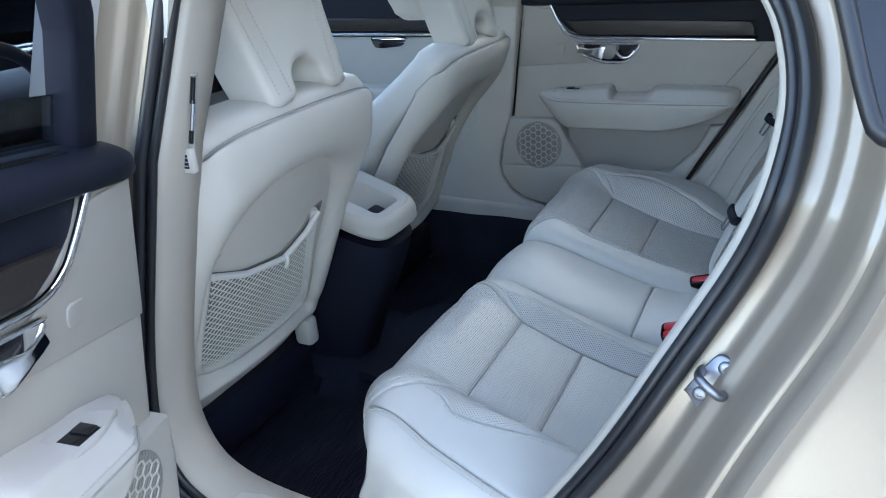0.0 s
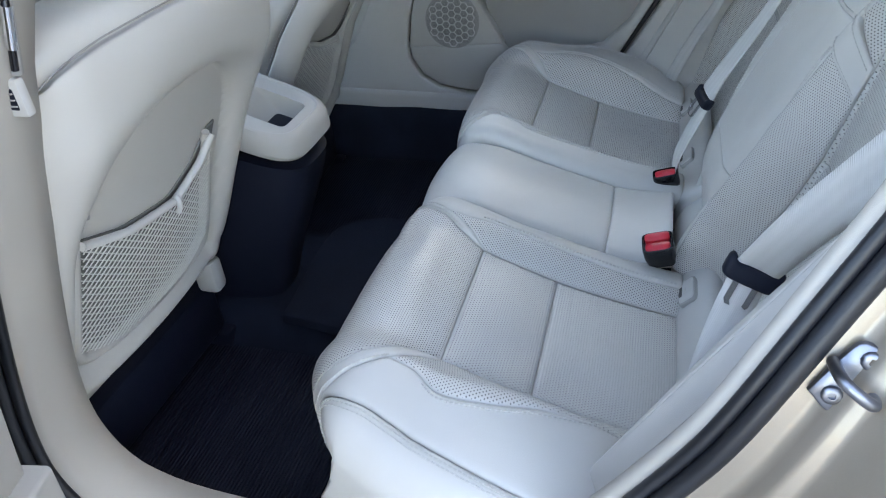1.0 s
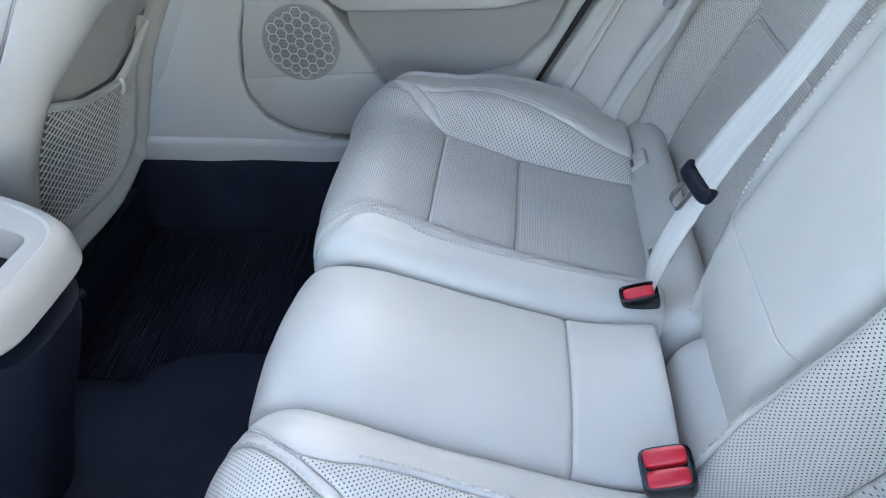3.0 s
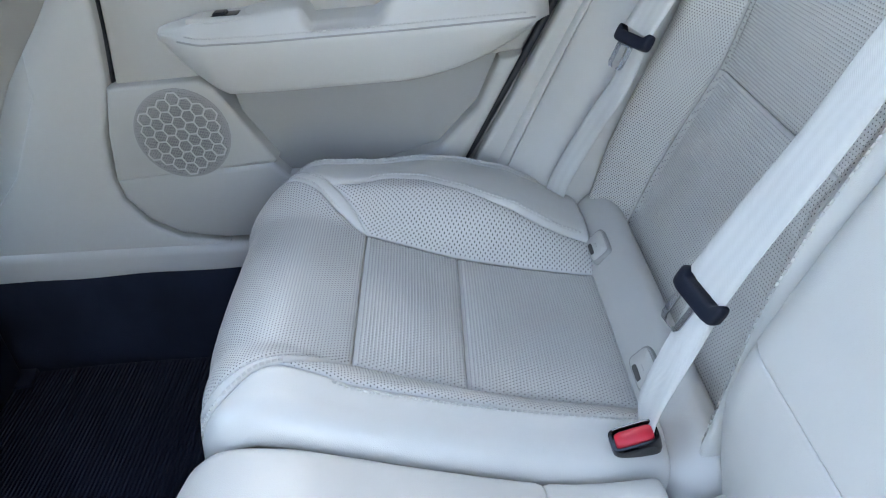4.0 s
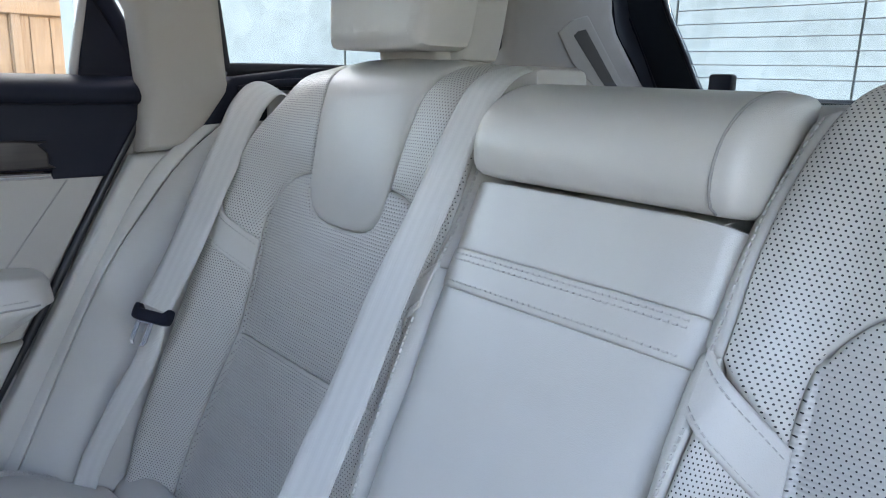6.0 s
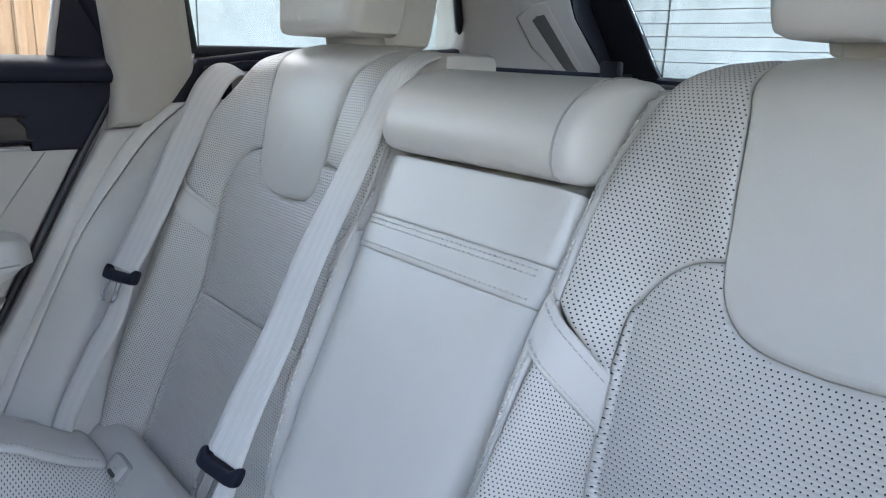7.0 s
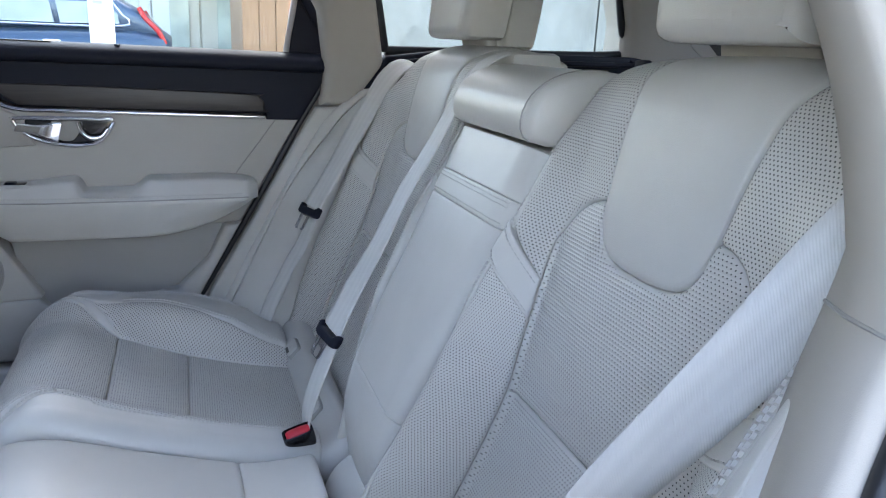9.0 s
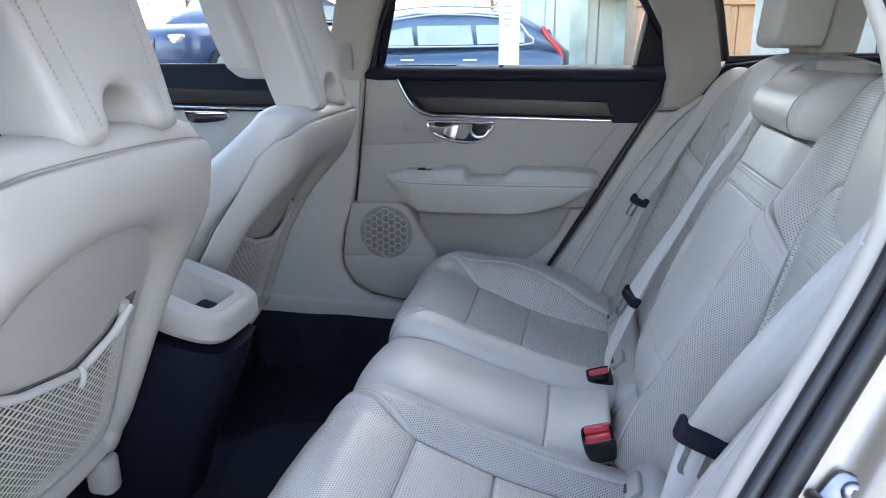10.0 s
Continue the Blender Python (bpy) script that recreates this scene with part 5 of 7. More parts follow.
def rear_door(name, label, lowered=False):
    """Rear door in its closed place on the car's right side; the current mirror moves it."""
    d = thing(name, label, "car door", "rear doors")
    Y = 0.680
    # upper cream panel between chrome strip and armrest
    up = [(-0.318, 1.038), (-0.238, 1.026), (-0.215, 0.985), (-0.190, 0.958), (-0.155, 0.943), (0.265, 0.936), (0.330, 0.932), (0.212, 0.726), (-0.20, 0.722), (-0.355, 0.722), (-0.345, 0.80)]
    slab("upper_panel", up, Y, 0.05, 0.004, M_DOOR, d, "cream vinyl door panel")
    ins = [(-0.312, 1.030), (-0.238, 1.018), (-0.205, 0.955), (-0.15, 0.930), (-0.150, 0.905), (-0.135, 0.880), (-0.335, 0.868)]
    slab("insert_panel", ins, Y - 0.004, 0.02, 0.003, M_INSERT, d)
    # lower parts
    rec = [(-0.20, 0.735), (0.22, 0.735), (0.20, 0.66), (0.14, 0.575), (0.02, 0.52), (-0.16, 0.53), (-0.18, 0.60)]
    # flat plate; its darker grey carries the shade inside the pocket
    slab("map_pocket", rec, Y + 0.006, 0.05, 0.002, M_POCKET, d, "shaded grey-cream door pocket")
    rim = [(-0.392, 0.588), (-0.155, 0.598), (-0.135, 0.572), (-0.02, 0.572), (0.09, 0.600), (0.150, 0.660), (0.182, 0.728), (0.214, 0.730), (0.108, 0.542), (0.04, 0.472), (-0.10, 0.468), (-0.25, 0.474), (-0.318, 0.486), (-0.362, 0.515), (-0.388, 0.555)]
    slab("lower_panel", rim, Y - 0.022, 0.07, 0.010, M_DOOR, d, "cream plastic lower door panel")
    spk = [(-0.362, 0.726), (-0.235, 0.728), (-0.215, 0.715), (-0.148, 0.600), (-0.155, 0.594), (-0.392, 0.584), (-0.380, 0.66)]
    slab("speaker_panel", spk, Y - 0.020, 0.05, 0.006, M_DOOR, d, "cream plastic speaker surround")
    w = np.linspace(0, 2 * np.pi, 48, endpoint=False)
    cx, cz, R = -0.274, 0.652, 0.066
    rings = [np.stack([cx + r * np.cos(w), np.full(48, y), cz + r * np.sin(w)], 1) for r, y in ((R + 0.002, Y - 0.016), (R + 0.002, Y - 0.0215), (R - 0.001, Y - 0.022), (R * 0.5, Y - 0.0225))]
    loft("speaker_grille", rings, M_GRILLE, d, "perforated grey speaker grille with hexagon pattern")
    hexagons(cx, cz, R - 0.001, Y - 0.0222, d)
    # armrest: boat shape pointed at both ends, with a grip dip in its top
    rings = []
    X0, X1 = -0.270, 0.245
    zseam = lambda x: float(np.interp(x, [X0, -0.12, 0.05, X1], [0.792, 0.789, 0.790, 0.793]))
    for x in np.linspace(X0, X1, 72):
        k = (x - X0) / (X1 - X0)
        body = max(0.05, min(1, k / 0.17) ** 0.8 * (1 - max(0, (k - 0.60) / 0.40) ** 2.0))
        full = min(1, k / 0.17) ** 0.8 * (1 - 0.55 * max(0, (k - 0.86) / 0.14) ** 3)
        proud = 0.020 + 0.056 * min(1, full * 1.2)
        zs = zseam(x)
        rise = 0.020 + 0.014 * sm((x + 0.20) / 0.12) - 0.006 * sm((x - 0.16) / 0.08)
        dip = rise * 0.62 * sm((x + 0.070) / 0.010) * (1 - sm((x - 0.018) / 0.035))
        zt = zs + (rise - dip) * (0.25 + 0.75 * min(1, full * 1.3))
        zb = zs - 0.070 * body - 0.003
        sec = [(Y + 0.01, zt + 0.002), (Y - proud * 0.35, zt + 0.002), (Y - proud * 0.66, zt), (Y - proud * 0.74, zt - 0.004), (Y - proud * 0.95, zs + 0.005), (Y - proud * 0.975, zs + 0.001), (Y - proud * 0.975, zs - 0.001), (Y - proud, zs - 0.005), (Y - proud * 0.93, zs - (zs - zb) * 0.5), (Y - proud * 0.80, zb + 0.007), (Y - proud * 0.74, zb + 0.001), (Y - proud * 0.5, zb), (Y + 0.01, zb + 0.004)]
        s = spline(sec, 48)
        rings.append(np.stack([np.full(48, x), s[:, 0], s[:, 1]], 1))
    loft("armrest", rings, M_LEATHER, d, "padded cream leather door armrest", sharp=70)
    seam = []
    for x in np.linspace(-0.235, 0.225, 50):
        k = (x - X0) / (X1 - X0)
        full = min(1, k / 0.17) ** 0.8 * (1 - 0.55 * max(0, (k - 0.86) / 0.14) ** 3)
        seam.append((x, Y - (0.020 + 0.056 * min(1, full * 1.2)) * 0.995, zseam(x)))
    tube("piping", seam, 0.0013, M_POCKET, d, raw=True, ring=6)
    along = np.array(seam)
    arm_edge = Surface(lambda s, v: np.stack([np.interp(s, along[:, 0], along[:, k]) + v * (0, 0.7, 1.0)[k] for k in range(3)], -1), lambda s, v: np.broadcast_to(np.array([0, -0.8, 0.6]), np.shape(s) + (3,)))
    stitches("stitching", arm_edge, [[(-0.225, 0.0065), (0.215, 0.0065)]], d, lift=0.0018)
    sw = [(-0.222, Y - 0.040), (-0.200, Y - 0.012), (-0.110, Y - 0.010), (-0.095, Y - 0.030), (-0.105, Y - 0.050), (-0.17, Y - 0.052)]
    slab("switch_plate", sw, 0.8175, -0.014, 0.003, M_PLASTIC, d, axis="z", smooth_pts=40)
    slab("switch_well", [(-0.186, Y - 0.046), (-0.186, Y - 0.024), (-0.152, Y - 0.024), (-0.152, Y - 0.046)], 0.8183, -0.006, 0.001, M_GLOSS, d, axis="z")
    slab("window_switch", [(-0.184, Y - 0.044), (-0.184, Y - 0.026), (-0.168, Y - 0.026), (-0.168, Y - 0.044)], 0.8215, -0.006, 0.002, M_GLOSS, d, "black window switch", axis="z")
    # inner handle: chrome rim round a dark bowl, a lever plate in front
    hb = [(-0.170, 0.929), (-0.160, 0.912), (-0.140, 0.896), (-0.105, 0.884), (-0.060, 0.881), (-0.030, 0.890), (-0.014, 0.908), (-0.006, 0.928), (-0.04, 0.929), (-0.12, 0.930)]
    hq = spline(hb + hb[:1], 80)
    slab("handle_bowl", [tuple(p) for p in hq[:-1]], Y - 0.0005, 0.012, 0.001, M_GLOSS, d, "glossy black handle bowl")
    tube("handle_rim", [(p[0], Y - 0.005, p[1]) for p in hq[:-1]], 0.0038, M_CHROME, d, "polished chrome handle rim", raw=True, closed=True, ring=10)
    rings = []
    for k in np.linspace(0, 1, 24):
        x = -0.163 + 0.070 * k
        zc, hh = 0.9145 - 0.008 * k, 0.0075 + 0.0095 * sm((k - 0.35) / 0.6)
        yf = Y - 0.010 - 0.010 * math.sin(k * 2.2)
        rings.append([(x + 0.004 * math.sin(a), yf - 0.0035 * math.cos(a) - 0.002 * (math.sin(a)) ** 2, zc + hh * math.sin(a)) for a in np.linspace(0, 2 * np.pi, 20, endpoint=False)])
    loft("handle_lever", rings, M_CHROME, d, "chrome door lever")
    slab("lever_pad", [(-0.108, 0.924), (-0.112, 0.904), (-0.098, 0.891), (-0.078, 0.889), (-0.066, 0.902), (-0.060, 0.924)], Y - 0.003, 0.01, 0.002, M_POCKET, d, smooth_pts=40)
    tube("handle_loop", [(-0.064, Y - 0.008, 0.922), (-0.058, Y - 0.013, 0.906), (-0.046, Y - 0.014, 0.896), (-0.028, Y - 0.012, 0.898), (-0.016, Y - 0.008, 0.912)], 0.0042, M_CHROME, d, "chrome pull loop", n=30)
    slab("lock_button", [(-0.226, 0.928), (-0.204, 0.926), (-0.205, 0.904), (-0.226, 0.906)], Y - 0.0062, 0.01, 0.002, M_INSERT, d, smooth_pts=24)
    tube("panel_seam", [(0.285, Y - 0.0005, 0.930), (0.192, Y - 0.0005, 0.805)], 0.0011, M_POCKET, d, n=8, ring=6)
    # chrome strip, wood and black top
    tube("chrome_strip", [(-0.240, Y - 0.004, 1.030), (-0.218, Y - 0.005, 0.988), (-0.196, Y - 0.006, 0.961), (-0.160, Y - 0.006, 0.945), (-0.08, Y - 0.006, 0.943), (0.265, Y - 0.006, 0.937)], 0.0042, M_CHROME, d, "polished chrome strip", n=90, flat=1.0)
    blk = [(-0.300, 1.048), (-0.240, 1.034), (-0.214, 0.990), (-0.190, 0.964), (-0.155, 0.949), (0.268, 0.942), (0.268, 0.931), (0.334, 0.931), (0.388, 1.02), (0.392, 1.047)]
    slab("top_panel", blk, Y - 0.002, 0.05, 0.004, M_BLACK, d, "soft black door top", bulge=lambda x, z: 0.15 * max(0, z - 1.0))
    wood = [(-0.196, 0.988), (-0.165, 0.958), (-0.12, 0.951), (0.24, 0.946), (0.262, 0.950), (0.266, 0.962), (0.255, 0.976), (0.235, 0.981), (-0.10, 0.989)]
    slab("wood_inlay", wood, Y - 0.009, 0.02, 0.003, M_WOOD, d, "dark walnut inlay", smooth_pts=70)
    rings = []
    for k in np.linspace(0, 1, 40):
        x = -0.338 + 0.735 * k
        e = min(1.0, math.sqrt(max(0.0, 1 - (1 - min(1, (x + 0.342) / 0.05)) ** 2)))
        cy, cz = Y + 0.030, 1.046 - 0.004 * (x + 0.3)
        w = np.linspace(0, 2 * np.pi, 20, endpoint=False)
        yy = cy + (0.012 + 0.030 * e) * np.sign(np.cos(w)) * np.abs(np.cos(w)) ** 0.75
        zz = cz + (0.004 + 0.013 * e) * np.sign(np.sin(w)) * np.abs(np.sin(w)) ** 0.75 - 0.18 * (cy - yy) * (yy < cy)
        rings.append(np.stack([np.full(20, x), yy, zz], 1))
    loft("top_ledge", rings, M_BLACK, d, "padded black ledge below the window")
    slab("ledge_vent", [(-0.25, Y + 0.020), (-0.25, Y + 0.030), (-0.10, Y + 0.030), (-0.10, Y + 0.020)], 1.0625, -0.004, 0.001, M_GLOSS, d, axis="z")
    tube("lock_pin", [(0.008, Y + 0.018, 1.045), (0.008, Y + 0.016, 1.062)], 0.005, M_BLACK, d, n=4)
    # frame and glass
    wz = 1.055
    V = [(-0.30, Y + 0.045, wz), (0.335, Y + 0.045, wz), (0.28, Y - 0.02, 1.34), (-0.14, Y - 0.02, 1.36)]
    tube("window_frame", [(-0.300, Y + 0.04, 1.03), (-0.268, Y + 0.022, 1.16), (-0.235, Y + 0.002, 1.26), (-0.165, Y - 0.015, 1.34), (-0.05, Y - 0.03, 1.385), (0.13, Y - 0.03, 1.38), (0.25, Y - 0.015, 1.33), (0.315, Y + 0.012, 1.22), (0.375, Y + 0.035, 1.12), (0.395, Y + 0.045, 1.05)], 0.012, M_BLACK, d, "black window frame", n=60)
    if lowered:
        slab("window_post", [(-0.318, 1.02), (-0.278, 1.03), (-0.240, 1.17), (-0.145, 1.345), (-0.165, 1.36), (-0.268, 1.19)], Y + 0.028, 0.03, 0.006, M_BLACK, d, "black front post of the window frame", bulge=lambda x, z: -0.2 * max(0, z - 1.04))
    slab("quarter_cover", [(0.318, 1.050), (0.400, 1.050), (0.385, 1.12), (0.335, 1.215)], Y + 0.030, 0.02, 0.003, M_BLACK, d)
    tube("division_bar", [(0.312, Y + 0.042, 1.05), (0.335, Y + 0.020, 1.20)], 0.006, M_PLASTIC, d, n=6)
    g = slab("glass", [(-0.31, 1.04), (0.325, 1.04), (0.322, 1.10), (-0.278, 1.115)] if lowered else [(-0.31, 1.04), (0.325, 1.04), (0.31, 1.22), (0.25, 1.33), (0.13, 1.375), (-0.05, 1.378), (-0.16, 1.34), (-0.258, 1.19)], Y + 0.045, 0.004, 0.001, M_GLASS, d, "clear side window glass", bulge=lambda x, z: -0.23 * max(0, z - 1.04))
    g.visible_shadow = False
    # outer skin
    skin = [(-0.38, 0.46), (-0.41, 0.60), (-0.37, 0.80), (-0.345, 1.05), (0.44, 1.05), (0.41, 0.94), (0.18, 0.545), (0.09, 0.44), (-0.30, 0.44)]
    slab("outer_skin", skin, Y + 0.055, 0.10, 0.012, M_PAINT, d, "sand silver painted outer door skin")
    return d


def front_door(left):
    left_side(left)
    d = thing("front_door", "closed front car door with black top, chrome strip and grey-cream panel", "car door", "front doors")
    Y = 0.70
    slab("lower_panel", [(-0.47, 0.45), (-0.46, 0.80), (-0.42, 0.945), (-1.45, 0.955), (-1.45, 0.45)], Y, 0.05, 0.006, M_VINYL, d, "grey-cream vinyl door panel")
    slab("top_panel", [(-0.43, 0.945), (-0.405, 1.065), (-1.45, 1.065), (-1.45, 0.955)], Y - 0.005, 0.05, 0.006, M_BLACK, d, "soft black door top", bulge=lambda x, z: 0.3 * max(0, z - 1.0))
    tube("chrome_strip", [(-0.56, Y - 0.008, 0.955), (-0.95, Y - 0.008, 0.958), (-1.2, Y - 0.008, 0.962)], 0.004, M_CHROME, d, n=12)
    slab("wood_inlay", [(-0.57, 0.966), (-0.55, 0.978), (-0.57, 1.0), (-1.3, 1.01), (-1.3, 0.97)], Y - 0.012, 0.02, 0.005, M_WOOD, d)
    slab("handle_bowl", [(-0.82, 0.948), (-0.70, 0.946), (-0.71, 0.92), (-0.80, 0.915)], Y - 0.008, 0.02, 0.004, M_CHROME, d, smooth_pts=30)
    slab("armrest", [(-0.60, 0.80), (-1.2, 0.82), (-1.2, 0.75), (-0.62, 0.73)], Y - 0.06, 0.08, 0.02, M_LEATHER, d)
    # left pane is coloured to tone down the bright sky behind it
    g = slab("glass", [(-0.42, 1.05), (-1.45, 1.05), (-1.15, 1.30), (-0.75, 1.39), (-0.35, 1.40)], Y + 0.045, 0.004, 0.001, M_SKY_TINT if left else M_GLASS, d, bulge=lambda x, z: -0.23 * max(0, z - 1.04))
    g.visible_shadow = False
    slab("outer_skin", [(-0.40, 0.30), (-0.40, 1.05), (-1.45, 1.05), (-1.45, 0.30)], Y + 0.055, 0.08, 0.012, M_PAINT, d)
    left_side(False)


# ---- the car's inner structure ----
def struct(ob, label, category):
    return tagged(ob, label, category, kind="structure")


def floor_and_sills():
    # carpet with a low tunnel, one sheet
    ys = np.linspace(-0.69, 0.69, 70)
    xs = np.linspace(-1.6, 0.30, 60)
    V = []
    for x in xs:
        for y in ys:
            a = abs(y)
            z = 0.285 + 0.075 * (1 - sm((a - 0.12) / 0.10)) + 0.145 * sm((a - 0.60) / 0.06) + 0.10 * sm((x + 0.02) / 0.15) * (1 - sm((a - 0.5) / 0.08)) + 0.02 * sm((-0.62 - x) / 0.2)
            V.append((x, y, z + 0.003 * noise.noise((x * 9, y * 9, 0))))
    n = len(V)
    V += [(v[0], v[1], 0.255) for v in V]
    F = grid_faces(60, 70) + [f[::-1] for f in grid_faces(60, 70, n)]
    F = [f[::-1] for f in F]
    ring = [i * 70 for i in range(60)] + [59 * 70 + j for j in range(1, 70)] + [i * 70 + 69 for i in range(58, -1, -1)] + [j for j in range(68, 0, -1)]
    for a in range(len(ring)):
        b = (a + 1) % len(ring)
        F.append((ring[a], ring[b], n + ring[b], n + ring[a]))
    struct(mk("floor", V, F, M_CARPET, None, sharp=50), "black car floor carpet with a low centre tunnel", "floor")
    for left in (False, True):
        left_side(left)
        m = slab("floor_mat", [(-0.66, 0.20), (-0.62, 0.17), (-0.24, 0.17), (-0.16, 0.20), (-0.14, 0.26), (-0.14, 0.52), (-0.20, 0.57), (-0.56, 0.57), (-0.64, 0.52)], 0.308, -0.014, 0.004, M_MAT, None, axis="z", smooth_pts=80)
        tagged(m, "black ribbed textile floor mat lying in the footwell", "floor mat", "floor mats")
        left_side(False)
    m = slab("tunnel_mat", [(-0.40, -0.155), (-0.40, 0.155), (-0.16, 0.155), (-0.16, -0.155)], 0.372, -0.02, 0.004, M_CARPET, None, axis="z", smooth_pts=60)
    tagged(m, "black carpet piece over the centre tunnel", "carpet")


def right_side_trim():
    # sill, lower B pillar, upper B pillar
    ob = slab("trim_sill_right", [(-1.5, 0.40), (-1.5, 0.470), (-0.62, 0.470), (-0.40, 0.466), (-0.33, 0.464), (0.08, 0.462), (0.14, 0.40)], 0.655, 0.10, 0.014, M_PLASTIC)
    struct(ob, "cream plastic door sill trim", "sill trim")
    ob = slab("trim_pillar_lower", [(-0.66, 0.435), (-0.25, 0.430), (-0.25, 0.466), (-0.322, 0.477), (-0.368, 0.507), (-0.395, 0.55), (-0.399, 0.59), (-0.387, 0.66), (-0.363, 0.722), (-0.351, 0.80), (-0.328, 1.03), (-0.43, 1.03), (-0.44, 0.90), (-0.47, 0.72), (-0.54, 0.60), (-0.62, 0.52)], 0.664, 0.06, 0.006, M_PLASTIC)
    struct(ob, "cream plastic lower door pillar trim", "pillar trim")
    ob = slab("trim_pillar_upper", [(-0.44, 0.72), (-0.365, 0.72), (-0.320, 1.03), (-0.298, 1.10), (-0.276, 1.18), (-0.242, 1.27), (-0.18, 1.36), (-0.33, 1.38), (-0.42, 1.05)], 0.672, 0.06, 0.012, M_PILLAR, bulge=lambda x, z: -0.23 * max(0, z - 1.04))
    struct(ob, "cream upper door pillar trim", "pillar trim")
    t = thing("belt_height_adjuster", "belt height adjuster on the far door pillar with dark slots", "belt adjuster")
    box("slot", (-0.375, 0.655, 1.05), (-0.345, 0.672, 1.14), M_POCKET, t)
    box("button", (-0.372, 0.648, 1.15), (-0.350, 0.662, 1.17), M_BLACK, t)
    ob = slab("body_side_right", [(0.05, 0.36), (0.085, 0.50), (0.225, 0.745), (0.33, 0.93), (0.385, 1.03), (0.60, 1.03), (0.60, 0.36)], 0.700, 0.03, 0.004, M_DOOR)
    struct(ob, "grey-cream body side behind the far door seal", "body side")
    # door seal along the rear edge of the far opening
    tube("seal_right", [(-0.16, 0.665, 1.36), (-0.268, 0.675, 1.18), (-0.305, 0.690, 1.06), (-0.340, 0.690, 0.90), (-0.365, 0.690, 0.72), (-0.396, 0.690, 0.60), (-0.392, 0.690, 0.55), (-0.365, 0.690, 0.50), (-0.31, 0.690, 0.474), (-0.1, 0.690, 0.464), (0.05, 0.688, 0.468), (0.112, 0.684, 0.545), (0.224, 0.684, 0.730), (0.332, 0.684, 0.922), (0.388, 0.690, 1.02), (0.395, 0.690, 1.10), (0.335, 0.66, 1.24), (0.26, 0.64, 1.34)], 0.0060, M_RUBBER, None, n=160)
    tagged(bpy.data.objects["seal_right"], "black rubber door seal", "door seal", kind="structure")


def c_pillar(left):
    left_side(left)
    tag = "left" if left else "right"
    pts = [(0.372, 0.962), (0.381, 1.035), (0.362, 1.14), (0.29, 1.26), (0.19, 1.38), (0.38, 1.40), (0.445, 1.24), (0.470, 1.16), (0.492, 1.07), (0.500, 1.030), (0.470, 1.0), (0.43, 0.965)]
    if not left:
        ob = slab("trim_pillar_c_" + tag, pts, 0.646, 0.035, 0.016, M_PILLAR, bulge=lambda x, z: -0.36 * max(0, z - 1.05) + 0.10 * (0.44 - x) * (1 if x < 0.44 else -0.3))
        struct(ob, "pale woven rear pillar trim", "pillar trim")
        ob = slab("trim_pillar_base_" + tag, [(0.112, 0.52), (0.226, 0.715), (0.324, 0.89), (0.364, 0.958), (0.44, 0.962), (0.50, 1.02), (0.56, 0.98), (0.50, 0.60), (0.40, 0.45)], 0.664, 0.020, 0.008, M_PLASTIC)
        struct(ob, "cream plastic lower rear pillar trim", "pillar trim")
    ob = slab("trim_window_ledge_" + tag, [(0.50, 1.0), (0.53, 1.062), (0.62, 1.078), (1.1, 1.082), (1.1, 1.04), (0.60, 1.0)] if left else [(0.435, 0.972), (0.47, 1.02), (0.50, 1.062), (0.62, 1.078), (1.1, 1.082), (1.1, 1.04), (0.60, 0.96)], 0.645, 0.02 if left else 0.07, 0.008, M_BLACK)
    struct(ob, "black ledge below the rear side window", "window ledge")
    tube("trim_window_bead_" + tag, [(0.505, 0.640, 1.045), (0.62, 0.640, 1.058), (1.08, 0.640, 1.064)], 0.006, M_BLACK, None, n=20)
    tagged(bpy.data.objects["trim_window_bead_" + tag], "black bead along the window ledge", "trim", kind="structure")
    # fixed rear side window
    fr = [(0.505, 1.072), (1.06, 1.086), (1.045, 1.14), (0.99, 1.27), (0.93, 1.33), (0.42, 1.36), (0.452, 1.27), (0.478, 1.18)]
    w = thing("window_rear_" + tag, "fixed rear side window with a black rim", "window", kind="structure")
    q = spline(np.vstack([fr, fr[:1]]), 100)
    tube("window_frame", [(p[0], 0.685 - 0.25 * max(0, p[1] - 1.07), p[1]) for p in q], 0.010, M_RUBBER, w, raw=True, ring=8)
    g = slab("pane", fr, 0.688, 0.004, 0.001, M_GLASS, w, bulge=lambda x, z: -0.25 * max(0, z - 1.07))
    g.visible_shadow = False
    # D pillar with its ventilation slot
    pts = [(1.055, 1.07), (1.045, 1.15), (0.985, 1.285), (0.90, 1.38), (1.19, 1.40), (1.262, 1.26), (1.280, 1.205), (1.305, 1.168), (1.375, 1.103), (1.44, 1.045), (1.44, 1.03), (1.06, 1.03)]
    ob = slab("trim_pillar_d_" + tag, pts, 0.655, 0.10, 0.02, M_PILLAR, bulge=lambda x, z: -0.25 * max(0, z - 1.07) - 0.22 * max(0, x - 1.06))
    struct(ob, "pale woven luggage pillar trim", "pillar trim")
    bl = lambda x, z: -0.25 * max(0, z - 1.07) - 0.22 * max(0, x - 1.06)
    ob = slab("trim_vent_rim_" + tag, [(1.150, 1.160), (1.176, 1.184), (1.210, 1.194), (1.28, 1.129), (1.372, 1.045), (1.296, 1.044), (1.203, 1.104)], 0.6530, 0.02, 0.0018, M_PILLAR, bulge=bl)
    struct(ob, "raised rim round the pillar slot", "vent rim")
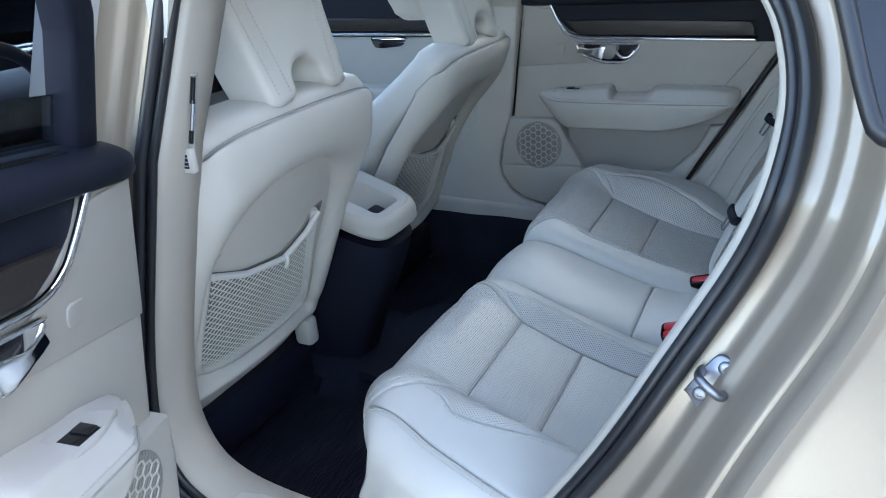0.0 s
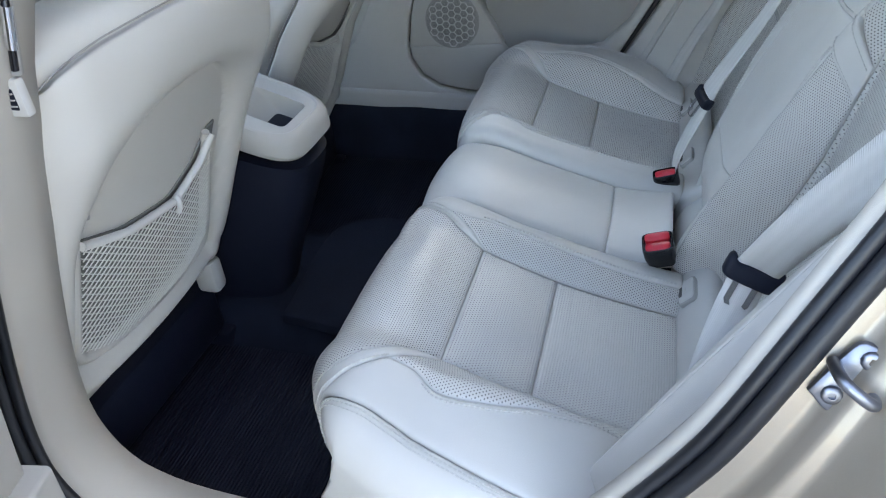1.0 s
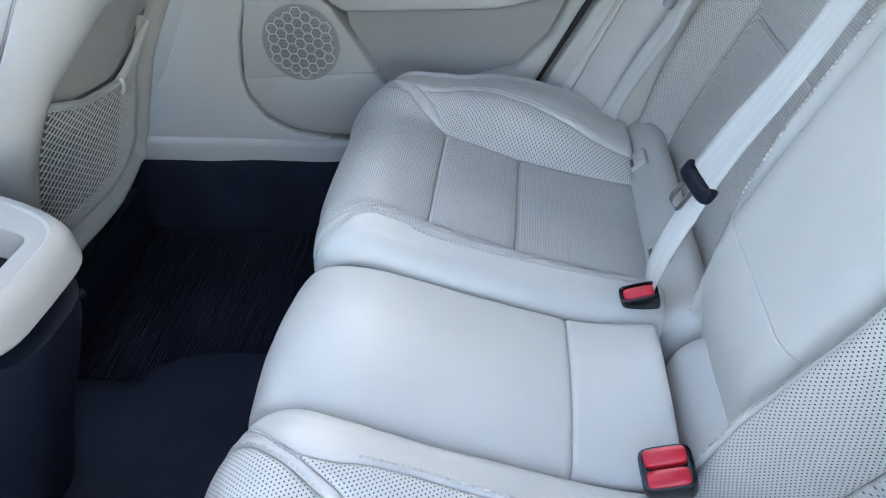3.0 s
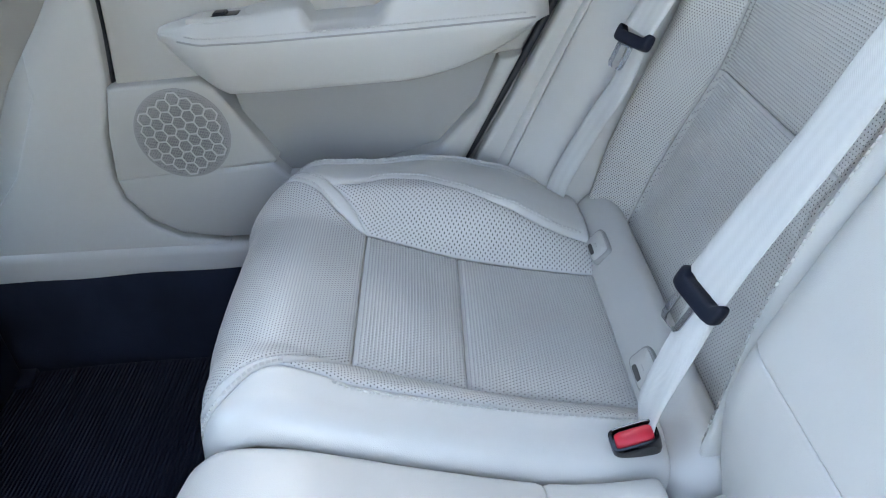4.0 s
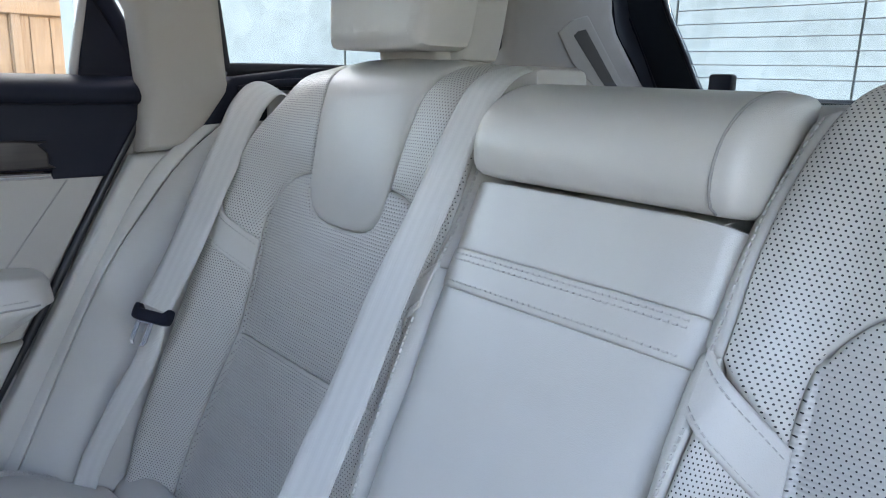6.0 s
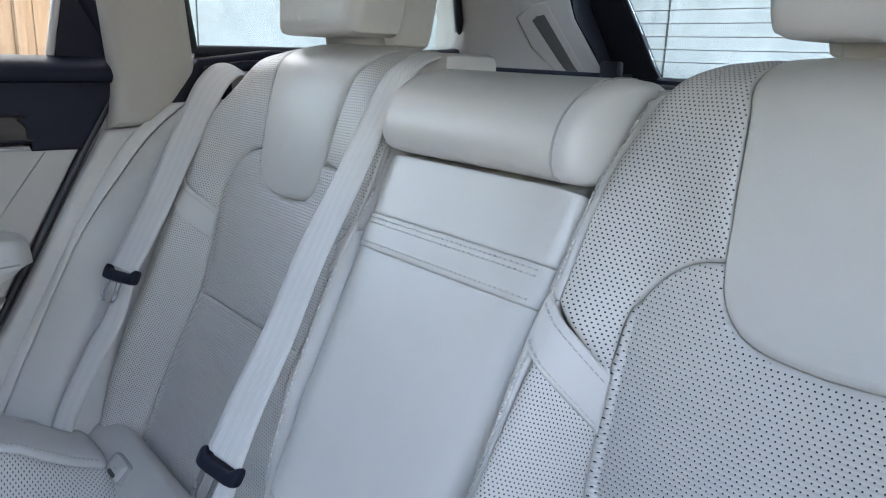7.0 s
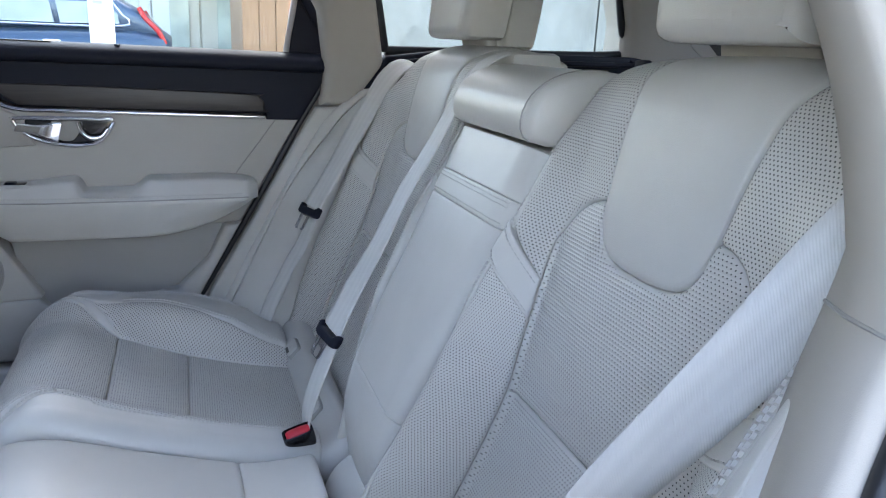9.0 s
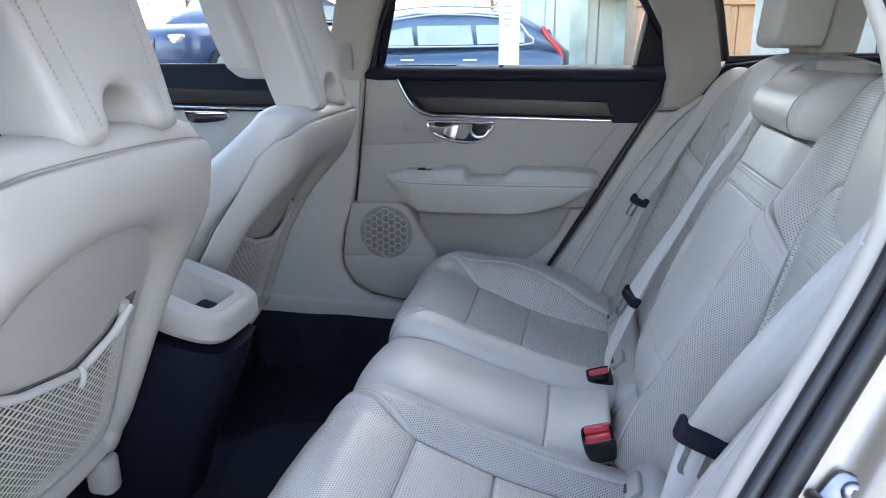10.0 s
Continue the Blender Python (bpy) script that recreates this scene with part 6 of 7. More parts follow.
    # no opening is cut; a dark plate shows the slot's shade
    ob = slab("trim_vent_slot_" + tag, [(1.188, 1.156), (1.196, 1.165), (1.213, 1.169), (1.349, 1.045), (1.319, 1.044)], 0.6524, 0.02, 0.0004, M_SLOT, bulge=bl)
    struct(ob, "dark ventilation slot", "vent slot")
    pe = [(1.43, 0.582, 1.030), (1.375, 0.585, 1.103), (1.302, 0.584, 1.168), (1.272, 0.578, 1.225), (1.19, 0.566, 1.39)]
    po = [(1.53, 0.600, 1.030), (1.49, 0.615, 1.103), (1.454, 0.629, 1.168), (1.423, 0.640, 1.225), (1.35, 0.620, 1.37)]
    A, B = spline(pe, 20), spline(po, 20)
    ob = loft("trim_gate_gasket_" + tag, [[a, b, b + np.array([0, 0.012, 0]), a + np.array([0, 0.012, 0])] for a, b in zip(A, B)], M_RUBBER)
    struct(ob, "black rubber channel between luggage pillar and tailgate", "gasket")
    ob = slab("trim_rear_ledge_" + tag, [(1.06, 0.98), (1.06, 1.076), (1.10, 1.062), (1.48, 1.054), (1.48, 0.98)], 0.640, 0.05, 0.004, M_BLACK, bulge=lambda x, z: -0.22 * max(0, x - 1.06))
    struct(ob, "black ledge below the luggage pillar", "ledge")
    # luggage side wall
    ob = box("wall_luggage_" + tag, (0.55, 0.64, 0.35), (1.5, 0.72, 1.045), M_PLASTIC)
    struct(ob, "cream luggage compartment side wall", "side wall")
    left_side(False)


def tailgate():
    t = thing("tailgate", "closed tailgate with heated rear window and black frame", "tailgate")
    # frame of the sloping rear window
    bx = lambda z: 1.52 - 0.55 * (z - 1.03)
    half_i = [(0.0, 1.035), (0.47, 1.035), (0.496, 1.05), (0.520, 1.14), (0.545, 1.24), (0.530, 1.33), (0.47, 1.37), (0.0, 1.375)]
    half_o = [(0.0, 0.99), (0.585, 0.99), (0.602, 1.04), (0.634, 1.19), (0.643, 1.24), (0.628, 1.35), (0.55, 1.43), (0.0, 1.435)]

    def around(h):
        c = spline(h, 60)
        return np.vstack([c, (c * (-1, 1))[::-1][1:-1]])

    qi, qo = around(half_i), around(half_o)
    ring = [tuple(p) for p in qi[::3]]
    on = lambda q, k: np.stack([bx(q[:, 1]) + k, q[:, 0], q[:, 1]], 1)
    mid = qi * 0.96 + qo * 0.04
    far = qi * 0.05 + qo * 0.95
    rings = np.array([on(qi, 0.01), on(qi, -0.006), on(mid, -0.012), on(far, -0.016), on(qo, -0.010), on(qo, 0.03)])
    n = len(qi)
    bm = bmesh.new()
    vs = [bm.verts.new(v) for v in rings.reshape(-1, 3)]
    for i in range(6):
        for j in range(n):
            k = ((i + 1) % 6) * n
            bm.faces.new([vs[i * n + j], vs[i * n + (j + 1) % n], vs[k + (j + 1) % n], vs[k + j]])
    bmesh.ops.recalc_face_normals(bm, faces=bm.faces)
    part("window_frame", bm, M_FRAME, t, "dark grey rear window frame", sharp=40)
    tube("inner_seal", on(qi, -0.010), 0.005, M_RUBBER, t, raw=True, closed=True, ring=8)
    tube("seal", on(qo, -0.022) * (1, 1.0, 1), 0.011, M_RUBBER, t, raw=True, closed=True, ring=8)
    g = slab("pane", [(p[0], p[1]) for p in ring], 0.0, 0.004, 0.001, M_GLASS, t, "clear rear window", axis="x", bulge=lambda y, z: bx(z))
    g.visible_shadow = False
    for z in np.arange(1.085, 1.345, 0.026):
        w = float(np.interp(z, [1.05, 1.16, 1.30, 1.37], [0.56, 0.54, 0.49, 0.43]))
        tube("heating_wire", [(bx(z) - 0.003, -w, z), (bx(z) - 0.003, w, z)], 0.0009, M_POCKET, t, n=4, ring=4)
    tube("wiper", [(bx(1.09) + 0.02, 0.05, 1.06), (bx(1.2) + 0.02, -0.02, 1.20), (bx(1.34) + 0.02, -0.10, 1.34)], 0.004, M_BLACK, t, n=12)
    box("lower_panel", (1.49, -0.66, 0.35), (1.56, 0.66, 1.05), M_BLACK, t, bevel=0.02)


def shell():
    """Roof, windscreen, dashboard and the outside of the body that close the car."""
    xs = np.linspace(-1.05, 1.2, 24)
    V, n = [], 20
    for k in (0, 1):
        for x in xs:
            for y in np.linspace(-0.60, 0.60, n):
                z = 1.435 - 0.05 * (y / 0.6) ** 2 - 0.035 * ((x + 0.1) / 1.1) ** 2 + 0.035 * k
                V.append((x, y, z))
    m = len(xs) * n
    # opening and glass are unseen, added to let sky light onto the seats
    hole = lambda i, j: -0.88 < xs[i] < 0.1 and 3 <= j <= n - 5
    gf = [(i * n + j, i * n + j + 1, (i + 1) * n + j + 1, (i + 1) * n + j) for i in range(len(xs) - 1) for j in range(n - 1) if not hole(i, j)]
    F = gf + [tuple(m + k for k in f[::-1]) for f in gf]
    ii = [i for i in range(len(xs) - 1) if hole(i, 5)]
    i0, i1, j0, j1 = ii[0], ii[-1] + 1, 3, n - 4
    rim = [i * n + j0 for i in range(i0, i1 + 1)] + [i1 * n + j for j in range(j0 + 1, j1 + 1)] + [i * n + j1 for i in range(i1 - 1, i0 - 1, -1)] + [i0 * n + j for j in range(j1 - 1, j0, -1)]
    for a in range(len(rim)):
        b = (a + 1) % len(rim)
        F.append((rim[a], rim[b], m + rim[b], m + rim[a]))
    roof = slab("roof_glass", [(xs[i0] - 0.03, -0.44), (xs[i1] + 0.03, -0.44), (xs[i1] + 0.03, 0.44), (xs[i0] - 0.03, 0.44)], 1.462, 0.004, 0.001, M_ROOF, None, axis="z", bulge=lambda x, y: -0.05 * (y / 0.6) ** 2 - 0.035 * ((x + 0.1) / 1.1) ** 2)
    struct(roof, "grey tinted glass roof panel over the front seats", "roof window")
    ring = [i * n for i in range(len(xs))] + [(len(xs) - 1) * n + j for j in range(1, n)] + [i * n + n - 1 for i in range(len(xs) - 2, -1, -1)] + [j for j in range(n - 2, 0, -1)]
    for a in range(len(ring)):
        b = (a + 1) % len(ring)
        F.append((ring[b], ring[a], m + ring[a], m + ring[b]))
    struct(mk("ceiling", V, F, M_PILLAR, None, sharp=50), "pale woven car headliner", "headliner")
    for left in (False, True):
        left_side(left)
        tag = "left" if left else "right"
        ob = tube("trim_roof_rail_" + tag, [(-1.0, 0.60, 1.40), (-0.3, 0.645, 1.405), (0.4, 0.64, 1.40), (1.15, 0.56, 1.37)], 0.032, M_PILLAR, None, n=30)
        struct(ob, "cream roof rail trim", "roof trim")
        ob = tube("trim_pillar_a_" + tag, [(-1.0, 0.60, 1.40), (-1.35, 0.66, 1.20), (-1.62, 0.70, 1.02)], 0.035, M_PILLAR, None, n=20)
        struct(ob, "cream windscreen pillar trim", "pillar trim")
        left_side(False)
    d = thing("dashboard", "dark dashboard with cream lower part under the windscreen", "dashboard")
    rings = [np.stack([np.full(24, -1.45) + 0.16 * np.cos(w := np.linspace(0, 2 * np.pi, 24, endpoint=False)), np.full(24, y), 0.88 + 0.10 * np.sin(w)], 1) for y in np.linspace(-0.68, 0.68, 12)]
    loft("top", rings, M_BLACK, d)
    box("lower", (-1.62, -0.68, 0.40), (-1.40, 0.68, 0.84), M_PLASTIC, d, bevel=0.03)
    g = slab("windscreen", [(-0.66, 1.0), (0.66, 1.0), (0.56, 1.40), (-0.56, 1.40)], 0, 0.004, 0.001, M_GLASS, None, axis="x", bulge=lambda y, z: -1.62 + 1.5 * (z - 1.0))
    g.visible_shadow = False
    struct(g, "clear windscreen", "windscreen")
    ob = box("wall_firewall", (-1.72, -0.72, 0.25), (-1.62, 0.72, 1.0), M_BLACK)
    struct(ob, "black bulkhead in front of the footwells", "bulkhead")
    s = thing("steering_wheel", "black leather steering wheel", "steering wheel")
    w = np.linspace(0, 2 * np.pi, 60)
    tube("rim", [(-1.12 + 0.07 * math.sin(a), -0.37 + 0.18 * math.cos(a), 0.92 + 0.165 * math.sin(a)) for a in w], 0.015, M_BLACK, s, raw=True)
    box("hub", (-1.16, -0.44, 0.87), (-1.10, -0.30, 0.96), M_BLACK, s, bevel=0.02)
    # parcel shelf / luggage floor
    struct(box("floor_luggage", (0.52, -0.66, 0.55), (1.52, 0.66, 0.60), M_CARPET), "black luggage compartment carpet", "floor")
    # load cover cassette and its end
    c = thing("load_cover", "retracted black load cover cassette behind the seat back", "load cover")
    box("cassette", (0.63, -0.62, 0.985), (0.71, 0.62, 1.060), M_BLACK, c, bevel=0.012)
    box("latch", (0.650, -0.004, 1.045), (0.662, 0.018, 1.081), M_BLACK, c, bevel=0.003)
    c = thing("belt_guide", "cream plastic belt outlet box on the seat back shoulder", "belt guide")
    box("housing", (0.525, 0.108, 1.045), (0.60, 0.178, 1.083), M_PLASTIC, c, bevel=0.010)


APERTURE = [(-0.226, 1.176), (-0.283, 1.0), (-0.369, 0.747), (-0.404, 0.60), (-0.398, 0.52), (-0.355, 0.468), (-0.25, 0.445), (-0.03, 0.448), (0.075, 0.485), (0.165, 0.595), (0.235, 0.705), (0.303, 0.835), (0.362, 0.955), (0.384, 1.05), (0.376, 1.12), (0.345, 1.175), (0.26, 1.28), (0.14, 1.345), (-0.02, 1.355), (-0.13, 1.31)]


def left_opening():
    """Rubber seal, inner trim and painted jamb round the open rear doorway."""
    q = spline(APERTURE + APERTURE[:1], 221)[:-1]
    n = len(q)
    t = np.roll(q, -1, 0) - np.roll(q, 1, 0)
    t /= np.linalg.norm(t, axis=1, keepdims=True)
    out = np.stack([t[:, 1], -t[:, 0]], 1)
    c = q.mean(0)
    if np.mean(np.sum(out * (q - c), 1)) < 0:
        out = -out
    lean = lambda z: 0.18 * np.maximum(0, z - 1.0)
    slope = 1 + 1.5 * sm((q[:, 0] + 0.1) / 0.3)
    inn = 0.045 * sm((q[:, 0] - 0.0) / 0.2) * sm((q[:, 1] - 0.75) / 0.22)

    def loop(off, y):
        p = q + out * off
        return np.stack([p[:, 0], y + 0.03 + inn + lean(p[:, 1]) * slope, p[:, 1]], 1)

    s = thing("seal_left", "double black rubber seal round the open doorway", "door seal", kind="structure")
    tube("seal_bulb", loop(0.010, -0.694), 0.0080, M_RUBBER, s, raw=True, closed=True, ring=12, up=(0, 1.0, 0))
    tube("seal_lip", loop(-0.001, -0.686), 0.006, M_RUBBER, s, raw=True, closed=True, ring=10, up=(0, 1.0, 0))
    rear = sm((q[:, 0] + 0.05) / 0.2)

    def loopv(off, y):
        p = q + out * np.asarray(off)[:, None]
        return np.stack([p[:, 0], np.asarray(y) + 0.03 + inn + lean(p[:, 1]) * slope, p[:, 1]], 1)

    one = np.ones(n)
    rings = [loop(0.004, -0.684), loop(-0.010, -0.680), loop(-0.013, -0.672), loopv(-0.013 * one + 0.018 * rear, -0.640 * one), loopv(0.002 * one + 0.038 * rear, -0.600 * one), loopv(0.05 * one + 0.045 * rear, -0.585 * one), loop(0.10, -0.61), loop(0.02, -0.684)]
    R = np.array(rings)
    V = R.reshape(-1, 3)
    F = []
    m = len(rings)
    for i in range(m):
        for j in range(n):
            a, b = i * n + j, i * n + (j + 1) % n
            k = ((i + 1) % m) * n
            F.append((a, b, k + (j + 1) % n, k + j))
    bm = bmesh.new()
    vs = [bm.verts.new(v) for v in V]
    for f in F:
        bm.faces.new([vs[i] for i in f])
    bmesh.ops.recalc_face_normals(bm, faces=bm.faces)
    struct(part("trim_opening_left", bm, M_PILLAR, None, sharp=60), "cream plastic trim round the open doorway", "doorway trim")
    # painted jamb stepping out to the body side
    wide = 1 + 0.40 * (1 - sm((q[:, 1] - 0.55) / 0.40)) * rear
    step = lambda off, y: loopv(off * wide, y * one)
    rings = [loop(0.0, -0.672), loop(0.014, -0.684), step(0.019, -0.6895), step(0.030, -0.690), step(0.034, -0.692), step(0.037, -0.699), step(0.039, -0.708), step(0.042, -0.7125), step(0.048, -0.714), step(0.051, -0.718), step(0.055, -0.735), step(0.060, -0.758), step(0.064, -0.770), step(0.066, -0.772), step(0.069, -0.772), step(0.071, -0.776), step(0.0725, -0.788), step(0.075, -0.799), step(0.0795, -0.804), step(0.085, -0.802), step(0.089, -0.799), step(0.092, -0.7985), step(0.097, -0.801), loop(0.17, -0.826), loop(0.3, -0.852), loop(0.32, -0.83), loop(0.2, -0.7), loop(0.03, -0.66)]
    R = np.array(rings)
    R[..., 2] = np.maximum(R[..., 2], 0.22)
    V = R.reshape(-1, 3)
    m = len(rings)
    F = []
    front = q[:, 0] < -0.12
    for i in range(m):
        for j in range(n):
            if front[j] and 10 <= i < m - 2:
                continue
            k = ((i + 1) % m) * n
            F.append((i * n + j, i * n + (j + 1) % n, k + (j + 1) % n, k + j))
    bm = bmesh.new()
    vs = [bm.verts.new(v) for v in V]
    for f in F:
        bm.faces.new([vs[i] for i in f])
    bmesh.ops.recalc_face_normals(bm, faces=bm.faces)
    struct(part("body_side_left", bm, M_PAINT, None, sharp=60), "sand silver painted body side and door jamb", "body side")
    ob = slab("window_quarter_left", [(0.430, 1.094), (0.400, 1.19), (0.352, 1.31), (0.95, 1.32), (1.15, 1.09)], -0.742, -0.012, 0.005, M_GLOSS, None, bulge=lambda x, z: 0.45 * max(0, z - 1.05) - 0.12 * min(0.2, max(0, x - 0.42)))
    struct(ob, "dark fixed quarter window in the body side", "window")
    fp = np.array([(0.60, 1.092), (0.48, 1.087), (0.440, 1.089), (0.428, 1.104), (0.398, 1.19), (0.350, 1.31)])
    fq = spline(fp, 60)
    fq = np.stack([fq[:, 0], -0.750 + 0.45 * np.maximum(0, fq[:, 1] - 1.05) - 0.12 * np.clip(fq[:, 0] - 0.42, 0, 0.2), fq[:, 1]], 1)
    ob = tube("trim_quarter_window_left", fq, 0.0062, M_RUBBER, None, raw=True, ring=10)
    struct(ob, "black rubber frame of the quarter window", "window trim")
    # joint between upper and lower pillar trim
    ji = int(np.argmin(np.hypot(q[:, 0] - 0.372, q[:, 1] - 0.985)))
    jt = [loop(-0.013, -0.6735)[ji], loopv(-0.0135 * one + 0.018 * rear, -0.6405 * one)[ji], loopv(0.0015 * one + 0.038 * rear, -0.6005 * one)[ji]]
    tube("trim_joint_left", jt, 0.0012, M_POCKET, None, raw=True, ring=6)
    tagged(bpy.data.objects["trim_joint_left"], "thin joint between the pillar trims", "trim joint", kind="structure")
    # striker
    k = thing("door_striker", "worn grey steel door striker loop bolted to the jamb", "door striker")
    o = np.array([0.3482, -0.6445, 0.8385])
    nn = np.array([-0.02, -0.953, 0.30])
    u = np.array([0.55, 0.0, 0.83]) - nn * 0.238
    u /= np.linalg.norm(u)
    w = np.cross(u, nn)
    u, w, nn = u * 0.82, w * 0.82, nn * 0.89
    pts = [(-0.030, -0.014), (0.020, -0.016), (0.030, -0.008), (0.030, 0.008), (0.020, 0.016), (-0.030, 0.014)]
    pq = spline(pts + pts[:1], 33)[:-1]
    loft("base_plate", [[o + u * a * s + w * b * s + nn * h for a, b in pq] for s, h in ((1, 0.0), (1, 0.004), (0.94, 0.0055), (0.3, 0.0056))], M_STRIKER, k)
    tube("loop", [o + w * x + nn * h for x, h in ((-0.016, 0.0), (-0.016, 0.022), (-0.012, 0.032), (0.0, 0.035), (0.012, 0.032), (0.016, 0.022), (0.016, 0.0))], 0.0042, M_STRIKER, k, n=50)
    for a in (-0.02, 0.02):
        loft("bolt", [[o + u * (a + r * math.cos(x)) + w * r * math.sin(x) + nn * h for x in np.linspace(0, 2 * np.pi, 12, endpoint=False)] for r, h in ((0.008, 0.004), (0.008, 0.008), (0.006, 0.0095), (0.003, 0.0095), (0.003, 0.007))], M_STRIKER, k)
    # B pillar: inner trim with the belt slot
    bp = slab("trim_pillar_left", [(-0.205, 1.22), (-0.288, 1.0), (-0.374, 0.75), (-0.410, 0.60), (-0.410, 0.47), (-0.56, 0.47), (-0.50, 0.62), (-0.43, 0.80), (-0.345, 0.975), (-0.312, 1.0), (-0.272, 1.06), (-0.258, 1.14), (-0.25, 1.25)], -0.592, -0.045, 0.012, M_PLASTIC)
    struct(bp, "cream plastic door pillar trim", "pillar trim")
    b = thing("pillar_belt_slot", "chrome belt slot and black vent in the pillar trim", "belt slot")
    tube("slot", [(-0.239, -0.607, 1.094), (-0.266, -0.607, 1.008)], 0.0050, M_POCKET, b, n=6)
    tube("slot_gap", [(-0.236, -0.611, 1.091), (-0.262, -0.611, 1.012)], 0.0030, M_GLOSS, b, n=6)
    tube("belt_guide_clip", [(-0.242, -0.614, 1.062), (-0.253, -0.614, 1.030)], 0.0042, M_CHROME, b, "chrome belt clip", n=8)
    box("bezel", (-0.291, -0.6165, 0.974), (-0.262, -0.606, 1.006), M_PLASTIC, b, bevel=0.003)
    box("vent_back", (-0.286, -0.6172, 0.980), (-0.267, -0.610, 0.999), M_BLACK, b, bevel=0.002)
    for i in range(3):
        box("vent_slat", (-0.285, -0.6182, 0.9835 + 0.0052 * i), (-0.268, -0.611, 0.9848 + 0.0052 * i), M_POCKET, b, bevel=0.0004)
    ob = box("trim_sill_left", (-1.4, -0.70, 0.38), (0.12, -0.60, 0.465), M_PLASTIC, bevel=0.02)
    struct(ob, "cream plastic door sill trim", "sill trim")


floor_and_sills()
right_side_trim()
for lf in (False, True):
    c_pillar(lf)
tailgate()
shell()
left_opening()
rear_door("rear_door", "closed rear car door with cream panels, chrome strip and walnut inlay")
HINGE, AXIS, SWING = (-0.345, -0.772, 0.83), Vector((0.181, 0.013, 1.0)).normalized(), 73.0


def open_left(v):
    m = np.array(Matrix.Rotation(radians(-SWING), 3, AXIS))
    v = (mirror_left(v) - np.array(HINGE)) @ m.T + np.array(HINGE)
    return v


XF["fn"], XF["flip"] = open_left, True
rear_door("rear_door", "wide open rear car door with cream panels, chrome handle and black top", lowered=True)
left_side(False)
for lf in (False, True):
    front_door(lf)
for lf in (False, True):
    rear_seat(lf)
    isofix_trim(lf)
    side_bolster(lf)
middle_seat()
for lf in (False, True):
    front_seat(lf)
console()

# ---- belts ----
bt = thing("seat_belt", "cream seat belt hanging beside the far rear seat", "seat belt", "rear seat belts")
N1 = (-0.82, -0.45, 0.36)
belt("webbing", [(0.60, 0.615, 1.005), (0.540, 0.600, 1.048), (0.494, 0.583, 1.031), (0.445, 0.560, 0.968), (0.392, 0.540, 0.884), (0.334, 0.534, 0.786)], [(0.3, -0.3, 0.9), (-0.4, -0.4, 0.8)] + [N1] * 4, parent=bt)
belt("lower_webbing", [(0.336, 0.533, 0.776), (0.318, 0.540, 0.72), (0.292, 0.560, 0.66), (0.258, 0.588, 0.575), (0.24, 0.60, 0.50)], [N1, (-0.82, -0.5, 0.3), (-0.8, -0.6, 0.2), (-0.7, -0.7, 0.1), (-0.6, -0.8, 0)], parent=bt, width=0.030)
tongue(bt, (0.329, 0.532, 0.779), (-0.47, -0.18, -0.86), N1)
bt = thing("seat_belt", "cream middle seat belt running from the shoulder box to the cushion", "seat belt", "rear seat belts")
N2 = (-0.85, -0.32, 0.42)
belt("webbing", [(0.56, 0.142, 1.072), (0.535, 0.140, 1.081), (0.498, 0.140, 1.066), (0.465, 0.141, 1.018), (0.40, 0.146, 0.900), (0.34, 0.151, 0.780), (0.298, 0.155, 0.696)], [(0, 0, 1), (-0.3, 0, 1), (-0.7, -0.1, 0.7), (-0.85, -0.25, 0.45), N2, N2, N2], parent=bt)
belt("lower_webbing", [(0.300, 0.149, 0.688), (0.286, 0.147, 0.655), (0.272, 0.146, 0.615), (0.262, 0.148, 0.57), (0.262, 0.150, 0.52)], [N2, (-0.8, -0.3, 0.2), (-0.8, -0.2, 0), (-0.8, -0.1, 0), (-0.8, 0, 0)], parent=bt, width=0.032)
tongue(bt, (0.294, 0.155, 0.688), (-0.45, 0.03, -0.88), N2)
bt = thing("seat_belt", "cream seat belt slanting across the door side seat edge", "seat belt", "rear seat belts")
NB = (0.05, -0.94, 0.33)
belt("webbing", [(0.56, -0.57, 1.07), (0.50, -0.545, 1.06), (0.44, -0.525, 1.015), (0.392, -0.502, 0.935), (0.352, -0.470, 0.852), (0.320, -0.433, 0.766)], [(-0.5, -0.6, 0.6), (-0.6, -0.6, 0.5), (-0.6, -0.65, 0.45), (-0.55, -0.72, 0.42), (-0.35, -0.85, 0.38), NB], parent=bt, width=0.042)
belt("lower_webbing", [(0.316, -0.429, 0.756), (0.304, -0.445, 0.722), (0.290, -0.474, 0.68), (0.276, -0.520, 0.62), (0.270, -0.565, 0.55), (0.270, -0.585, 0.52)], [NB, (-0.1, -0.9, 0.3), (-0.3, -0.85, 0.35), (-0.5, -0.8, 0.2), (-0.5, -0.85, 0), (-0.5, -0.85, 0)], parent=bt, width=0.036)
tongue(bt, (0.318, -0.431, 0.760), (-0.36, -0.32, -0.87), NB, 0.0, 1.5)
buckle((0.238, -0.122, 0.580), (-0.25, -0.25, 0.94), (0.1, -1, -0.2), True, "double black belt buckle with red release buttons beside the middle seat")
buckle((0.246, 0.134, 0.556), (-0.25, -0.25, 0.94), (0.1, -1, -0.2), False)

# ---- outside ----
def ground_height(x, y):
    """The car park climbs a little towards the far row of cars."""
    return 0.50 * float(sm((-4.4 - x) / 1.6) * sm((y - 7.0) / 2.0))


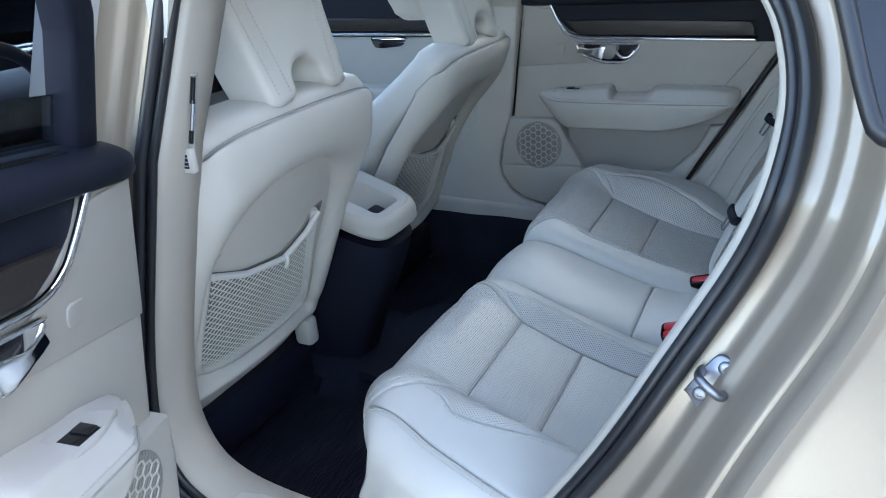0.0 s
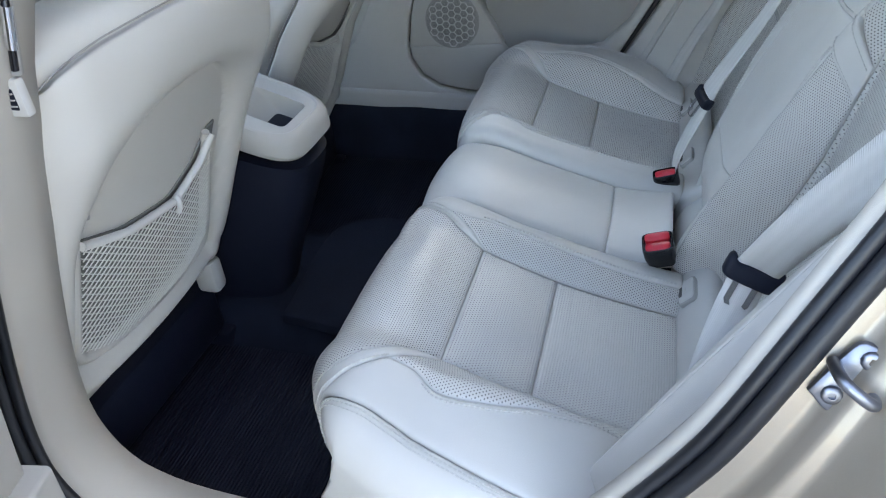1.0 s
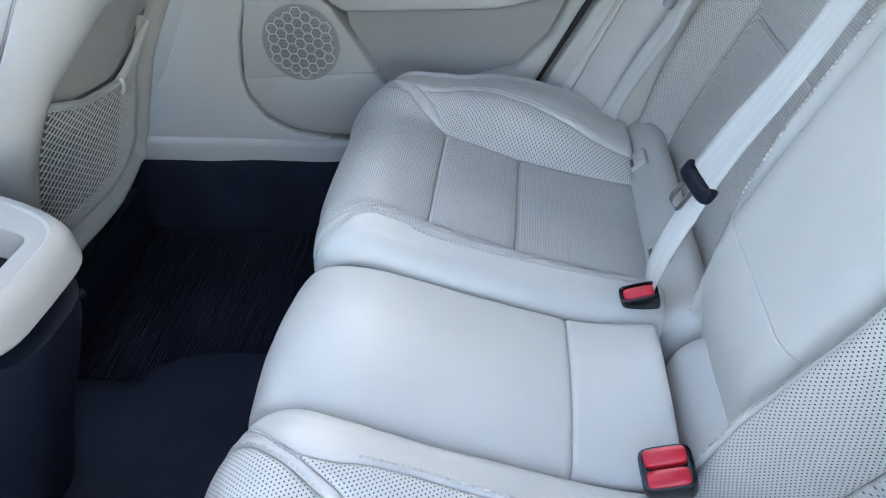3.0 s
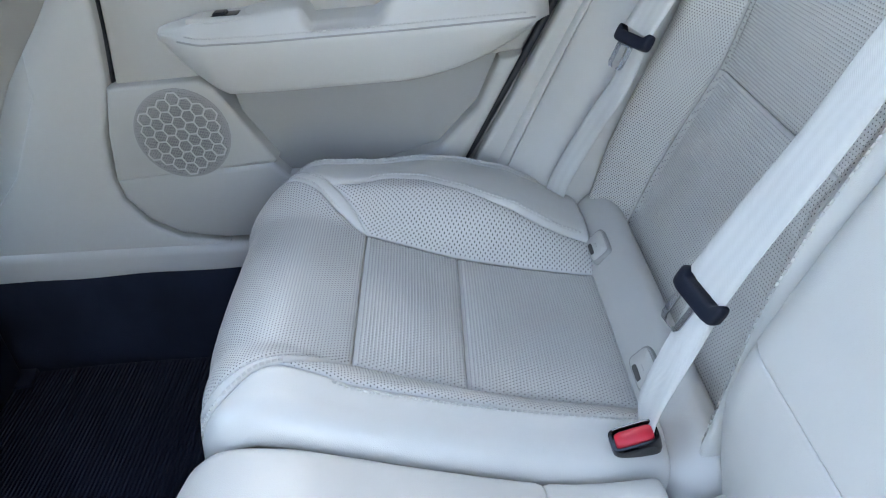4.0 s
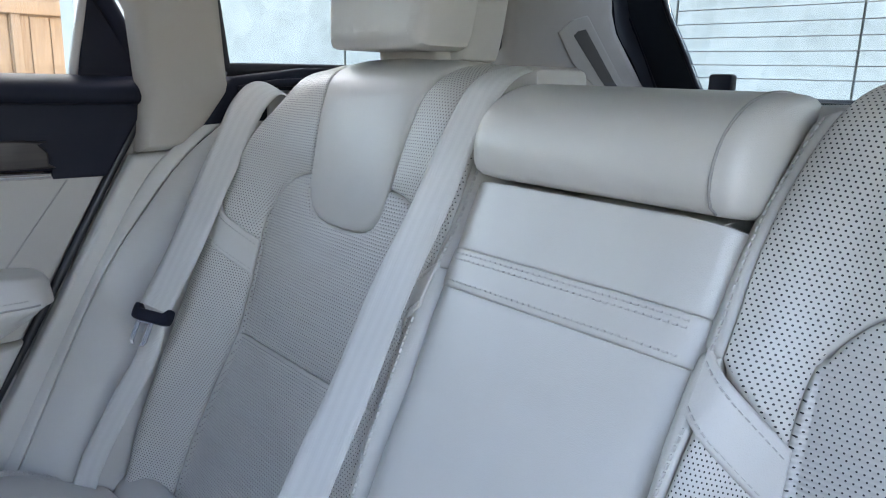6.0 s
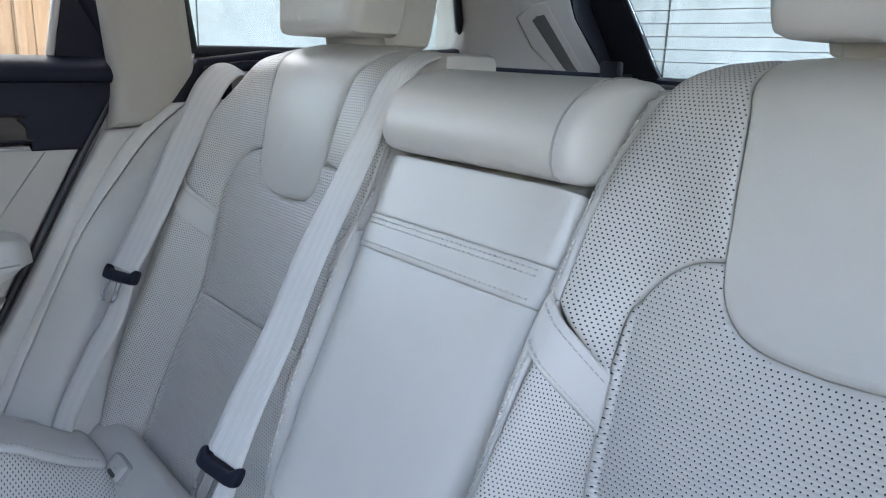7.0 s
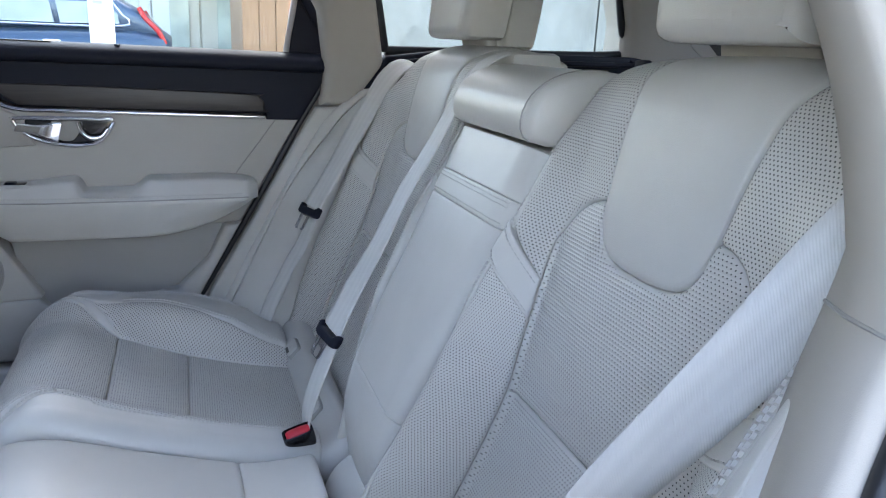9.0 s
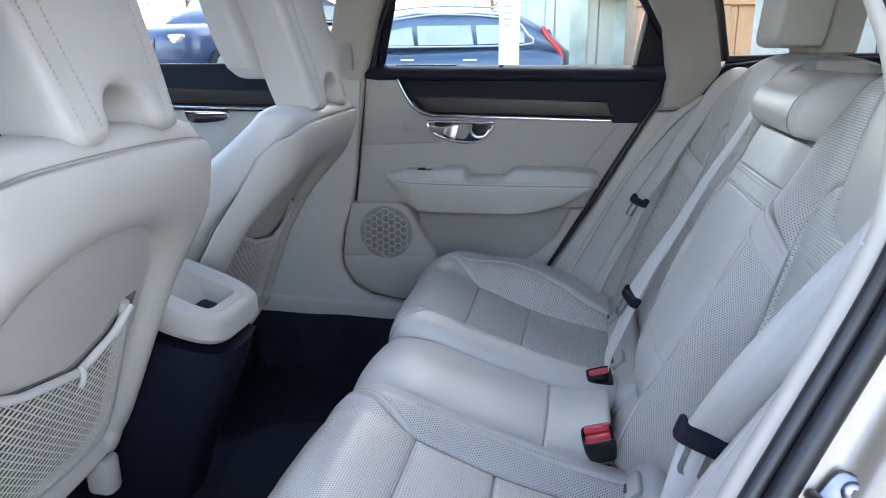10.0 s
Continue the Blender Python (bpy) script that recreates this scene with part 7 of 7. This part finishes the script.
def ground():
    reach = [-400.0, -200.0, -100.0, -60.0] + [-40.0 + i for i in range(81)] + [60.0, 100.0, 200.0, 400.0]
    n = len(reach)
    V = [(x, y, ground_height(x, y)) for x in reach for y in reach]
    F = [f[::-1] for f in grid_faces(n, n)]
    struct(mk("ground", V, F, M_TILE), "grey asphalt car park", "ground")


def make_concrete():
    m, nt, b = mat_base("pale concrete", (0.5, 0.51, 0.5), 0.85)
    co = coords(nt)
    f = tex_noise(nt, co, 1.6, 6, 0.6)
    g = tex_noise(nt, co, 14, 5, 0.6)
    nt.links.new(ramp(nt, mth(nt, "ADD", mth(nt, "MULTIPLY", f, 0.7), mth(nt, "MULTIPLY", g, 0.3)), [(0.3, (0.185, 0.18, 0.16)), (0.5, (0.27, 0.265, 0.24)), (0.7, (0.33, 0.325, 0.30))]), b.inputs["Base Color"])
    bump(nt, b, g, 0.4, 0.01)
    return m


def make_timber():
    m, nt, b = mat_base("honey timber", (0.5, 0.28, 0.14), 0.6)
    mp = nt.nodes.new("ShaderNodeMapping")
    mp.inputs["Scale"].default_value = (14, 14, 1)
    nt.links.new(coords(nt), mp.inputs["Vector"])
    f = tex_noise(nt, mp.outputs[0], 3, 5, 0.6)
    nt.links.new(ramp(nt, f, [(0.3, (0.21, 0.118, 0.067)), (0.7, (0.31, 0.194, 0.117))]), b.inputs["Base Color"])
    return m


def make_leaves():
    m, nt, b = mat_base("yellow leaves", (0.4, 0.28, 0.03), 0.6)
    n = nt.nodes.new("ShaderNodeNewGeometry")
    nt.links.new(ramp(nt, n.outputs["Random Per Island"], [(0.0, (0.10, 0.10, 0.02)), (0.4, (0.34, 0.24, 0.03)), (1.0, (0.55, 0.38, 0.05))]), b.inputs["Base Color"])
    return m


M_CONC = make_concrete()
M_TIMBER = make_timber()
M_LEAF = make_leaves()
M_FACADE = varied("pale facade panel", (0.46, 0.44, 0.37), 0.5, 2, 0.06, 60, 0.001)
# pale base colour stands in for the sky mirrored in car windows
M_CARGLASS = varied("reflecting tinted glass", (0.22, 0.26, 0.28), 0.08, 3, 0.15, 60, 0.0, coat=1.0)
M_PALEGLASS = varied("pale reflecting glass", (0.36, 0.42, 0.38), 0.15, 2, 0.25, 60, 0.0, coat=0.5)
M_BARK = varied("grey bark", (0.12, 0.10, 0.085), 0.9, 6, 0.3, 60, 0.01)
M_WHITE = varied("white panel", (0.58, 0.59, 0.58), 0.5, 2, 0.03, 60, 0.001)
M_LAMP = varied("red lamp glass", (0.5, 0.02, 0.02), 0.15, 20, 0.1, 200, 0.0)
M_CONE = varied("orange plastic", (0.75, 0.13, 0.03), 0.5, 20, 0.05, 200, 0.0)


def concrete_wall():
    w = thing("concrete_wall", "pale stained concrete wall with formwork joints", "wall", kind="structure")
    A, B = np.array([1.75, 6.4]), np.array([9.5, -3.4])
    d = (B - A) / np.linalg.norm(B - A)
    n = np.array([-d[1], d[0]])
    if n @ (np.array([0, 0]) - A) < 0:
        n = -n
    L = np.linalg.norm(B - A)
    k, s = 0, 0.0
    while s < L:
        e = min(L, s + 1.22)
        # upper row is unseen, added so the wall keeps sun off the car
        for z0, z1 in ((0.0, 3.6), (3.615, 7.2)):
            a, b = A + d * (s + 0.008), A + d * (e - 0.008)
            off = n * 0.01 * ((k % 3) - 1) * 0.3
            P = [(*(a + off), z0), (*(b + off), z0), (*(b + off), z1), (*(a + off), z1)]
            Q = [(p[0] - n[0] * 0.3, p[1] - n[1] * 0.3, p[2]) for p in P]
            mk("panel", P + Q, [(0, 1, 2, 3), (7, 6, 5, 4), (1, 0, 4, 5), (2, 1, 5, 6), (3, 2, 6, 7), (0, 3, 7, 4)], M_CONC, w, smooth=False)
        s, k = e, k + 1
    P = [A - n * 0.05, B - n * 0.05, B - n * 0.25, A - n * 0.25]
    mk("core", [(*p, 0.0) for p in P] + [(*p, 7.19) for p in P], [(0, 1, 2, 3)[::-1], (4, 5, 6, 7), (0, 1, 5, 4), (1, 2, 6, 5), (2, 3, 7, 6), (3, 0, 4, 7)], M_CONC, w, smooth=False)


def timber_house():
    h = thing("timber_building", "honey-coloured timber fronted building with a boarded door", "building")
    box("wall", (0.9, 9.6, 0.0), (3.1, 12.0, 4.0), M_TIMBER, h, bevel=0.0)
    for x in np.arange(0.9, 3.1, 0.22):
        box("board", (x + 0.006, 9.575, 0.0), (x + 0.214, 9.598, 1.62), M_TIMBER, h, bevel=0.004, seg=1)
    box("beam", (0.85, 9.50, 1.64), (3.15, 9.598, 1.80), M_TIMBER, h, bevel=0.01)
    box("post", (2.02, 9.53, 0.0), (2.12, 9.574, 1.64), M_TIMBER, h, bevel=0.01)
    box("roof", (0.7, 9.3, 4.0), (3.3, 12.3, 4.15), M_BLACK, h, bevel=0.02)


def pale_building():
    h = thing("pale_building", "pale panelled building with tall glazed bays", "building")
    box("wall", (-1.2, 14.0, 0.0), (6.0, 18.0, 7.0), M_FACADE, h, bevel=0.0)
    for x in np.arange(-1.2, 1.6, 0.42):
        box("panel", (x + 0.01, 13.94, 0.0), (x + 0.41, 13.998, 6.9), M_WHITE if int(x * 10) % 2 else M_FACADE, h, bevel=0.01, seg=1)
    for x in np.arange(-0.9, 1.4, 0.84):
        w = box("window", (x, 13.90, 0.25), (x + 0.34, 13.938, 2.6), M_PALEGLASS, h, bevel=0.004, seg=1)
    box("awning", (0.3, 13.2, 2.05), (1.6, 13.9, 2.5), M_TIMBER, h, bevel=0.02)
    g = thing("beige_building", "low beige rendered building with a flat roof", "building")
    box("wall", (4.1, 15.0, 0), (9.0, 19.0, 3.2), varied("beige render", (0.55, 0.42, 0.24), 0.8, 2, 0.06, 60, 0.002), g, bevel=0.0)
    box("roof", (4.0, 14.8, 3.2), (9.1, 19.2, 3.4), M_WHITE, g, bevel=0.02)


def banner_post():
    b = thing("banner_post", "tall pale grey pillar sign standing in the car park", "sign")
    box("panel", (-0.62, 6.30, 0.05), (-0.42, 6.34, 2.6), M_WHITE, b, bevel=0.01)
    box("foot", (-0.75, 6.15, 0.0), (-0.29, 6.49, 0.05), M_STEEL, b, bevel=0.01)
    for i in range(4):
        box("print_bar", (-0.58, 6.296, 1.30 + i * 0.06), (-0.50, 6.299, 1.325 + i * 0.06), M_POCKET, b, bevel=0.0)


def suv(at, angle, paint, label):
    """A parked estate or sport utility car."""
    t = thing("parked_car", label, "car", "parked cars")
    ca, sa = math.cos(radians(angle)), math.sin(radians(angle))
    keep = dict(XF)

    def fn(v):
        v = np.array(v, float)
        x, y = v[:, 0].copy(), v[:, 1].copy()
        v[:, 0], v[:, 1] = at[0] + x * ca - y * sa, at[1] + x * sa + y * ca
        v[:, 2] += ground_height(*at)
        return v

    XF["fn"], XF["flip"] = fn, False
    # stations along x: nose at -2.35, tail at 2.35; lower body
    st = [(-2.36, 0.60, 0.45, 0.80), (-2.28, 0.80, 0.30, 0.92), (-1.9, 0.90, 0.25, 1.0), (-1.2, 0.94, 0.22, 1.06), (0.0, 0.95, 0.22, 1.08), (1.2, 0.95, 0.22, 1.12), (1.9, 0.93, 0.26, 1.14), (2.25, 0.88, 0.35, 1.12), (2.34, 0.75, 0.5, 1.05)]
    def sec(x, w, z0, z1, n=32, p=5):
        a = np.linspace(0, 2 * np.pi, n, endpoint=False)
        return np.stack([np.full(n, x), w * np.sign(np.cos(a)) * np.abs(np.cos(a)) ** (2 / p), (z0 + z1) / 2 + (z1 - z0) / 2 * np.sign(np.sin(a)) * np.abs(np.sin(a)) ** (2 / p)], 1)
    loft("body", [sec(*s) for s in st], paint, t)
    cab = [(-1.15, 0.84, 1.0, 1.08), (-0.95, 0.82, 1.0, 1.22), (-0.45, 0.76, 1.0, 1.55), (0.1, 0.74, 1.0, 1.64), (1.0, 0.74, 1.0, 1.64), (1.6, 0.74, 1.0, 1.58), (2.0, 0.78, 1.0, 1.36), (2.2, 0.80, 1.0, 1.16)]
    loft("cabin", [sec(*s) for s in cab], paint, t)
    for sg in (-1, 1):
        y = sg * 0.80
        for nm, pts in (("side_window", [(-0.80, 1.14), (-0.42, 1.45), (0.05, 1.54), (0.12, 1.14)]), ("side_window", [(0.18, 1.14), (0.14, 1.54), (0.92, 1.54), (1.0, 1.15)]), ("side_window", [(1.06, 1.15), (1.0, 1.53), (1.5, 1.47), (1.72, 1.30), (1.74, 1.17)])):
            g = slab(nm, pts, y, -sg * 0.05, 0.006, M_CARGLASS, t, bulge=lambda x, z: -sg * 0.20 * max(0, z - 1.1))
        tube("window_trim", [(-0.88, y, 1.12), (0.4, y + sg * 0.01, 1.12), (1.78, y, 1.15), (1.76, y - sg * 0.05, 1.30), (1.5, y - sg * 0.07, 1.50), (0.5, y - sg * 0.09, 1.575), (-0.42, y - sg * 0.07, 1.48)], 0.014, M_CHROME, t, n=60, ring=6)
        tube("roof_rail", [(-0.3, sg * 0.62, 1.64), (0.5, sg * 0.63, 1.69), (1.5, sg * 0.62, 1.65)], 0.02, M_SATIN, t, n=20, ring=6)
        tube("tail_lamp", [(2.27, sg * 0.80, 0.95), (2.20, sg * 0.83, 1.10), (2.05, sg * 0.79, 1.26), (1.98, sg * 0.76, 1.38)], 0.032, M_LAMP, t, n=16, ring=8)
        box("head_lamp", (-2.31, min(sg * 0.45, sg * 0.82), 0.72), (-2.10, max(sg * 0.45, sg * 0.82), 0.86), M_SATIN, t, bevel=0.03)
        box("mirror", (-0.80, min(sg * 0.90, sg * 1.08), 1.08), (-0.66, max(sg * 0.90, sg * 1.08), 1.22), paint, t, bevel=0.03)
        for x in (0.10, 1.02):
            box("door_handle", (x - 0.14, sg * 0.95 - 0.015, 0.92), (x + 0.05, sg * 0.95 + 0.015, 0.95), M_CHROME, t, bevel=0.006)
        for x in (-1.45, 1.45):
            w = tube("wheel", [(x, sg * 0.72, 0.35), (x, sg * 0.96, 0.35)], 0.35, M_RUBBER, t, n=6, ring=28)
            w["label"] = "black tyre"
            tube("rim", [(x, sg * 0.90, 0.35), (x, sg * 0.968, 0.35)], 0.24, M_SATIN, t, n=4, ring=20)
    slab("grille", [(-0.38, 0.55), (0.38, 0.55), (0.42, 0.80), (-0.42, 0.80)], -2.375, 0.06, 0.01, M_GLOSS, t, axis="x")
    for k in range(5):
        slab("grille_bar", [(-0.37, 0.575 + 0.045 * k), (0.37, 0.575 + 0.045 * k), (0.37, 0.588 + 0.045 * k), (-0.37, 0.588 + 0.045 * k)], -2.385, 0.02, 0.003, M_CHROME, t, axis="x")
    slab("lower_intake", [(-0.62, 0.30), (0.62, 0.30), (0.56, 0.42), (-0.56, 0.42)], -2.34, 0.08, 0.02, M_GLOSS, t, axis="x")
    slab("windscreen", [(-0.70, 1.10), (0.70, 1.10), (0.62, 1.50), (-0.62, 1.50)], 0, 0.03, 0.004, M_CARGLASS, t, axis="x", bulge=lambda y, z: -1.13 + 1.35 * (z - 1.08))
    XF["fn"], XF["flip"] = None, False
    return t


def tree(x, y, h, seed):
    rnd = random.Random(seed)
    t = thing("tree", "autumn tree with yellow leaves at the car park edge", "tree", "autumn trees")
    tube("trunk", [(x, y, 0), (x + 0.1, y, h * 0.35), (x - 0.1, y + 0.1, h * 0.75)], lambda k: 0.16 * (1 - 0.75 * k), M_BARK, t, n=14, ring=8)
    tips = []
    for i in range(9):
        a, z = i * 2.4, h * (0.35 + 0.05 * i)
        r = h * rnd.uniform(0.14, 0.26)
        e = (x + r * math.cos(a), y + r * math.sin(a), z + h * 0.16)
        tube("limb", [(x, y, z), ((x + e[0]) / 2, (y + e[1]) / 2, z + h * 0.10), e], lambda k: 0.05 * (1 - 0.7 * k), M_BARK, t, n=8, ring=6)
        tips.append(e)
    V, F = [], []
    for e in tips:
        for _ in range(170):
            p = np.array(e) + np.array([rnd.gauss(0, h * 0.08) for _ in range(3)])
            u = np.array([rnd.uniform(-1, 1) for _ in range(3)])
            w = np.cross(u, [rnd.uniform(-1, 1) for _ in range(3)])
            u, w = u / (np.linalg.norm(u) + 1e-6) * 0.13, w / (np.linalg.norm(w) + 1e-6) * 0.09
            b = len(V)
            V += [p - u, p + w, p + u, p - w]
            F.append((b, b + 1, b + 2, b + 3))
    ob = mk("crown", V, F, M_LEAF, t, smooth=False)
    tagged(ob, kind="stuff")


def cabinet_with_cones():
    x0, x1, y0, y1, h = -4.20, -3.62, 8.3, 8.7, 1.24
    c = thing("utility_cabinet", "plain grey utility cabinet in the car park", "cabinet")
    box("body", (x0, y0, 0.0), (x1, y1, h - 0.04), varied("grey enamel", (0.30, 0.31, 0.34), 0.5, 3, 0.05, 200, 0.0005), c, bevel=0.015)
    box("lid", (x0 - 0.015, y0 - 0.015, h - 0.038), (x1 + 0.015, y1 + 0.015, h), M_STEEL, c, bevel=0.01)
    box("plinth", (x0 + 0.03, y0 + 0.03, -0.02), (x1 - 0.03, y1 - 0.03, 0.02), M_BLACK, c, bevel=0.004)
    for x in (x0 + 0.12, x1 - 0.12):
        t = thing("traffic_cone", "orange and white traffic cone standing on the cabinet", "traffic cone", "traffic cones")
        y = (y0 + y1) / 2
        box("base", (x - 0.10, y - 0.10, h + 0.001), (x + 0.10, y + 0.10, h + 0.022), M_CONE, t, bevel=0.006)
        for nm, z0, z1, m in (("cone", 0.022, 0.10, M_CONE), ("band", 0.10, 0.17, M_WHITE), ("tip", 0.17, 0.27, M_CONE)):
            r = lambda z: 0.082 * (1 - z / 0.34)
            w = np.linspace(0, 2 * np.pi, 20, endpoint=False)
            loft(nm, [np.stack([x + r(z) * np.cos(w), y + r(z) * np.sin(w), np.full(20, h + z)], 1) for z in (z0, (z0 + z1) / 2, z1)], m, t)


ground()
cabinet_with_cones()
concrete_wall()
timber_house()
pale_building()
banner_post()
suv((-2.35, 10.4), 0, M_BLUE, "dark blue parked estate car with chrome window trim")
suv((-5.75, 11.6), 70, M_BLUE2, "bright blue parked car facing the car park")
suv((-8.4, 17.5), 20, M_BLACK, "black parked car at the far row")
for i, (x, y, h) in enumerate(((-14, 30, 8), (-9, 34, 9), (-4, 33, 8), (1, 36, 9), (2.3, 24, 6), (-19, 33, 9), (7, 30, 8))):
    tree(x, y, h, i)

# wheels and underbody of the car itself
u = thing("car_underbody", "dark underbody of the car standing on its wheels", "underbody")
box("pan", (-2.3, -0.70, 0.18), (1.7, 0.70, 0.254), M_BLACK, u, bevel=0.02)
for x in (-1.75, 1.10):
    for y in (-0.80, 0.80):
        tube("wheel", [(x, y - 0.11, 0.34), (x, y + 0.11, 0.34)], 0.34, M_RUBBER, u, n=6, ring=28)
XF["fn"], XF["flip"] = None, False

# pieces that sit on a part become its sub-parts
NEST = {"speaker_grille": "speaker_panel", "hex_ribs": "speaker_panel", "handle_rim": "handle_bowl", "handle_lever": "handle_bowl", "lever_pad": "handle_bowl", "handle_loop": "handle_bowl", "switch_plate": "armrest", "switch_well": "armrest", "window_switch": "armrest", "piping": "armrest", "net": "back_shell", "pocket_lining": "back_shell", "pocket_frame": "back_shell", "elastic_band": "back_shell", "pull_tab": "back_shell", "shell_gasket": "back_shell", "release_button": "body", "tongue_plate": "tongue_grip", "plate_base": "tongue_grip", "slot_mat": "rear_cap", "flap_mark": "flap", "flap_notch": "flap", "print_bar": "panel", "rim": "wheel", "loop": "base_plate", "bolt": "base_plate", "wood_inlay": "top_panel", "lock_pin": "top_panel", "heating_wire": "pane"}
base = lambda ob: ob.name.split(".")[0]
for ob in list(bpy.data.objects):
    if ob.parent and ob.parent.type == "EMPTY" and base(ob) in NEST:
        host = [k for k in ob.parent.children if base(k) == NEST[base(ob)]]
        if host:
            ob.parent = min(host, key=lambda k: (sum((Vector(k.bound_box[i]) for i in range(8)), Vector()) / 8 - sum((Vector(ob.bound_box[i]) for i in range(8)), Vector()) / 8).length)
